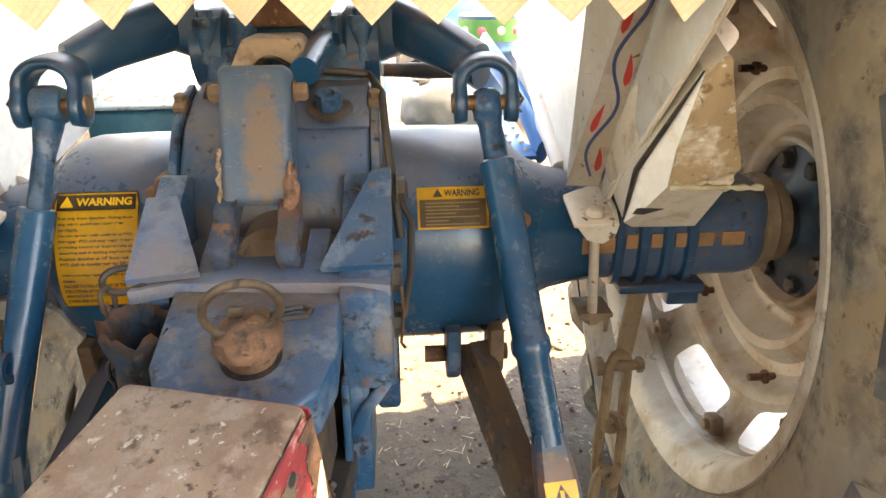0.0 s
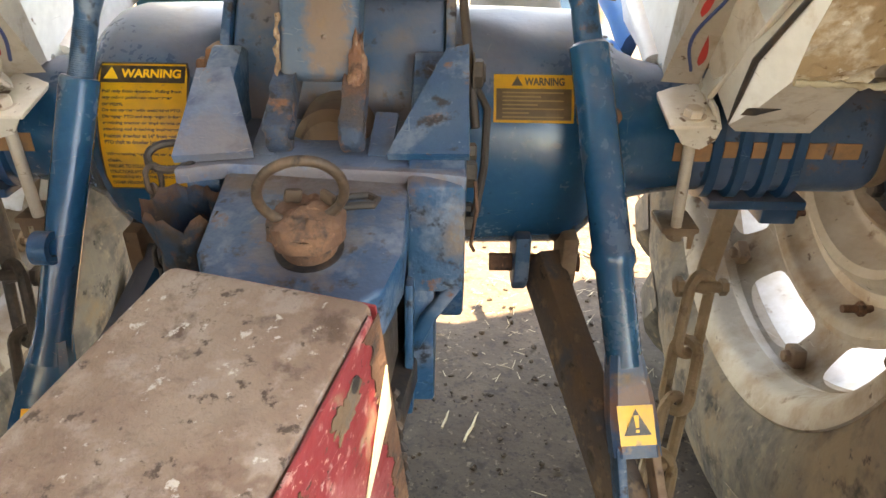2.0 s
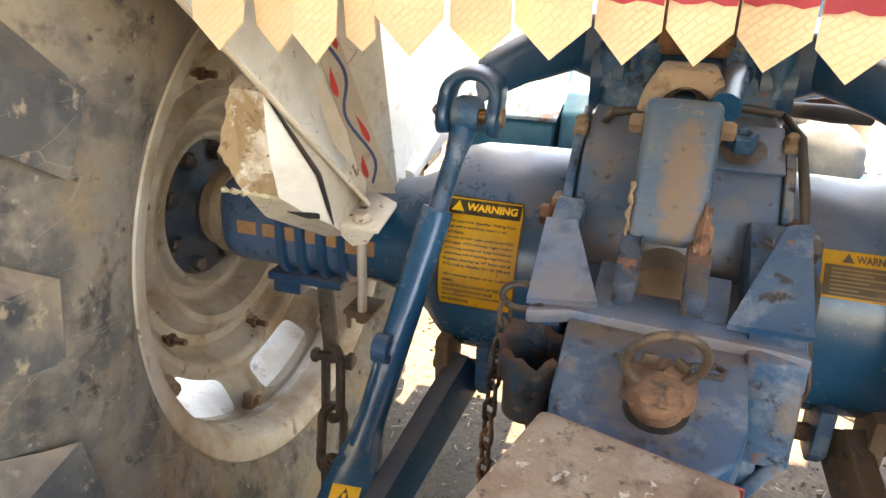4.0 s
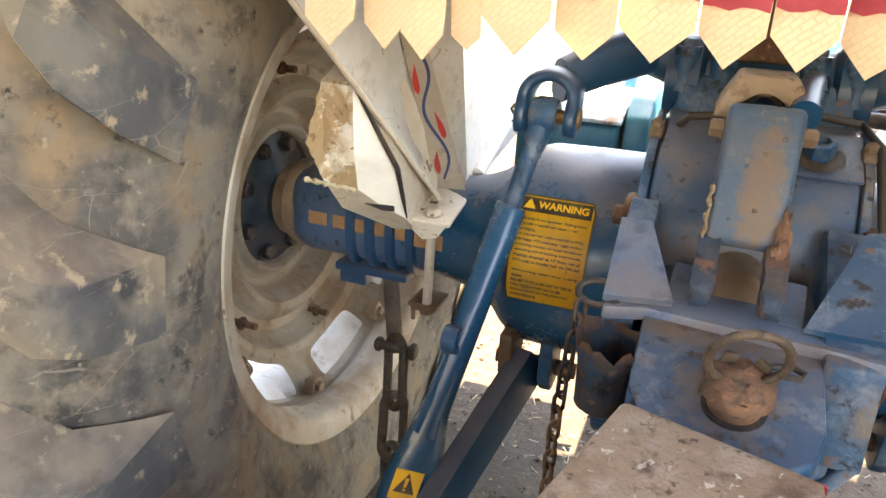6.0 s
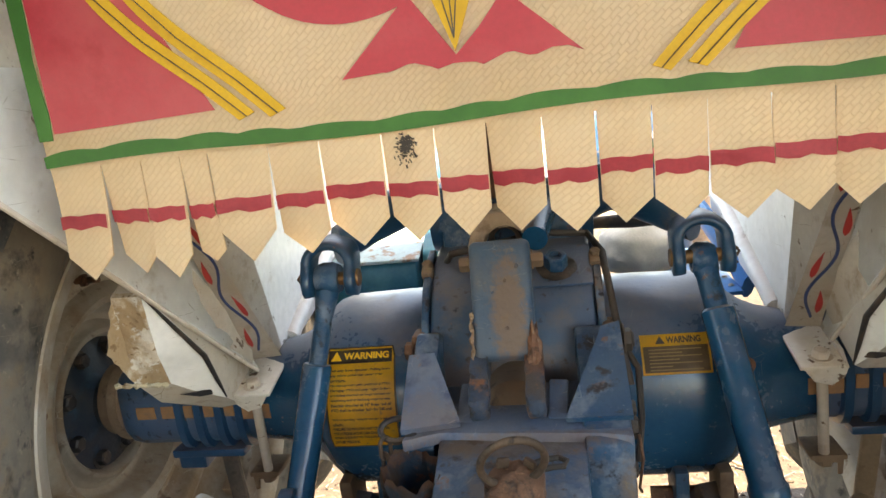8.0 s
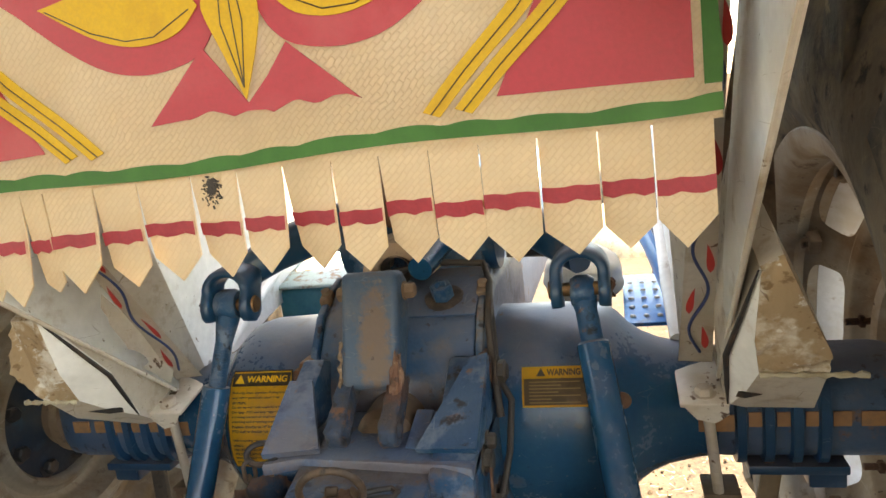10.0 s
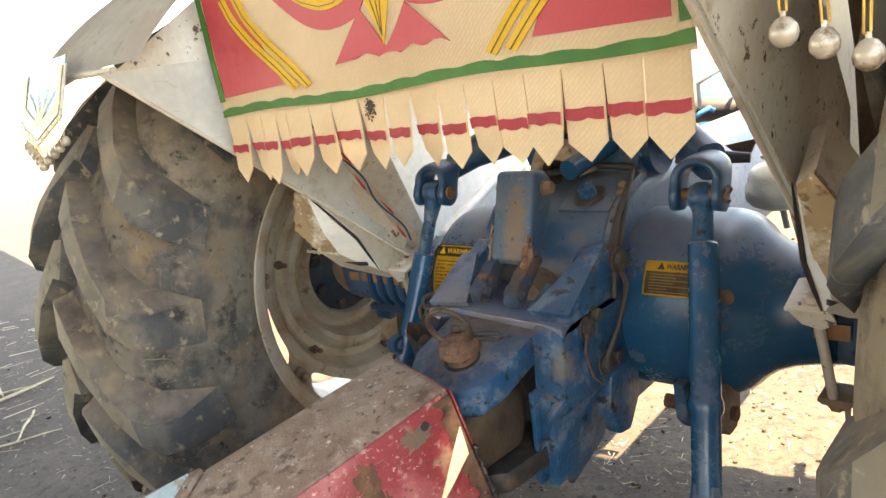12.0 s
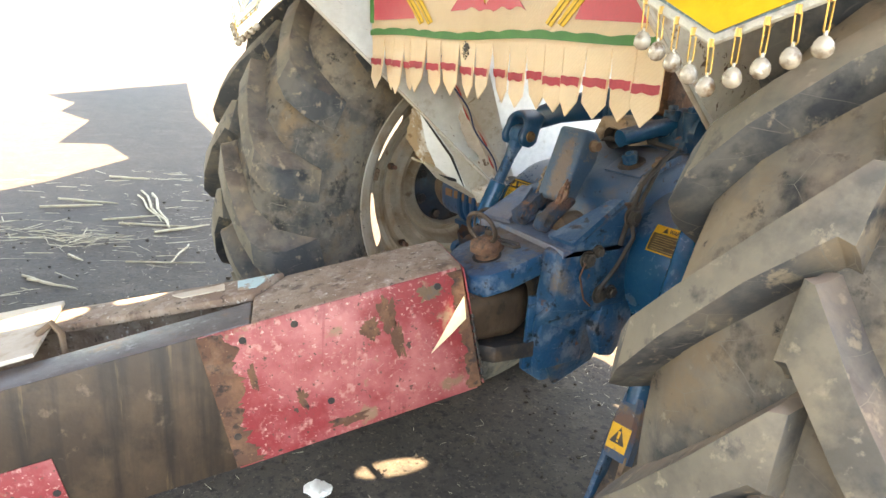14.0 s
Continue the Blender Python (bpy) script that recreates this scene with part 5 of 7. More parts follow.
    if s > 0:
        t0, t1, t2, t3, t4 = (0.453, -0.200, 0.905), (0.474, -0.208, 0.918), (0.530, -0.147, 0.794), (0.533, -0.118, 0.762), (0.461, -0.118, 0.764)
        t5, t6, t7, t8 = (0.452, -0.068, 0.718), (0.438, -0.045, 0.695), (0.432, -0.095, 0.778), (0.452, -0.152, 0.815)
        t9, t10, t11 = (0.538, -0.034, 0.683), (0.505, -0.020, 0.678), (0.458, -0.019, 0.679)

    def skin(pts, name, material, label="", rough=0.0):
        b = bmesh.new()
        f = b.faces.new([b.verts.new(p) for p in pts])
        bmesh.ops.triangulate(b, faces=[f])
        for _ in range(3):
            bmesh.ops.subdivide_edges(b, edges=[e for e in b.edges if e.calc_length() > 0.009], cuts=1)
            bmesh.ops.triangulate(b, faces=[q for q in b.faces if len(q.verts) > 3])
        if rough:
            for v in b.verts:
                v.co.y += rough * noise.noise(v.co * 85) + rough * 0.6 * noise.noise(v.co * 210)
        ex = bmesh.ops.extrude_face_region(b, geom=b.faces[:])
        for v in ex["geom"]:
            if isinstance(v, bmesh.types.BMVert):
                v.co += Vector((0.0, 0.006, 0.004))
        return part(name, sided(b, s), material, panel, label, sharp=60)
    skin([t0, t1, t2, t3, t4, t8], "box_end", peeled, "muddy box end with peeling paint", 0.006)
    skin([t0, t8, t4, t5, t6, t7], "box_inner_face", white_paint)
    skin([t3, t9, t10, t11, t6, t5, t4], "box_lip", cream_paint)
    sh = bmesh.new()
    ring = [t0, t1, t2, t3, t9, t10, t11, t6, t7]
    va = [sh.verts.new(Vector(p) + Vector((0, 0.004, 0.002))) for p in ring]
    vb = [sh.verts.new(Vector(p) + Vector((-0.004, 0.085, 0.045))) for p in ring]
    for k in range(len(ring)):
        sh.faces.new((va[k], va[(k + 1) % len(ring)], vb[(k + 1) % len(ring)], vb[k]))
    sh.faces.new(vb[::-1])
    part("box_shell", sided(sh, s), cream_paint, panel)
    # seam is a solid dark bead that imitates shade between the sheets
    part("crease", sided(tube([Vector(p) + Vector((-0.003, -0.003, 0.002)) for p in (t0, Vector(t0).lerp(Vector(t7), 0.5), t7, Vector(t7).lerp(Vector(t6), 0.6), t6)], [0.001, 0.003, 0.0038, 0.003, 0.001], 8), s), dark_iron_and_shade, panel, "dark bead put in for the shade of the open seam")
    part("frayed_strip", sided(tube([Vector(t3).lerp(Vector(t4), u) + Vector((0.004, -0.004, 0.001 * math.sin(u * 30))) for u in np.linspace(-0.5, 1.05, 16)], [0.0035 + 0.0015 * math.sin(k * 2.3) for k in range(16)], 8), s), straw, panel, "frayed yellow straw strip")
    # slot is a dark sheet laid on to imitate the shade inside it
    part("slot", sided(sheet([Vector(t5) + Vector((0.014, -0.031, 0.012)), Vector(t5) + Vector((0.0, -0.006, -0.003)), Vector(t5) + Vector((-0.010, 0.012, -0.008)), Vector(t5) + Vector((-0.011, 0.010, 0.001)), Vector(t5) + Vector((0.0, -0.010, 0.006))], 0.002), s), dark_iron_and_shade, panel)
    # bracket, bolts and clamp rod to the axle
    br = bmesh.new()
    box((0.058, 0.14, 0.006), (0.408, 0.045, 0.700), (14, 0, 0), 0.002, bm=br)
    sheet([(0.384, -0.022, 0.682), (0.440, -0.022, 0.682), (0.442, -0.006, 0.662), (0.424, -0.010, 0.652), (0.400, -0.014, 0.660)], 0.005, bm=br)
    sheet([(0.437, -0.022, 0.682), (0.437, 0.10, 0.712), (0.437, 0.10, 0.724), (0.437, 0.0, 0.700)], 0.004, bm=br)
    bracket_f = part("fender_bracket", sided(br, s), spotted_paint, tractor, "cream fender bracket bolted to the axle")
    part("bracket_bolt", sided(hexbolt((0.412, 0.0, 0.690), (0, -0.2, 1), 0.012, 0.010, 0.016), s), cream_paint, bracket_f)
    part("bracket_bolt", sided(hexbolt((0.404, 0.105, 0.716), (0, -0.2, 1), 0.011, 0.010, 0.015), s), galv, bracket_f)
    part("clamp_rod", sided(rod((0.414, 0.0, 0.686), (0.428, 0.030, 0.520), 0.0075, 12), s), cream_paint, bracket_f)
    nut = hexbolt((0.430, 0.034, 0.520), (0, 0, -1), 0.012, 0.012)
    box((0.050, 0.06, 0.008), (0.432, 0.050, 0.526), bevel=0.002, bm=nut)
    sheet([(0.408, 0.02, 0.530), (0.452, 0.02, 0.530), (0.450, 0.02, 0.500), (0.444, 0.02, 0.500), (0.443, 0.02, 0.518), (0.412, 0.02, 0.520)], 0.004, bm=nut)
    part("clamp_plate", sided(nut, s), brown_iron, bracket_f)
    return panel


for side in (1, -1):
    build_fender(side)

surf_pale = surf("pale_blue_paint_and_sunlit_lid", (0.33, 0.45, 0.48), [((0.25, 0.17, 0.12), 40, 0.52, 0.62)], 0.6, 0.0, 0.2, 140)
surf_pale2 = surf("faded_print", (0.40, 0.27, 0.12), (), 0.6, 0.0, 0.0)
# ---------------------------------------------------------------- hitch frame on the tractor
cheek = [(-0.060, 0.776), (-0.130, 0.738), (-0.205, 0.699), (-0.222, 0.692), (-0.226, 0.650), (-0.232, 0.605), (-0.236, 0.584), (-0.10, 0.560), (-0.02, 0.570), (-0.020, 0.760)]
hitch = part("hitch_frame", prism(cheek, "x", 0.083, 0.138, 0.005), blue_worn, tractor, "welded blue towing frame, scraped and rusty")
low_c = bmesh.new()
outer = [Vector(p) for p in ((0.137, -0.238, 0.592), (0.112, -0.246, 0.560), (0.096, -0.240, 0.520), (0.082, -0.212, 0.478), (0.072, -0.150, 0.378), (0.082, -0.055, 0.420), (0.135, -0.045, 0.578))]
inner = [p + Vector((-0.016, 0.004, 0.0)) for p in outer]
vo, vi = [low_c.verts.new(p) for p in outer], [low_c.verts.new(p) for p in inner]
hub_o, hub_i = low_c.verts.new((0.108, -0.140, 0.510)), low_c.verts.new((0.090, -0.138, 0.510))
for k in range(len(outer)):
    j = (k + 1) % len(outer)
    low_c.faces.new((vo[k], vo[j], hub_o))
    low_c.faces.new((vi[j], vi[k], hub_i))
    low_c.faces.new((vo[j], vo[k], vi[k], vi[j]))
bmesh.ops.recalc_face_normals(low_c, faces=low_c.faces[:])
part("lower_cheek", soften(low_c, 0.004, 2, 50), blue_worn, hitch)
part("side_bracket", prism([(-0.105, 0.575), (-0.01, 0.575), (-0.02, 0.50), (-0.060, 0.455), (-0.095, 0.462), (-0.118, 0.52)], "x", 0.112, 0.142, 0.006), blue_worn, hitch, "bent blue bracket, rust showing")
part("cheek_plate", prism([(-0.060, 0.780), (-0.130, 0.745), (-0.185, 0.704), (-0.196, 0.66), (-0.186, 0.56), (-0.150, 0.50), (-0.050, 0.48), (-0.02, 0.56), (-0.02, 0.76)], "x", -0.132, -0.098, 0.005), blue_worn, hitch)
part("shelf_plate", prism([(-0.132, -0.215), (-0.09, -0.198), (0.0, -0.205), (0.10, -0.212), (0.138, -0.222), (0.138, -0.06), (-0.132, -0.06)], "z", 0.684, 0.700, 0.003), bracket_blue, hitch, "dusty shelf plate, paint worn to grey")
plate_b = prism([(-0.090, -0.195), (-0.089, -0.300), (-0.070, -0.338), (-0.036, -0.360), (0.045, -0.362), (0.072, -0.340), (0.084, -0.300), (0.086, -0.195)], "z", -0.046, 0.0, 0.005)
for v in plate_b.verts:
    v.co.z += 0.685 + 0.27 * (v.co.y + 0.221)
part("pin_plate", plate_b, blue_worn, hitch, "thick blue pin plate with chipped edge")
# no opening is cut: a flat dark disc imitates the hole's shade
part("pin_hole", lathe([(0.0, 0.0290), (0.0012, 0.0290)], "z", n=24), dark_iron_and_shade, hitch, "dark disc put in for the shaded hole round the pin").matrix_basis = pose(0.006, -0.2975, 0.6650, 15.1, 0, 0)
part("lower_jaw", prism([(-0.09, -0.18), (-0.08, -0.32), (-0.04, -0.345), (0.05, -0.345), (0.08, -0.32), (0.10, -0.18)], "z", 0.470, 0.505, 0.005), dark_iron_and_shade, hitch, "greasy dark lower jaw")
part("throat_block", box((0.19, 0.05, 0.20), (-0.005, -0.15, 0.56), bevel=0.006), dark_iron_and_shade, hitch)
stain(bracket_blue, Matrix.Translation((0.0, -0.212, 0.692)), (0.14, 0.012, 0.02), (0.150, 0.092, 0.055), 0.5, 1.1, 60)
stain(bracket_blue, Matrix.Translation((-0.105, -0.180, 0.705)), (0.035, 0.030, 0.04), (0.19, 0.130, 0.085), 0.35, 1.1, 45)
stain(blue_worn, Matrix.Translation((0.0, -0.285, 0.668)), (0.045, 0.060, 0.03), (0.175, 0.120, 0.080), 0.45, 1.1, 50)
stain(blue_worn, Matrix.Translation((0.0, -0.212, 0.688)), (0.12, 0.016, 0.03), (0.150, 0.095, 0.058), 0.5, 1.1, 60)
stain(blue_cast, Matrix.Translation((-0.02, -0.055, 0.700)), (0.12, 0.05, 0.045), (0.135, 0.090, 0.062), 0.6, 0.9, 30)
# wings between shelf and housing
part("wing", sheet([(0.064, -0.190, 0.703), (0.141, -0.196, 0.706), (0.141, -0.076, 0.780), (0.118, -0.080, 0.776)], 0.010), blue_worn, hitch, "sloping wing plate with bare worn edge")
part("wing", sheet([(-0.134, -0.204, 0.702), (-0.063, -0.188, 0.702), (-0.102, -0.098, 0.758), (-0.137, -0.096, 0.756)], 0.010), bracket_blue, hitch)
for x in (-0.060, 0.054):
    part("blade", bar((x, -0.172, 0.698), (x + 0.004, -0.114, 0.724), 0.024, 0.006, 0.002, roll=(1, 0, 0)), bracket_blue, hitch)
for y, z, r in ((-0.158, 0.677, 0.014), (-0.132, 0.690, 0.010), (-0.116, 0.600, 0.014), (-0.085, 0.60, 0.011)):
    b = hexbolt((0.138, y, z), (1, 0, 0), r, 0.018 if r > 0.014 else 0.010, r * 1.35)
    part("side_bolt", b, gun_iron, hitch)
b = rod((0.138, -0.055, 0.752), (0.160, -0.055, 0.752), 0.010, 12)
hexbolt((0.146, -0.055, 0.752), (1, 0, 0), 0.016, 0.010, 0.022, bm=b)
part("pivot_bolt", b, gun_iron, hitch)
part("safety_wire", tube([(0.148, -0.172, 0.675), (0.150, -0.185, 0.65), (0.146, -0.165, 0.60), (0.150, -0.15, 0.585)], 0.002, 6), rusty, hitch)
part("lower_post", prism([(0.0, -0.19), (0.070, -0.19), (0.075, -0.10), (0.0, -0.10)], "z", 0.395, 0.50, 0.006), blue_worn, hitch)
part("web_plate", box((0.030, 0.115, 0.150), (0.095, -0.176, 0.522), bevel=0.004), blue_worn, hitch)
part("guard_plate", bar((0.086, -0.232, 0.60), (0.084, -0.236, 0.445), 0.036, 0.009, 0.003, roll=(0, 1, 0)), blue_worn, hitch, "thin scraped guard strip")
# broken socket tube and its small chain
socket_paint = surf("flaking_dark_blue_paint", (0.016, 0.045, 0.085), [((0.08, 0.055, 0.04), 18, 0.46, 0.6, 0.3), (RUST, 34, 0.54, 0.64, 0.3), ((0.01, 0.012, 0.016), 26, 0.56, 0.66), ((0.16, 0.11, 0.075), 60, 0.6, 0.68)], 0.6, 0.0, 0.8, 150)
stain(socket_paint, Matrix.Translation((-0.117, -0.240, 0.680)), (0.06, 0.06, 0.012), (0.145, 0.070, 0.040), 0.85, 0.9, 60)
b = bmesh.new()
rows = []
rng = random.Random(2)
n = 30
for r, zz in ((0.036, 0.600), (0.037, 0.635), (0.040, 0.662), (0.046, 0.676)):
    row = []
    for k in range(n):
        a = 2 * math.pi * k / n
        tear = 0.016 * noise.noise(Vector((math.cos(a) * 2.6, math.sin(a) * 2.6, 4.0))) + 0.007 * noise.noise(Vector((math.cos(a) * 9, math.sin(a) * 9, 2.0)))
        f = 1 + (0.22 * noise.noise(Vector((math.cos(a) * 2, math.sin(a) * 2, zz * 30))) if zz > 0.63 else 0)
        row.append((-0.117 + 0.78 * r * f * math.cos(a), -0.240 + 0.88 * r * f * math.sin(a), zz + (tear if zz > 0.65 else 0)))
    rows.append(row)
vs = [[b.verts.new(p) for p in row] for row in rows]
for i in range(3):
    for j in range(n):
        b.faces.new((vs[i][j], vs[i][(j + 1) % n], vs[i + 1][(j + 1) % n], vs[i + 1][j]))
bmesh.ops.solidify(b, geom=b.faces[:], thickness=0.004)
part("socket_tube", b, socket_paint, hitch, "torn blue socket tube with rusty rim")
part("stud", rod((-0.132, -0.165, 0.648), (-0.158, -0.165, 0.649), 0.012, 14), brown_iron, hitch)
b = tube([(-0.140 + 0.022 * math.cos(a), -0.195 + 0.010 * math.sin(a), 0.705 + 0.010 * math.sin(a)) for a in np.linspace(0, 6.28, 16, endpoint=False)], 0.004, 7, closed=True)
chain2 = part("pin_chain", b, dark_iron_and_shade, hitch, "thin rusty chain")
for k in range(17):
    z = 0.700 - k * 0.0205
    x = -0.155 - 0.012 * math.sin(k * 0.16)
    part("chain_link", chain_link((x, -0.205, z), (x - 0.001, -0.205, z - 0.027), 0.014, 0.0027, (k % 2) * math.pi / 2), dark_iron_and_shade if k < 7 else rusty, chain2)

# ---------------------------------------------------------------- drawbar pin
pin = thing("drawbar_pin", "rusty drawbar pin with ring handle in the towing frame", "drawbar pin", at=(0, 0, 0))
pin.matrix_basis = pose(0.006, -0.2960, 0.6640, 9, 0, 0)
part("shank", rod((0.0, 0.0, -0.190), (0.0, 0.0, 0.018), 0.0240, 24), rusty, pin)
cap_b = lathe([(0.0140, 0.0200), (0.0145, 0.0300), (0.0165, 0.0325), (0.0200, 0.0320), (0.0265, 0.0320), (0.0305, 0.0310), (0.0330, 0.0270), (0.0345, 0.0160), (0.0345, 0.0040)], "z", (0.0, 0.0, 0), 44)
for v in cap_b.verts:
    v.co += Vector((1, 1, 0.8)) * (0.0024 * noise.noise(v.co * 70) + 0.0014 * noise.noise(v.co * 190))
part("cap", cap_b, rusty, pin)
ring_n = Vector((-0.2, 0.91, 0.36)).normalized()
ring_u = ring_n.cross(Vector((0, 0, 1))).normalized()
ring_v = ring_n.cross(ring_u)
ring_b = tube([Vector((0.007, -0.315, 0.7235)) + (ring_u * math.cos(a) + ring_v * math.sin(a)) * 0.0335 for a in np.linspace(0, 2 * math.pi, 40, endpoint=False)], 0.0043, 10, closed=True)
bmesh.ops.transform(ring_b, matrix=pin.matrix_basis.inverted(), verts=ring_b.verts[:])
part("ring", ring_b, ring_iron, pin)
# crust of dirt on the cap and two welded lugs that hold the ring
b = lathe([(0.0300, 0.0310), (0.0350, 0.0280), (0.0385, 0.0205), (0.0400, 0.0120), (0.0405, 0.0030)], "z", (0.0, 0.0, 0), 44)
for v in b.verts:
    v.co.z += max(-0.003, 0.0065 * noise.noise(v.co * 85) + 0.0035 * noise.noise(v.co * 210))
    v.co += Vector((1, 1, 0)) * 0.003 * noise.noise(v.co * 120)
part("dirt_crust", b, rusty, pin, "crumbling brown dirt on the cap", sharp=70)
for x, y, turn in ((-0.012, 0.015, 20), (0.017, 0.012, -35)):
    lug = box((0.015, 0.006, 0.013), (x, y, 0.0430), (0, 12, turn), 0.0028)
    part("ring_lug", lug, ring_iron, pin)
part("split_pin", tube([(0.008, 0.016, 0.036), (0.030, 0.034, 0.030), (0.046, 0.042, 0.027), (0.055, 0.037, 0.026), (0.052, 0.028, 0.026), (0.040, 0.026, 0.027), (0.016, 0.010, 0.034)], 0.0034, 8), dark_iron_and_shade, pin)

# ---------------------------------------------------------------- trailer drawbar
drawbar = thing("trailer_drawbar", "heavy trailer drawbar, red paint peeling, coupled to the tractor", "drawbar")
along = Vector((-0.280, -0.934, -0.221)).normalized()
side_d = Vector((-along.y, along.x, 0)).normalized()
up_d = along.cross(side_d) if along.cross(side_d).z > 0 else side_d.cross(along)
side_d = side_d if side_d.x > 0 else -side_d
frame_d = Matrix((side_d, -along, up_d)).transposed().to_4x4()
drawbar.matrix_basis = Matrix.Translation((0.0705, -0.403, 0.683)) @ frame_d
# local axes: x to the right flank (0) and left (minus), y forward (minus is along the beam), z up (top is 0)
b = prism([(0.0, 0.0), (-0.166, 0.0), (-0.178, -0.16), (-0.187, -0.305), (-0.112, -0.372), (-0.098, -0.372), (-0.002, -0.38)], "z", -0.255, 0.0, 0.008)
bmesh.ops.subdivide_edges(b, edges=[e for e in b.edges if e.calc_length() > 0.03], cuts=6, use_grid_fill=True)
part("nose_box", b, bar_top, drawbar, "worn brown top of the drawbar nose")
part("tow_tongue", prism([(-0.135, 0.02), (-0.02, 0.02), (-0.02, -0.05), (-0.135, -0.05)], "z", -0.165, -0.075, 0.006), greasy_brown, drawbar)
tng = prism([(-0.052, -0.405), (0.066, -0.412), (0.076, -0.27), (0.04, -0.205), (-0.03, -0.205), (-0.055, -0.26)], "z", 0.514, 0.612, 0.0)
soften(tng, 0.026, 4, 50)
bmesh.ops.transform(tng, matrix=drawbar.matrix_basis.inverted(), verts=tng.verts[:])
part("tow_eye", tng, greasy_brown, drawbar, "rusty brown towing eye")


def flank(a0, a1, z0, z1, off, name, material, label="", z0b=None):
    z0b = z0 if z0b is None else z0b
    return part(name, prism([(-a0, z0), (-a1, z0b), (-a1, z1), (-a0, z1)], "x", off, off + 0.003, 0.001), material, drawbar, label)


flank(0.012, 0.466, -0.254, -0.003, 0.0005, "red_side_plate", red_paint, "red side plate, paint chipped and scraped", -0.266)
flank(0.455, 2.0, -0.266, -0.002, -0.0022, "bare_side_plate", bare_brown, "bare brown side plate")
flank(0.74, 1.0, -0.27, -0.14, 0.0012, "red_patch", red_paint)
def blob(a0, z0, ra, rz, seed, off, name, material, label=""):
    """An irregular patch on the right flank round a place along and below the top."""
    pts = []
    for j in range(90):
        an = 2 * math.pi * j / 90
        k = 1 + 0.75 * noise.noise(Vector((math.cos(an) * 1.7, math.sin(an) * 1.7, seed))) + 0.35 * noise.noise(Vector((math.cos(an) * 6, math.sin(an) * 6, seed))) + 0.10 * noise.noise(Vector((math.cos(an) * 15, math.sin(an) * 15, seed)))
        pts.append((-(a0 + ra * k * math.cos(an)), z0 + rz * k * math.sin(an)))
    return part(name, prism(pts, "x", off, off + 0.0006, 0.0), material, drawbar, label)


edge_pts = [(-0.004, -0.008), (-0.004, -0.25)]
for k in range(80):
    z = -0.25 + 0.242 * k / 79
    edge_pts.append((-(0.026 + 0.016 * noise.noise(Vector((0, k * 0.13, 3.1))) + 0.006 * noise.noise(Vector((5, k * 0.62, 0)))), z))
seam = [(-0.470, -0.004), (-0.470, -0.262)]
for k in range(70):
    z = -0.262 + 0.258 * k / 69
    seam.append((-(0.428 + 0.030 * noise.noise(Vector((9, k * 0.16, 1.3))) + 0.016 * noise.noise(Vector((5, k * 0.8, 0))) + 0.03 * max(0.0, (z + 0.06) / 0.06) * noise.noise(Vector((2, k, 7)))), z))
part("rusty_edge", prism(seam, "x", 0.0034, 0.0044, 0.0), rusty, drawbar, "rusty seam where the red paint has flaked")
part("bare_edge", prism(edge_pts, "x", 0.0036, 0.0046, 0.0), rusty, drawbar, "bare rusty front edge")
blob(0.070, -0.036, 0.022, 0.014, 1.0, 0.0037, "worn_patch", dirt_crust, "patch worn to beige primer")
# fleck of sunlight drawn on the flank as a pale wedge
part("sun_wedge", prism([(-0.007, -0.060), (-0.011, -0.104), (-0.048, -0.129), (-0.087, -0.153), (-0.058, -0.120), (-0.030, -0.086)], "x", 0.0050, 0.0060, 0.0), sun_wedge_pale, drawbar, "wedge coloured pale to look like a fleck of sun")
part("nose_front", prism([(-0.158, -0.25), (0.0, -0.25), (0.0, -0.008), (-0.158, -0.008)], "y", 0.0005, 0.0035, 0.001), red_paint, drawbar)
for a0, z0, ra, rz, seed in ((0.150, -0.050, 0.016, 0.030, 3.0), (0.140, -0.105, 0.010, 0.045, 4.0), (0.185, -0.075, 0.018, 0.018, 5.0), (0.330, -0.165, 0.010, 0.018, 6.0), (0.26, -0.235, 0.030, 0.010, 7.0), (0.40, -0.10, 0.008, 0.022, 8.0)):
    blob(a0, z0, ra, rz, seed, 0.0038, "paint_scrape", rusty, "scraped patch of bare rust")
# bolt holes are flat discs, with the shade inside given by dark colour
hole_m = None
for a0, z in ((0.052, -0.028), (0.310, -0.024), (0.399, -0.028), (0.283, -0.188), (0.453, -0.201), (0.753, -0.204), (0.765, -0.245)):
    q = Matrix.Translation((0.0040 if a0 < 0.44 else 0.0069 if a0 < 0.48 else 0.0046, -a0, z)) @ pose(0, 0, 0, 0, 90, 0)
    if hole_m is None:
        hole_m = part("bolt_hole", lathe([(-0.001, 0.0065), (0.0004, 0.0065)], "z", n=16), dark_iron_and_shade, drawbar, "dark disc put in for the shade of a bolt hole")
        hole_m.matrix_basis = q
    else:
        again(hole_m, q, drawbar)
part("beam", prism([(-0.0045, -0.379), (-0.0045, -2.0), (-0.092, -2.0), (-0.088, -0.711), (-0.100, -0.373)], "z", -0.262, -0.002, 0.004), purple_steel, drawbar, "grey bare steel beam")
far_beam = part("beam", prism([(-0.1865, -0.306), (-0.1125, -0.373), (-0.205, -0.70), (-0.56, -2.0), (-0.655, -2.0), (-0.322, -0.80)], "z", -0.010, 0.006, 0.004), bar_top, drawbar, "rusty steel channel beam with traces of pale blue paint")
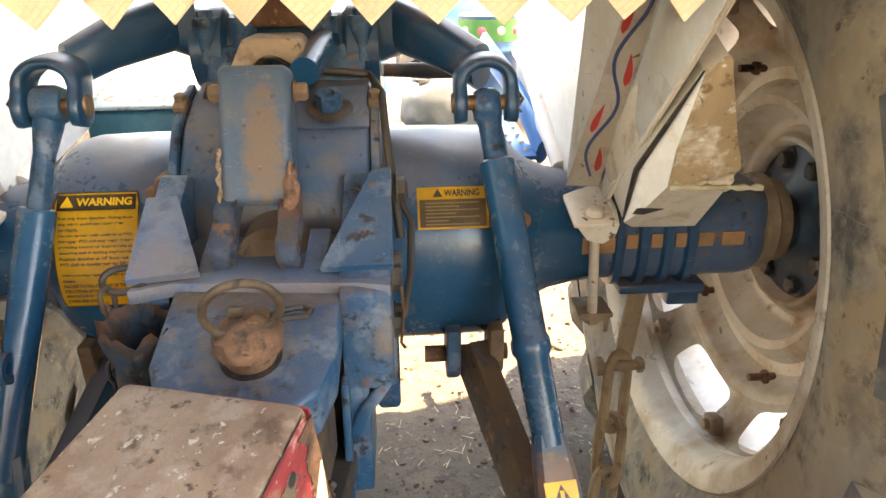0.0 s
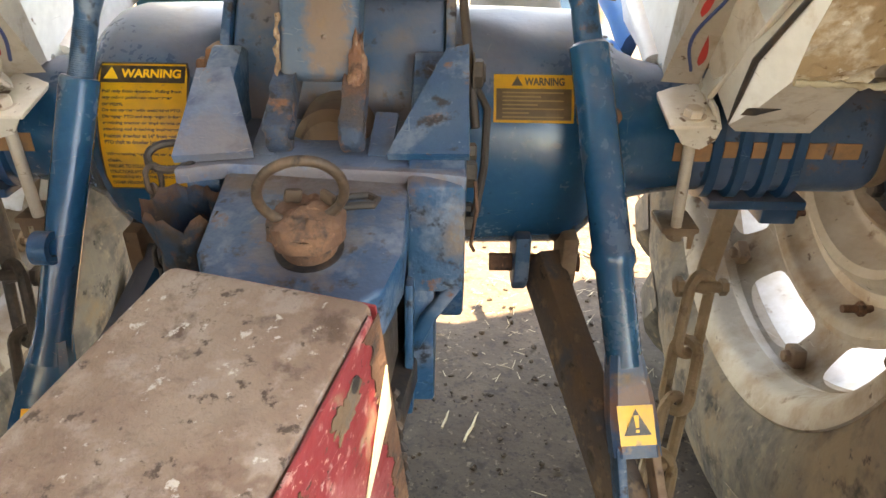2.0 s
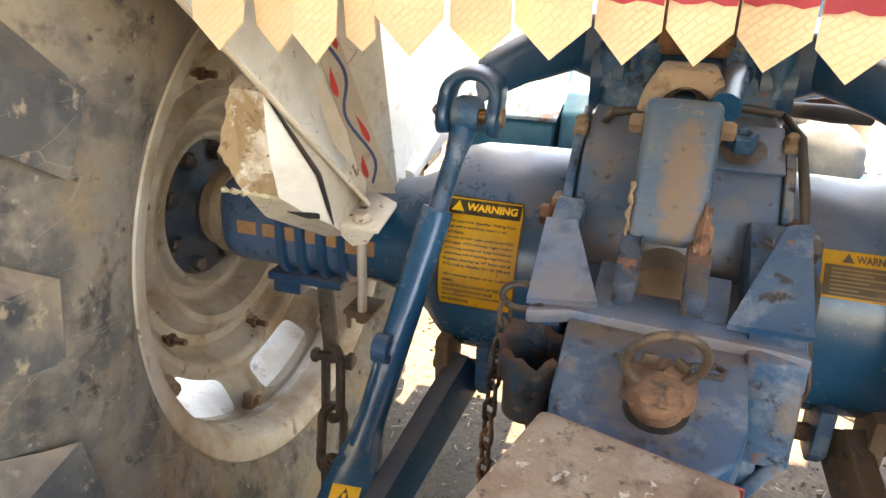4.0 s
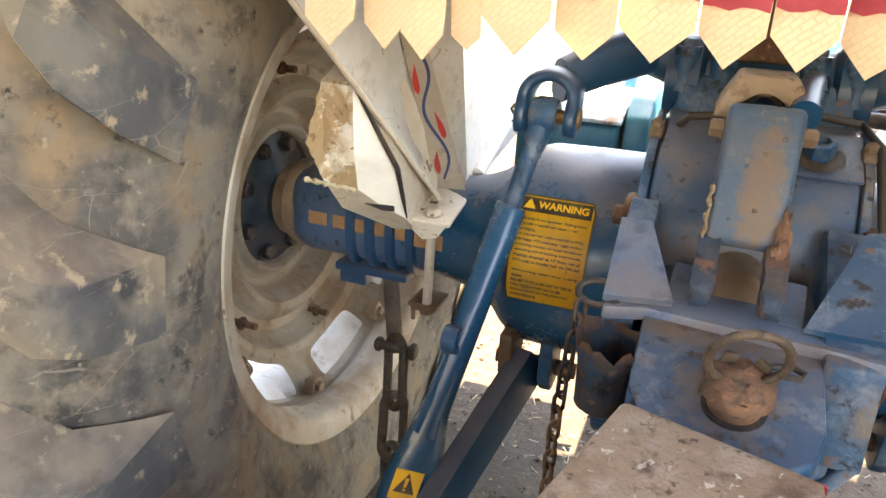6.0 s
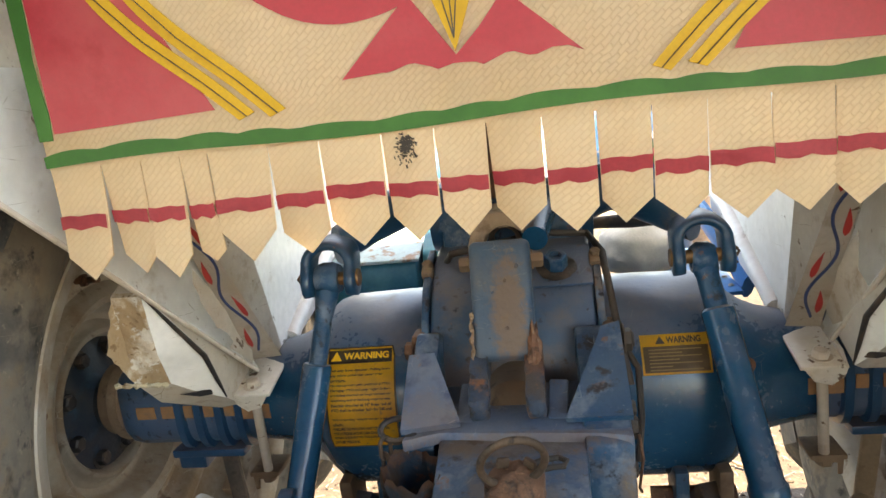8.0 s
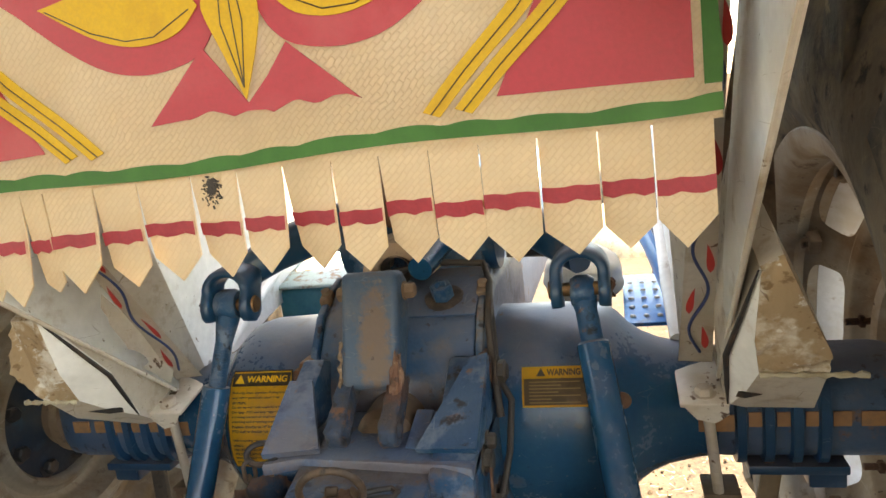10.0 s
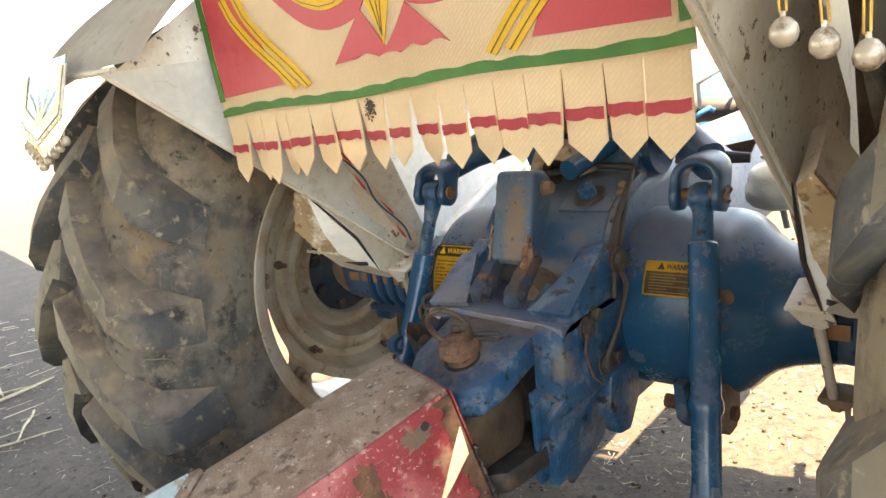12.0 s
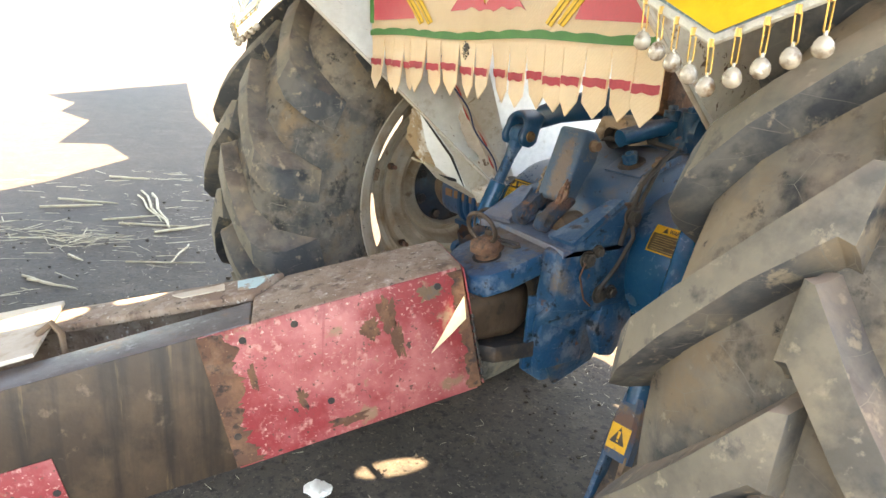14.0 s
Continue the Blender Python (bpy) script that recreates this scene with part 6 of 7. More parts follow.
part("web", prism([(-0.1865, -0.306), (-0.176, -0.316), (-0.308, -0.80), (-0.641, -2.0), (-0.655, -2.0), (-0.322, -0.80)], "z", -0.250, -0.010, 0.002), bar_top, far_beam)
part("lower_flange", prism([(-0.1865, -0.306), (-0.1125, -0.373), (-0.205, -0.70), (-0.56, -2.0), (-0.655, -2.0), (-0.322, -0.80)], "z", -0.262, -0.250, 0.003), bar_top, far_beam)
part("paint_trace", prism([(-0.184, -0.325), (-0.140, -0.362), (-0.148, -0.395), (-0.196, -0.395)], "z", 0.006, 0.0085, 0.0), surf_pale, drawbar, "pale blue paint remains")
part("paint_trace", prism([(-0.200, -0.42), (-0.170, -0.42), (-0.186, -0.50), (-0.215, -0.52)], "z", 0.006, 0.0085, 0.0), cream_paint, drawbar)
part("tie_plate", prism([(-0.330, -0.735), (-0.080, -0.735), (-0.070, -0.95), (-0.37, -0.95)], "z", 0.007, 0.016, 0.003), cream_paint, drawbar, "pale welded tie plate")
# no real plate: a dark sheet imitates the deep shade in the gap
part("gap_shade", prism([(-0.106, -0.385), (-0.185, -0.64), (-0.094, -0.70)], "z", -0.075, -0.065, 0.0), dark_iron_and_shade, drawbar, "dark sheet put in for the shade between the beams")
part("hook", tube([(-0.16, -0.745, 0.018), (-0.155, -0.715, 0.034), (-0.135, -0.700, 0.018), (-0.140, -0.708, -0.02)], 0.006, 10), brown_iron, drawbar)
part("weld_bead", tube([(0.003 + 0.0015 * math.sin(k * 1.3), 0.001 + 0.003 * noise.noise(Vector((k * 0.6, 0, 0))), -0.10 - 0.005 * k) for k in range(28)], [0.0028 + 0.0018 * math.sin(k * 2.1) for k in range(28)], 8), dark_iron_and_shade, drawbar, "lumpy weld bead")


# ---------------------------------------------------------------- warning signs on the axle
def lettering(text, width, height):
    cu = bpy.data.curves.new("tmp", "FONT")
    cu.body = text
    cu.offset = 0.035
    ob = bpy.data.objects.new("tmp", cu)
    scene.collection.objects.link(ob)
    bpy.context.view_layer.update()
    dg = bpy.context.evaluated_depsgraph_get()
    me = bpy.data.meshes.new_from_object(ob.evaluated_get(dg))
    bpy.data.objects.remove(ob)
    bpy.data.curves.remove(cu)
    b = bmesh.new()
    b.from_mesh(me)
    bpy.data.meshes.remove(me)
    xs, ys = [v.co.x for v in b.verts], [v.co.y for v in b.verts]
    x0, y0 = min(xs), min(ys)
    sx = width / (max(xs) - x0)
    sy = height / (max(ys) - y0) if height else sx
    for v in b.verts:
        v.co = Vector(((v.co.x - x0) * sx, (v.co.y - y0) * sy, 0))
    return b


def bend(b, x0, top, radius, u=0.0, v=0.0):
    """Wraps a flat mesh (x right, y up) on the trumpet; v is the distance below the sign's top edge."""
    for p in b.verts:
        a = top - (v - p.co.y) / radius
        r = radius + p.co.z
        p.co = Vector((x0 + u + p.co.x, YA - r * math.cos(a), ZA + 0.006 + r * math.sin(a)))
    return b


def patch(w, h, lift, corner=0.0, thick=0.0006, n=10):
    """A flat plate from (0,0) to (w,-h), cut in bands so that it bends."""
    b = bmesh.new()
    rows = []
    for k in range(n + 1):
        y = -h * k / n
        c = corner * (1 if k in (0, n) else 0)
        rows.append([b.verts.new((c, y, lift)), b.verts.new((w - c, y, lift))])
    for r0, r1 in zip(rows, rows[1:]):
        b.faces.new((r0[0], r1[0], r1[1], r0[1]))
    bmesh.ops.solidify(b, geom=b.faces[:], thickness=-thick)
    return b


def warning_sign(x0, w, h, top_z, s, lines):
    R = 0.1572
    top = math.asin((top_z - ZA - 0.006) / R)
    big = lines is not None
    back = part("warning_sign", bend(patch(w, h, 0.0006, 0.004 if big else 0), x0, top, R), sticker_black if big else sticker_yellow, tractor, "yellow and black warning sticker on the axle housing")
    m = 0.0025
    if big:
        part("face", bend(patch(w - 2 * m, h - 2 * m, 0.0014, 0.003), x0 + m, top - m / R, R), sticker_yellow, back)
        part("header", bend(patch(w - 4 * m, h * 0.135, 0.0021, n=3), x0 + 2 * m, top - 2 * m / R, R), sticker_black, back)
        tri = bmesh.new()
        tri.faces.new([tri.verts.new(p) for p in ((0, 0, 0.003), (0.017, 0, 0.003), (0.0085, 0.0145, 0.003))])
        part("triangle", bend(tri, x0, top, R, 0.009, 0.0215), sticker_yellow, back)
        t = lettering("WARNING", w * 0.64, 0.0105)
        for q in t.verts:
            q.co.z = 0.0029
        part("title", bend(t, x0, top, R, w * 0.27, 0.0200), sticker_yellow, back)
        y = h * 0.135 + 0.014
        step = (h - y - 0.004) / len(lines)
        for text in lines:
            if text:
                width = (w - 0.016) * min(1.0, len(text) / 34)
                t = lettering(text, width, step * 0.62)
                for q in t.verts:
                    q.co.z = 0.0022
                part("text_line", bend(t, x0, top, R, 0.008, y + step * 0.5), sticker_black, back)
            y += step
    else:
        hh = h * 0.31
        part("panel", bend(patch(w - 0.006, h - hh - 0.003, 0.0014), x0 + 0.003, top - hh / R, R), sticker_brown, back)
        t = lettering("WARNING", w * 0.50, 0.0095)
        for q in t.verts:
            q.co.z = 0.0016
        part("title", bend(t, x0, top, R, w * 0.38, 0.0135), sticker_black, back)
        tri = bmesh.new()
        tri.faces.new([tri.verts.new(p) for p in ((0, 0, 0.0016), (0.013, 0, 0.0016), (0.0065, 0.0115, 0.0016))])
        part("triangle", bend(tri, x0, top, R, w * 0.22, 0.0140), sticker_black, back)
        rng = random.Random(9)
        for k in range(7):
            ww = (w - 0.022) * (1.0 if k % 2 == 0 else rng.uniform(0.35, 0.95))
            part("text_bar", bend(patch(ww, 0.0016, 0.0021, n=1), x0 + 0.010, top - (hh + 0.004 + k * 0.0046) / R, R), surf_pale2, back)



warning_sign(-0.284, 0.107, 0.152, 0.745, -1, ["Pull only from drawbar. Pulling from", "any other point can cause rear", "overturn.", "Do not operate with unshielded PTO.", "Disengage PTO and stop engine before",
             "servicing tractor or implements or", "attaching and detaching implements.", "Position drawbar at 14\" from end of", "PTO shaft to drawbar hole for 540 and", "",
             "When towing equipment use a safety", "chain.", "FAILURE TO FOLLOW ANY OF THE IN-", "STRUCTIONS ABOVE CAN CAUSE", "SERIOUS INJURY TO THE OPERATOR", "OTHER PERSONS."])
warning_sign(0.172, 0.092, 0.056, 0.739, 1, None)
part("rust_stud", lathe([(0.0, 0.012), (0.004, 0.011), (0.006, 0.006)], "y", (0.306, YA - 0.150, 0.700), 14), rusty, tractor)

# ---------------------------------------------------------------- plaited mat with fringe
MY = -0.325
mat = thing("hanging_mat", "plaited palm mat with red, yellow and green cloth trim", "mat")


def my(x, z):
    return MY - 0.012 * (z - 1.08) * 0.5 + 0.006 * math.sin(x * 14 + 1.0) * (0.6 + 0.4 * math.sin(z * 9)) - 0.015 * (x / 0.41) ** 2 * (1 if x < 0 else 0)


def rounded(pts, times=2):
    """Rounds the gentle corners of an outline and keeps its sharp points."""
    for _ in range(times):
        out = []
        for k, p in enumerate(pts):
            a, c = pts[k - 1], pts[(k + 1) % len(pts)]
            v1, v2 = Vector((p[0] - a[0], p[1] - a[1])), Vector((c[0] - p[0], c[1] - p[1]))
            if v1.length < 1e-6 or v2.length < 1e-6 or v1.angle(v2) > radians(52):
                out.append(p)
            else:
                out.append((p[0] + (a[0] - p[0]) * 0.25, p[1] + (a[1] - p[1]) * 0.25))
                out.append((p[0] + (c[0] - p[0]) * 0.25, p[1] + (c[1] - p[1]) * 0.25))
        pts = out
    return pts


def cloth(outline, lift, name, material, label="", thick=0.0012, parent=None):
    """A flat piece of cloth over the mat, outline in (x, z)."""
    b = bmesh.new()
    f = b.faces.new([b.verts.new((x, 0, z)) for x, z in (rounded(outline) if len(outline) < 25 else outline)])
    bmesh.ops.triangulate(b, faces=[f])
    for _ in range(3):
        long = [e for e in b.edges if e.calc_length() > 0.035]
        if long:
            bmesh.ops.subdivide_edges(b, edges=long, cuts=1)
            bmesh.ops.triangulate(b, faces=[q for q in b.faces if len(q.verts) > 3])
    for v in b.verts:
        v.co.y = my(v.co.x, v.co.z) - lift
    ex = bmesh.ops.extrude_face_region(b, geom=b.faces[:])
    for v in ex["geom"]:
        if isinstance(v, bmesh.types.BMVert):
            v.co.y -= thick
    return part(name, b, material, parent or mat, label, sharp=60)


b = bmesh.new()
NX, NZ = 48, 22
grid = [[b.verts.new((-0.414 + 0.821 * i / NX, my(-0.414 + 0.821 * i / NX, 1.066 + 0.334 * j / NZ), 1.066 + 0.334 * j / NZ)) for i in range(NX + 1)] for j in range(NZ + 1)]
for j in range(NZ):
    for i in range(NX):
        b.faces.new((grid[j][i], grid[j][i + 1], grid[j + 1][i + 1], grid[j + 1][i]))
bmesh.ops.solidify(b, geom=b.faces[:], thickness=-0.0025)
panel = part("woven_panel", b, mat_weave, mat)
edges = (-0.414, -0.362, -0.320, -0.280, -0.252, -0.191, -0.142, -0.083, -0.034, 0.014, 0.064, 0.111, 0.159, 0.205, 0.256, 0.307, 0.351, 0.400)
rng = random.Random(12)
for k, (x0, x1) in enumerate(zip(edges, edges[1:])):
    gap = rng.uniform(0.0003, 0.0012)
    taper = 0.0022 if -0.04 < x0 < 0.12 else 0.0
    x0, x1 = x0 + gap, x1 - gap * 0.5
    c = x0 + (x1 - x0) * rng.uniform(0.44, 0.56)
    tip = 0.9635 + rng.uniform(-0.004, 0.004) - (0.010 if k < 3 else 0)
    sh = tip + 0.5 * (x1 - x0) + rng.uniform(-0.003, 0.003)
    swing, curl = rng.uniform(-0.010, 0.010), rng.uniform(-0.42, -0.26) if 6 <= k <= 9 else rng.uniform(-0.28, 0.04)
    zs = [1.068, 1.050, 1.030, 1.021, 1.008, sh]
    bb = bmesh.new()
    rows = []
    for z in zs:
        f = (1.068 - z) / 0.10
        rows.append([bb.verts.new((x, my(x, z) + swing * f * f + curl * f * (x - c), z)) for x in (x0 + taper * min(1, f), c, x1 - taper * 0.5 * min(1, f))])
    t = bb.verts.new((c, my(c, tip) + swing * 1.1, tip))
    for r0, r1 in zip(rows, rows[1:]):
        for i in (0, 1):
            bb.faces.new((r0[i], r0[i + 1], r1[i + 1], r1[i]))
    bb.faces.new((rows[-1][0], rows[-1][1], t))
    bb.faces.new((rows[-1][1], rows[-1][2], t))
    bmesh.ops.recalc_face_normals(bb, faces=bb.faces[:])
    bmesh.ops.solidify(bb, geom=bb.faces[:], thickness=0.0022)
    tooth = part("fringe_tab", bb, mat_weave, mat)
    bb = bmesh.new()
    dz = rng.uniform(-0.003, 0.003)
    rows = []
    for z, wv in ((1.021 + dz, 0.0008), (1.008 + dz, 0.0018)):
        f = (1.068 - z) / 0.10
        rows.append([bb.verts.new((x, my(x, z) + swing * f * f + curl * f * (x - c) - 0.0032, z + wv * math.sin(i * 2.1 + k))) for i, x in enumerate(np.linspace(x0 + 0.0003 + taper * f, x1 - 0.0003 - taper * 0.5 * f, 6))])
    for i in range(5):
        bb.faces.new((rows[0][i], rows[0][i + 1], rows[1][i + 1], rows[1][i]))
    bmesh.ops.solidify(bb, geom=bb.faces[:], thickness=0.001)
    part("red_band", bb, band_red, tooth)

# green border
low = [(-0.414 + 0.821 * k / 40, 1.068 + 0.006 * k / 40 + 0.003 * math.sin(k * 0.3)) for k in range(41)]
high = [(-0.414 + 0.821 * k / 120, 1.068 + 0.006 * k / 120 + 0.003 * math.sin(k * 0.1) + 0.0110 + 0.0034 * abs(math.sin(k * 0.33 + 0.4 * math.sin(k * 0.21)))) for k in range(121)][::-1]
cloth(low + high, 0.003, "border", green_cloth, "green cloth border with a scalloped edge")
for xa, xb in ((-0.414, -0.4005), (0.3935, 0.407)):
    a = [(xa + 0.0015 * math.sin(k * 1.7) * (1 if xb < 0 else -1) * 0, 1.094 + 0.30 * k / 12) for k in range(13)]
    c = [(xb + (0.0016 * math.sin(k * 1.7)), 1.094 + 0.30 * k / 12) for k in range(13)][::-1]
    cloth(a + c, 0.0032, "border", green_cloth)
for s in (-1, 1):
    k = 1.03 if s < 0 else 1.0
    cloth([(s * k * x, z) for x, z in ((0.227, 1.105), (0.252, 1.115), (0.271, 1.126), (0.291, 1.144), (0.308, 1.158), (0.320, 1.159), (0.336, 1.152), (0.337, 1.19), (0.330, 1.30), (0.386, 1.30), (0.386, 1.100))], 0.003, "corner_patch", red_cloth, "red cloth corner patch")
    for u in (0.002, 0.031):
        line = [(0.166 + u, 1.096), (0.200 + u * 1.05, 1.130), (0.248 + u * 1.1, 1.173), (0.285 + u * 1.1, 1.215), (0.300 + u * 1.1, 1.25)]
        l1 = [(s * k * (x - 0.0085 + 0.0012 * math.sin(z * 260)), z + 0.003) for x, z in line]
        l2 = [(s * k * (x + 0.0085 + 0.0012 * math.sin(z * 210)), z - 0.003) for x, z in line][::-1]
        rb = cloth(l1 + l2, 0.0048, "yellow_ribbon", yellow_cloth, "yellow cloth ribbon with a seam")
        seam = tube([(s * k * x, my(s * k * x, z) - 0.0068, z) for x, z in line], 0.0006, 5)
        part("seam", seam, sticker_black, rb)
bot = [(-0.110 + 0.216 * i / 32, 1.118 + 0.007 * abs(math.sin(i * 5 * math.pi / 32 + 0.15 * math.sin(i))) - 0.004 * math.exp(-((i - 16) / 3) ** 2)) for i in range(33)]
cloth(bot + [(0.041, 1.177), (0.018, 1.150), (-0.005, 1.128), (-0.024, 1.156), (-0.043, 1.183)], 0.003, "flower_base", red_cloth, "red cloth flower base")
for s in (-1, 1):
    arc_low = [(0.041, 1.177), (0.070, 1.168), (0.104, 1.165), (0.140, 1.172), (0.172, 1.190), (0.205, 1.216), (0.235, 1.243), (0.262, 1.262)]
    arc_high = [(0.20, 1.258), (0.13, 1.268), (0.05, 1.275), (0.012, 1.262), (0.02, 1.205)]
    cloth([(s * x - 0.002, z) for x, z in arc_low + arc_high], 0.0030, "petal", red_cloth, "red cloth petal")
    leafp = [(0.036, 1.220), (0.055, 1.200), (0.085, 1.192), (0.115, 1.193), (0.150, 1.205), (0.203, 1.240), (0.150, 1.249), (0.10, 1.256), (0.055, 1.252)]
    lf = cloth([(s * x - 0.003, z) for x, z in leafp], 0.0048, "leaf_patch", yellow_cloth, "yellow cloth leaf")
    seam = tube([(s * x - 0.003, my(s * x, z) - 0.0066, z) for x, z in ((0.045, 1.218), (0.085, 1.199), (0.115, 1.199), (0.15, 1.211), (0.195, 1.237))], 0.0006, 5)
    part("seam", seam, sticker_black, lf)
lf = cloth([(-0.005, 1.131), (0.012, 1.172), (0.022, 1.205), (0.020, 1.225), (0.004, 1.262), (-0.006, 1.268), (-0.020, 1.25), (-0.036, 1.222), (-0.033, 1.206), (-0.022, 1.178)], 0.0062, "leaf_patch", yellow_cloth)
for dx in (-0.012, 0.0, 0.010):
    part("seam", tube([(-0.005, my(0, 1.14) - 0.0080, 1.142), (-0.006 + dx, my(0, 1.2) - 0.0080, 1.20), (-0.006 + dx * 0.6, my(0, 1.25) - 0.0080, 1.25)], 0.0006, 5), sticker_black, lf)
b = bmesh.new()
rng = random.Random(5)
for k in range(170):
    # dense frayed core, thinning out downwards
    x, z = (-0.060 + rng.gauss(0, 0.0036), 1.056 + rng.gauss(0, 0.0032)) if k < 120 else (-0.061 + rng.gauss(0, 0.0042), 1.047 + rng.gauss(0, 0.007))
    box((rng.uniform(0.001, 0.004), 0.0012, rng.uniform(0.0006, 0.0016)), (x, my(x, z) - 0.0014, z), (0, rng.uniform(0, 90), 0), 0.0, bm=b)
part("scorch_mark", b, hose_rubber, mat, "dark frayed scorch mark")
part("hanging_rod", rod((-0.45, MY + 0.006, 1.405), (0.45, MY + 0.006, 1.405), 0.008, 10), galv, mat)


# ---------------------------------------------------------------- beaded pelmets on the fenders
def build_pelmet(s, cx):
    pel = thing("beaded_pelmet", "yellow pelmet with silver braid and pearl beads on a fender", "decoration", "pelmets on the fenders")
    top_y, low_y = -0.505, -0.551

    def yy(z):
        return low_y + (top_y - low_y) * (z - 1.075) / 0.12
    wide = 0.097
    rise = 0.40 * wide
    shape = [(cx - wide, 1.215), (cx - wide, 1.078 + rise), (cx, 1.078), (cx + wide, 1.078 + rise), (cx + wide, 1.215)]
    part("film", sheet([(x, yy(z), z) for x, z in shape], 0.002), sequin_film, pel, "grey-blue shiny film")
    braid = tube([(x, yy(z) - 0.001, z) for x, z in ((cx - wide, 1.20), (cx - wide, 1.078 + rise), (cx, 1.078), (cx + wide, 1.078 + rise), (cx + wide, 1.20))], 0.0055, 8, flat=0.5)
    part("braid", braid, silver_braid, pel)
    rim = [(cx - wide + 0.006, 1.20), (cx - wide + 0.006, 1.084 + rise), (cx, 1.084), (cx + wide - 0.006, 1.084 + rise), (cx + wide - 0.006, 1.20)]
    inner = [(cx + wide - 0.018, 1.20), (cx + wide - 0.018, 1.105 + rise), (cx + 0.02, 1.118), (cx - 0.02, 1.118), (cx - wide + 0.018, 1.105 + rise), (cx - wide + 0.018, 1.20)]
    part("yellow_border", sheet([(x, yy(z) - 0.0034, z) for x, z in rim + inner], 0.0006), yellow_film, pel, "yellow film border")
    for a in (-62, -36, -12, 12, 36, 62):
        r = radians(a)
        pts = []
        for u, v in [(u, 0.0026 * (1.2 - u) + 0.0012) for u in np.linspace(0, 1, 7)] + [(u, -0.0026 * (1.2 - u) - 0.0012) for u in np.linspace(1, 0, 7)]:
            d = 0.010 + 0.085 * u
            bow = 0.014 * u * u * (1 if a > 0 else -1)
            x, z = cx + d * math.sin(r) + v * math.cos(r) + bow, 1.105 + d * math.cos(r) * 0.95 - v * math.sin(r) - abs(bow) * 0.6
            pts.append((x, yy(z) - 0.0040, z))
        part("yellow_frond", sheet(pts, 0.0005), yellow_film, pel)
    for k in range(9):
        u = (k - 4) * 0.0228
        x, z = cx + u, 1.076 + 0.41 * abs(u)
        y = yy(z) - 0.002
        ln = 0.029
        wire = chain_link((x, y, z - 0.002), (x + 0.001 * math.sin(k * 2), y, z - ln + 0.002), 0.0046, 0.0008, 0.4 * math.sin(k * 3))
        rod((x, y, z + 0.003), (x, y - 0.001, z - 0.004), 0.003, 8, bm=wire)
        wl = part("wire_loop", wire, gold_wire, pel)
        bead = lathe([(-0.0088, 0.001), (-0.0078, 0.0046), (-0.004, 0.0080), (0, 0.0085), (0.004, 0.0076), (0.008, 0.0046), (0.0092, 0.0018), (0.0125, 0.0016), (0.013, 0.0005)], "z", (x, y, z - ln - 0.009), 18)
        part("pearl", bead, pearl, wl)
    return pel


yellow_film = surf("yellow_film", (0.66, 0.38, 0.022), [((0.55, 0.30, 0.02), 12, 0.5, 0.7)], 0.35, 0.0, 0.05, 80)
build_pelmet(1, 0.638)
build_pelmet(-1, -0.69)

# ---------------------------------------------------------------- platform and things ahead of the axle
b = prism([(0.40, 0.640), (0.66, 0.640), (0.66, 0.790), (0.56, 0.812), (0.40, 0.772)], "x", -0.405, -0.215, 0.008)
tb = part("tool_box", b, teal_paint, tractor, "teal sheet-metal tool box")
# sunlight on the lid is put into its pale colour
part("lid", prism([(0.392, 0.776), (0.56, 0.816), (0.668, 0.796), (0.668, 0.803), (0.56, 0.824), (0.392, 0.784)], "x", -0.412, -0.208, 0.003), surf_pale, tb, "lid coloured pale as if sunlit")
part("box_end", prism([(0.40, 0.64), (0.66, 0.66), (0.66, 0.86), (0.56, 0.875), (0.42, 0.790)], "x", -0.206, -0.160, 0.008), teal_paint, tb)
part("upright", box((0.018, 0.03, 0.34), (-0.128, 0.50, 0.78), bevel=0.004), bright_blue, tractor)
fp = part("foot_plate", prism([(0.30, 0.690), (0.60, 0.705), (0.60, 0.712), (0.30, 0.698)], "x", 0.315, 0.392, 0.002), bright_blue, tractor, "blue steel plate with studs")
st = None
for i in range(3):
    for j in range(5):
        at = Matrix.Translation((0.330 + 0.024 * i, 0.33 + 0.05 * j, 0.6995 + 0.05 * (0.03 + 0.05 * j)))
        if st is None:
            st = part("stud", lathe([(0, 0.006), (0.003, 0.004), (0.004, 0.001)], "z", n=8), galv, fp)
            st.matrix_basis = at
        else:
            again(st, at, fp)
part("step_rail", tube([(0.405, 0.32, 0.70), (0.395, 0.40, 0.745), (0.372, 0.52, 0.800), (0.34, 0.66, 0.85)], [0.012] * 4, 10, flat=2.5), bright_blue, tractor)
for x, y, z, h in ((0.255, 0.46, 0.64, 0.10), (0.20, 0.52, 0.64, 0.16)):
    lv = part("pedal_lever", tube([(x + 0.02, y + 0.02, z), (x, y, z + h)], 0.007, 10), galv, tractor, "grey lever with a round knob")
    part("knob", lathe([(-0.006, 0.004), (-0.003, 0.020), (0.004, 0.020), (0.008, 0.012), (0.009, 0.002)], "z", (x, y, z + h), 18), galv, lv)


def build_bundle(at, r, squash, seed):
    b = bmesh.new()
    bmesh.ops.create_icosphere(b, subdivisions=4, radius=1)
    for v in b.verts:
        d = 1 + 0.16 * noise.noise(v.co * 1.6 + Vector((seed, 0, 0))) + 0.05 * noise.noise(v.co * 5 + Vector((0, seed, 0)))
        v.co = Vector((v.co.x * d * r, v.co.y * d * r, max(v.co.z * d, -0.7) * r * squash))
        v.co += Vector(at)
    return part("cloth_sack", b, sack_cloth)


bd = build_bundle((0.235, 0.50, 0.745), 0.085, 0.7, 3.0)
bd.parent = tractor
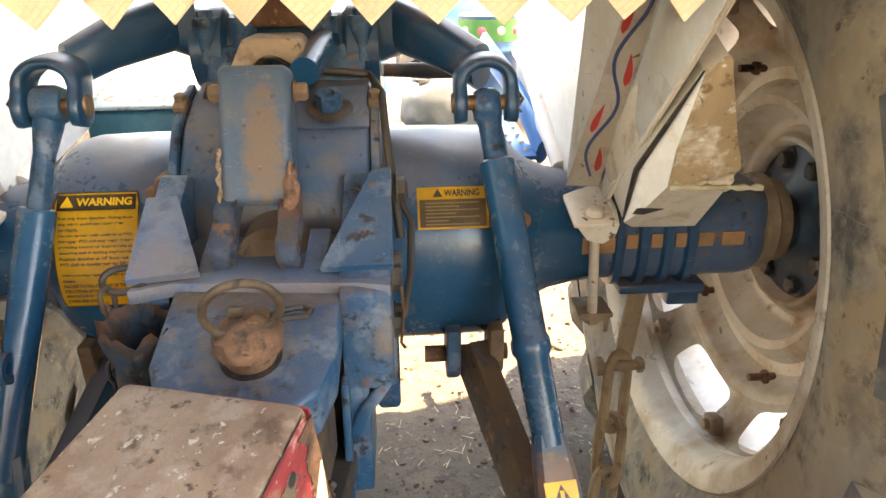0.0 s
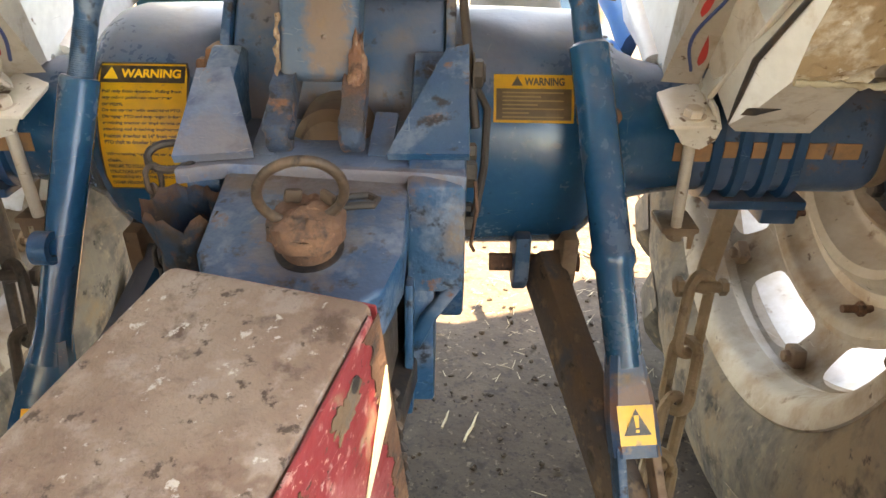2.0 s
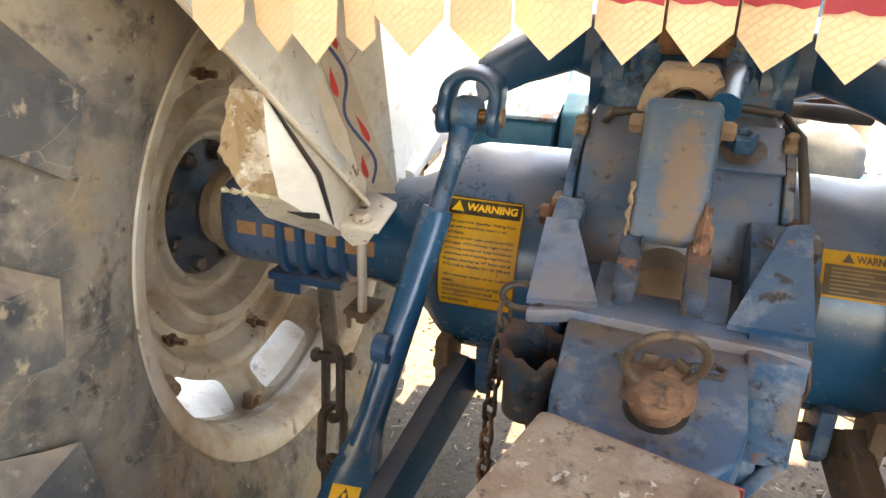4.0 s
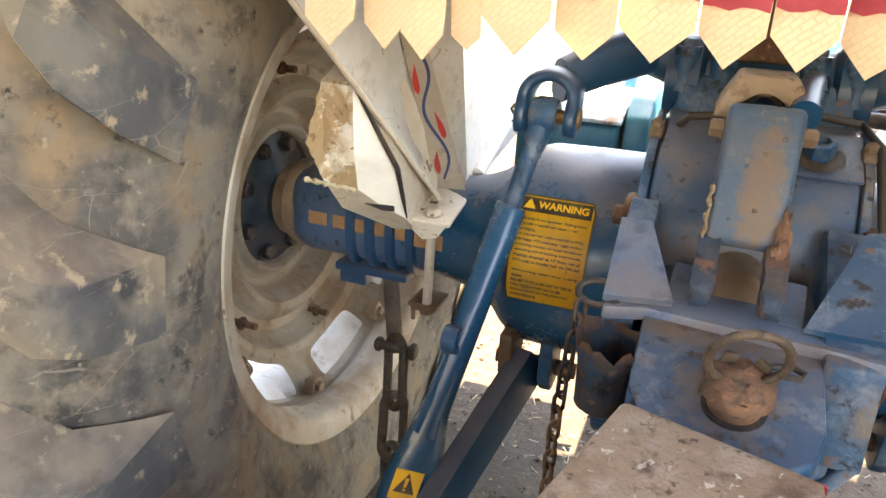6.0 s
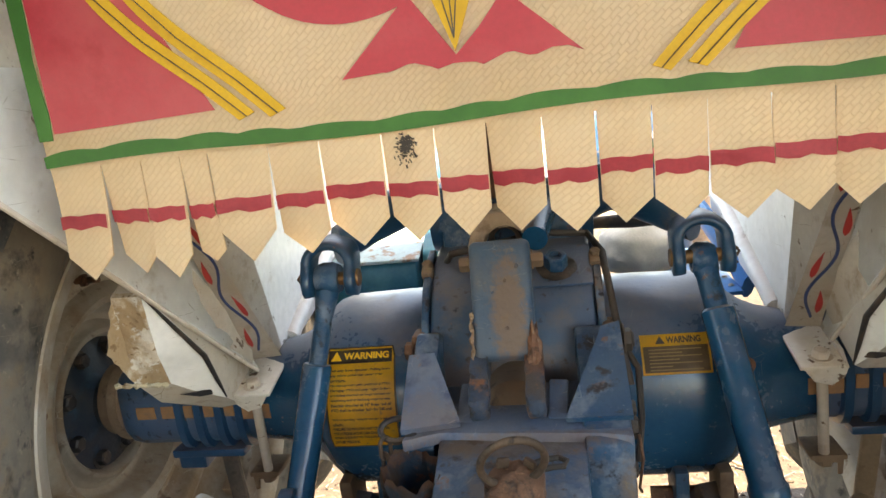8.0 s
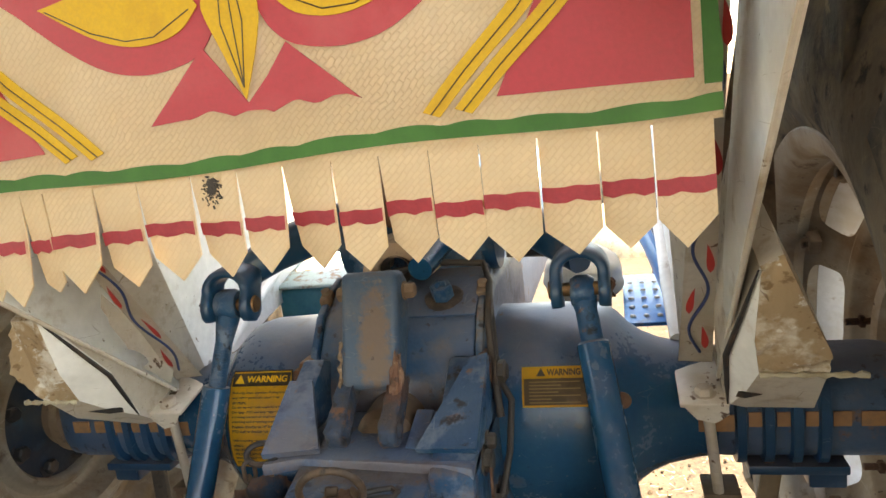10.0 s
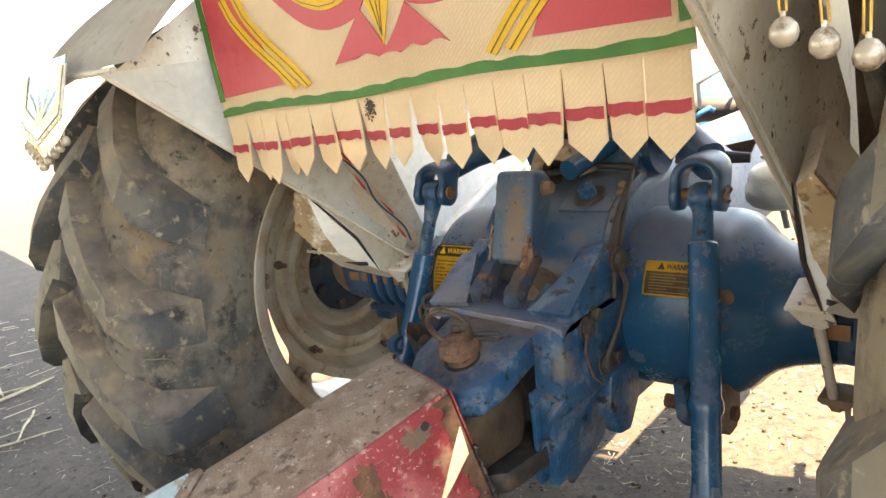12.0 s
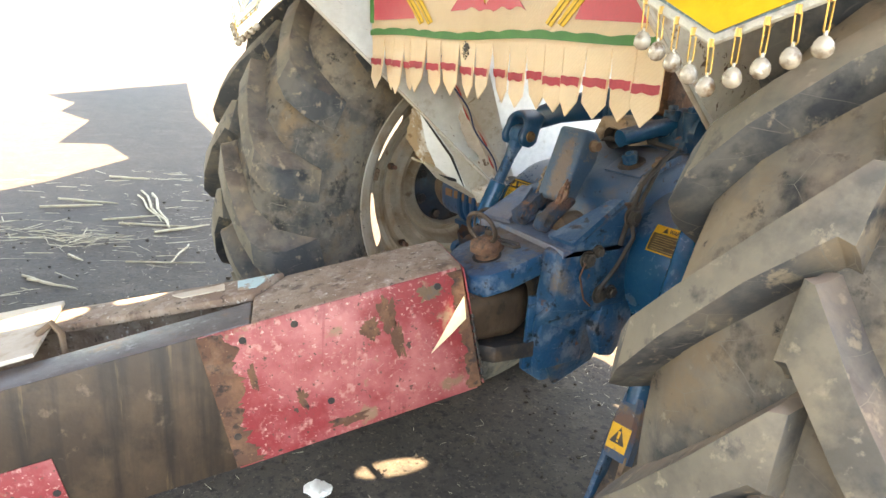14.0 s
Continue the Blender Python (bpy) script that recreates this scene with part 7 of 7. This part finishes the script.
tagged(bd, "pale cloth bundle by the levers")
part("lever_bracket", sheet([(0.175, 0.34, 0.858), (0.235, 0.34, 0.868), (0.215, 0.34, 0.826)], 0.006), rusty, tractor)
# seat out of view, added to keep skylight off the housing
seat = part("shade_seat", prism([(0.0, 1.16), (0.36, 1.12), (0.40, 1.16), (0.36, 1.20), (0.06, 1.22), (0.0, 1.36), (-0.03, 1.36)], "x", -0.22, 0.22, 0.02), seat_cloth, tractor, "unseen driver seat added to block light from above")
part("seat_bracket", box((0.10, 0.16, 0.20), (0.0, 0.20, 1.03), bevel=0.01), rusty, tractor)

# ---------------------------------------------------------------- litter on the ground
b = bmesh.new()
rng = random.Random(21)
for k in range(3400):
    if k < 1500:
        x, y = rng.uniform(-0.9, 1.1), 0.35 + 1.5 * rng.random()
    elif k < 2600:
        x, y = rng.uniform(-3.2, 1.2), rng.uniform(-1.4, 3.0)
    else:
        x, y = rng.gauss(-2.6, 0.9), rng.gauss(-0.1, 0.6)
    ln, a = rng.uniform(0.006, 0.030) * (2.2 if rng.random() < 0.08 else 1), rng.uniform(0, 360)
    wd = rng.uniform(0.0004, 0.0013)
    m = pose(x, y, 0.006 + rng.uniform(0, 0.004), rng.uniform(-6, 6), rng.uniform(-5, 5), a)
    vs = [b.verts.new(m @ Vector(p)) for p in ((-ln / 2, -wd, 0), (ln / 2, -wd * 0.6, 0.001), (ln / 2, wd * 0.6, 0.001), (-ln / 2, wd, 0), (-ln / 2, 0, wd), (ln / 2, 0, wd))]
    for q in ((0, 1, 5, 4), (4, 5, 2, 3), (0, 4, 3), (1, 2, 5)):
        b.faces.new([vs[i] for i in q])
# longer bits of straw, swept into a loose drift beside the wheel
for k in range(190):
    if k < 80:
        u = rng.random()
        x, y = -3.15 + 0.42 * u + rng.gauss(0, 0.10), -1.15 + 0.55 * u + rng.gauss(0, 0.07)
    else:
        x, y = rng.uniform(-4.6, -2.0), rng.uniform(-1.1, 0.35)
    ln, wd = rng.uniform(0.04, 0.17), rng.uniform(0.0012, 0.0035)
    m = pose(x, y, 0.008 + rng.uniform(0, 0.012), rng.uniform(-6, 6), rng.uniform(-3, 3), rng.gauss(62, 30))
    vs = [b.verts.new(m @ Vector(p)) for p in ((-ln / 2, -wd, 0), (ln / 2, -wd * 0.6, 0.001), (ln / 2, wd * 0.6, 0.001), (-ln / 2, wd, 0), (-ln / 2, 0, wd), (ln / 2, 0, wd))]
    for q in ((0, 1, 5, 4), (4, 5, 2, 3), (0, 4, 3), (1, 2, 5)):
        b.faces.new([vs[i] for i in q])
tagged(part("straw_litter", b, straw), "scattered dry straw and stalks on the earth", "straw", kind="stuff")
ball = bmesh.new()
bmesh.ops.create_icosphere(ball, subdivisions=1, radius=1)
ball.verts.index_update()
ball_v, ball_f = [v.co.copy() for v in ball.verts], [[v.index for v in f.verts] for f in ball.faces]
ball.free()


def build_pebbles():
    verts, faces = [], []
    for k in range(4200):
        if k < 3200:
            x, y, r = rng.uniform(-1.0, 1.1), rng.uniform(-1.0, 1.7), 0.0018 + 0.006 * rng.random() ** 3
        else:
            x, y, r = rng.uniform(-3.5, 1.6), rng.uniform(-1.6, 3.0), 0.003 + 0.010 * rng.random() ** 3
        base = len(verts)
        sq = rng.uniform(0.5, 1.0)
        for q in ball_v:
            verts.append((x + r * (q.x + rng.uniform(-0.3, 0.3)), y + r * (q.y + rng.uniform(-0.3, 0.3)), 0.004 + r * (q.z * sq + rng.uniform(-0.2, 0.2))))
        faces += [[base + i for i in f] for f in ball_f]
    me = bpy.data.meshes.new("pebbles")
    me.from_pydata(verts, [], faces)
    me.materials.append(earth)
    tagged(new("pebbles", me), "small clods and pebbles on the earth", "pebbles", kind="stuff")


build_pebbles()


def build_stick(at, yaw, ln, r, material, label):
    pts = [Matrix.Rotation(radians(yaw), 3, "Z") @ Vector((ln * (u - 0.5), 0.014 * ln * math.sin(u * 9), 0)) + Vector((at[0], at[1], r + 0.004)) for u in np.linspace(0, 1, 7)]
    tagged(part("stick", tube(pts, [r, r * 0.9, r * 1.1, r, r * 0.8, r * 0.7, r * 0.4], 8), material), label, "stick", "sticks on the ground")


build_stick((0.175, 0.205), 70, 0.085, 0.0028, straw, "short pale split stick on the ground")
build_stick((0.125, 0.225), 75, 0.05, 0.0024, straw, "short pale split stick on the ground")
for at, yaw, ln, r in (((-3.34, -0.28), -3, 1.00, 0.007), ((-3.30, -0.255), -6, 0.85, 0.008), ((-3.36, -0.305), -1, 0.72, 0.006)):
    build_stick(at, yaw, ln, r, straw, "long pale split stalk lying in shade on the earth")
for at, yaw, ln, r in (((-2.93, -0.35), 55, 0.42, 0.006), ((-2.80, -0.24), 96, 0.30, 0.007), ((-2.36, -0.36), -30, 0.30, 0.005), ((-2.25, -0.45), 62, 0.36, 0.004), ((-3.66, -0.60), 48, 0.40, 0.007), ((-3.56, -0.70), 75, 0.34, 0.008), ((-2.49, -0.80), 20, 0.13, 0.006), ((-2.15, -0.93), 38, 0.26, 0.006), ((-2.22, -0.97), 30, 0.22, 0.006), ((-4.30, -0.25), 50, 0.30, 0.008), ((-3.15, -0.45), 85, 0.28, 0.006)):
    build_stick(at, yaw, ln, r, straw, "thin dry stalk lying on the earth in shade")
build_stick((0.55, 0.86), 130, 0.14, 0.008, wood, "dark twig on the ground")
b = bmesh.new()
bmesh.ops.create_icosphere(b, subdivisions=3, radius=0.028)
for v in b.verts:
    v.co = Vector((v.co.x * 1.3, v.co.y, abs(v.co.z) * 0.5)) * (1 + 0.5 * noise.noise(v.co * 60))
    v.co += Vector((-0.314, -0.518, 0.004))
tagged(part("paper_scrap", b, white_paint), "crumpled white paper scrap on the ground", "paper")


# ---------------------------------------------------------------- farther off, ahead of the tractor
def build_trunk(at, r, h):
    rows = []
    for k in range(15):
        z = h * k / 14
        rr = r * (1.25 - 0.35 * k / 14) * (1.25 if k == 0 else 1)
        rows.append([(at[0] + rr * math.cos(a) * (1 + 0.12 * noise.noise(Vector((math.cos(a) * 2, math.sin(a) * 2, z * 3)))) + 0.03 * math.sin(z * 2), at[1] + rr * math.sin(a), z) for a in np.linspace(0, 2 * math.pi, 24, endpoint=False)])
    tagged(part("tree_trunk", rings(rows), wood), "bare weathered tree trunk ahead of the tractor", "tree trunk")


build_trunk((0.83, 3.05), 0.085, 1.15)


def build_drum():
    drum = thing("painted_drum", "blue drum with a green flowered band", "drum", at=(0.60, 2.62, 0))
    prof = [(0.0, 0.13), (0.01, 0.145), (0.30, 0.145), (0.31, 0.152), (0.33, 0.152), (0.34, 0.145), (0.62, 0.145), (0.63, 0.152), (0.65, 0.152), (0.66, 0.145), (0.80, 0.145), (0.81, 0.13)]
    part("body", lathe(prof, "z", n=32), deep_blue, drum)
    part("band", lathe([(0.685, 0.1455), (0.685, 0.147), (0.785, 0.147), (0.785, 0.1455)], "z", n=32, closed=True), green_cloth, drum, "green painted band")
    for k in range(10):
        a = 2 * math.pi * k / 10
        fl = lathe([(-0.0015, 0.022), (0.002, 0.016), (0.003, 0.004)], "z", n=9)
        bmesh.ops.transform(fl, matrix=Matrix.Translation((0.147 * math.cos(a), 0.147 * math.sin(a), 0.735)) @ Vector((math.cos(a), math.sin(a), 0)).to_track_quat("Z", "Y").to_matrix().to_4x4(), verts=fl.verts[:])
        part("painted_flower", fl, red_cloth if k % 2 else pearl, drum)


build_drum()


def build_far_trailer():
    far = thing("far_tractor", "blue tractor with a pale panel standing farther off", "tractor", at=(0.44, 5.2, 0))
    part("hood", prism([(-0.15, 0.50), (0.55, 0.50), (0.60, 0.74), (0.50, 0.80), (-0.15, 0.82)], "y", 0.0, 0.9, 0.04), bright_blue, far)
    part("panel", box((0.30, 0.03, 0.34), (0.02, 0.1, 1.02), bevel=0.01), white_paint, far, "pale upright panel")
    part("canopy_rail", rod((-0.2, 0.05, 1.22), (0.6, 0.05, 1.24), 0.025, 10), deep_blue, far)
    for x in (-0.14, 0.52):
        part("canopy_post", rod((x, 0.05, 0.8), (x, 0.05, 1.23), 0.02, 10), deep_blue, far)
    part("bumper", box((0.8, 0.08, 0.10), (0.2, -0.05, 0.46), bevel=0.02), deep_blue, far)
    for x in (-0.2, 0.62):
        wh = part("front_wheel", lathe([(-0.07, 0.10), (-0.09, 0.18), (-0.085, 0.26), (-0.05, 0.29), (0.05, 0.29), (0.085, 0.26), (0.09, 0.18), (0.07, 0.10)], "x", (x, 0.25, 0.292), 32), rubber, far, "dusty black front wheel")
        part("rim", lathe([(-0.075, 0.05), (-0.072, 0.15), (0.072, 0.15), (0.075, 0.05)], "x", (x, 0.25, 0.292), 24), sticker_yellow, wh, "yellow steel rim")


build_far_trailer()


def build_heap(at, r, h):
    verts_b = bmesh.new()
    rows = []
    for k in range(10):
        u = k / 9
        rows.append([(at[0] + r * math.cos(math.pi / 2 * u) * math.cos(a) * (1 + 0.25 * noise.noise(Vector((math.cos(a) * 2, math.sin(a) * 2, u * 3)))), at[1] + r * math.cos(math.pi / 2 * u) * math.sin(a), at[2] + h * math.sin(math.pi / 2 * u) * (1 + 0.1 * noise.noise(Vector((a, u * 4, 0))))) for a in np.linspace(0, 2 * math.pi, 30, endpoint=False)])
    verts_b.free()
    tagged(part("straw_heap", rings(rows), straw), "heap of dry straw on the ground", "straw heap")


build_heap((0.50, 4.4, 0.0), 0.45, 0.42)

# engine end of the tractor, seen past the mat
part("dashboard", prism([(1.40, 0.60), (1.85, 0.60), (1.85, 0.90), (1.72, 0.95), (1.55, 0.93), (1.45, 0.84)], "x", -0.34, 0.12, 0.03), bright_blue, tractor, "blue dashboard housing, paint chipped")
part("intake_hose", tube([(-0.36, 1.22, 0.80), (-0.20, 1.18, 0.83), (-0.06, 1.18, 0.82), (0.06, 1.24, 0.78)], [0.035, 0.038, 0.035, 0.038], 14), hose_rubber, tractor, "black intake hose")
for k, (x, z) in enumerate(((-0.26, 0.72), (-0.20, 0.84), (-0.12, 0.70), (-0.08, 0.86))):
    part("fuel_pipe", tube([(x, 1.15, z), (x + 0.02, 1.10, z + 0.08), (x + 0.10, 1.12, z + 0.12), (x + 0.12, 1.3, z + 0.05)], 0.008, 8), galv if k % 2 else bright_blue, tractor, "thin metal pipe")
part("filter_bowl", lathe([(0.0, 0.02), (0.01, 0.045), (0.10, 0.045), (0.11, 0.05), (0.15, 0.05), (0.16, 0.02)], "z", (-0.02, 1.14, 0.66), 20), dark_iron_and_shade, tractor)
part("steering_column", rod((0.0, 1.32, 1.05), (0.0, 1.00, 1.34), 0.022, 14), dark_iron_and_shade, tractor)
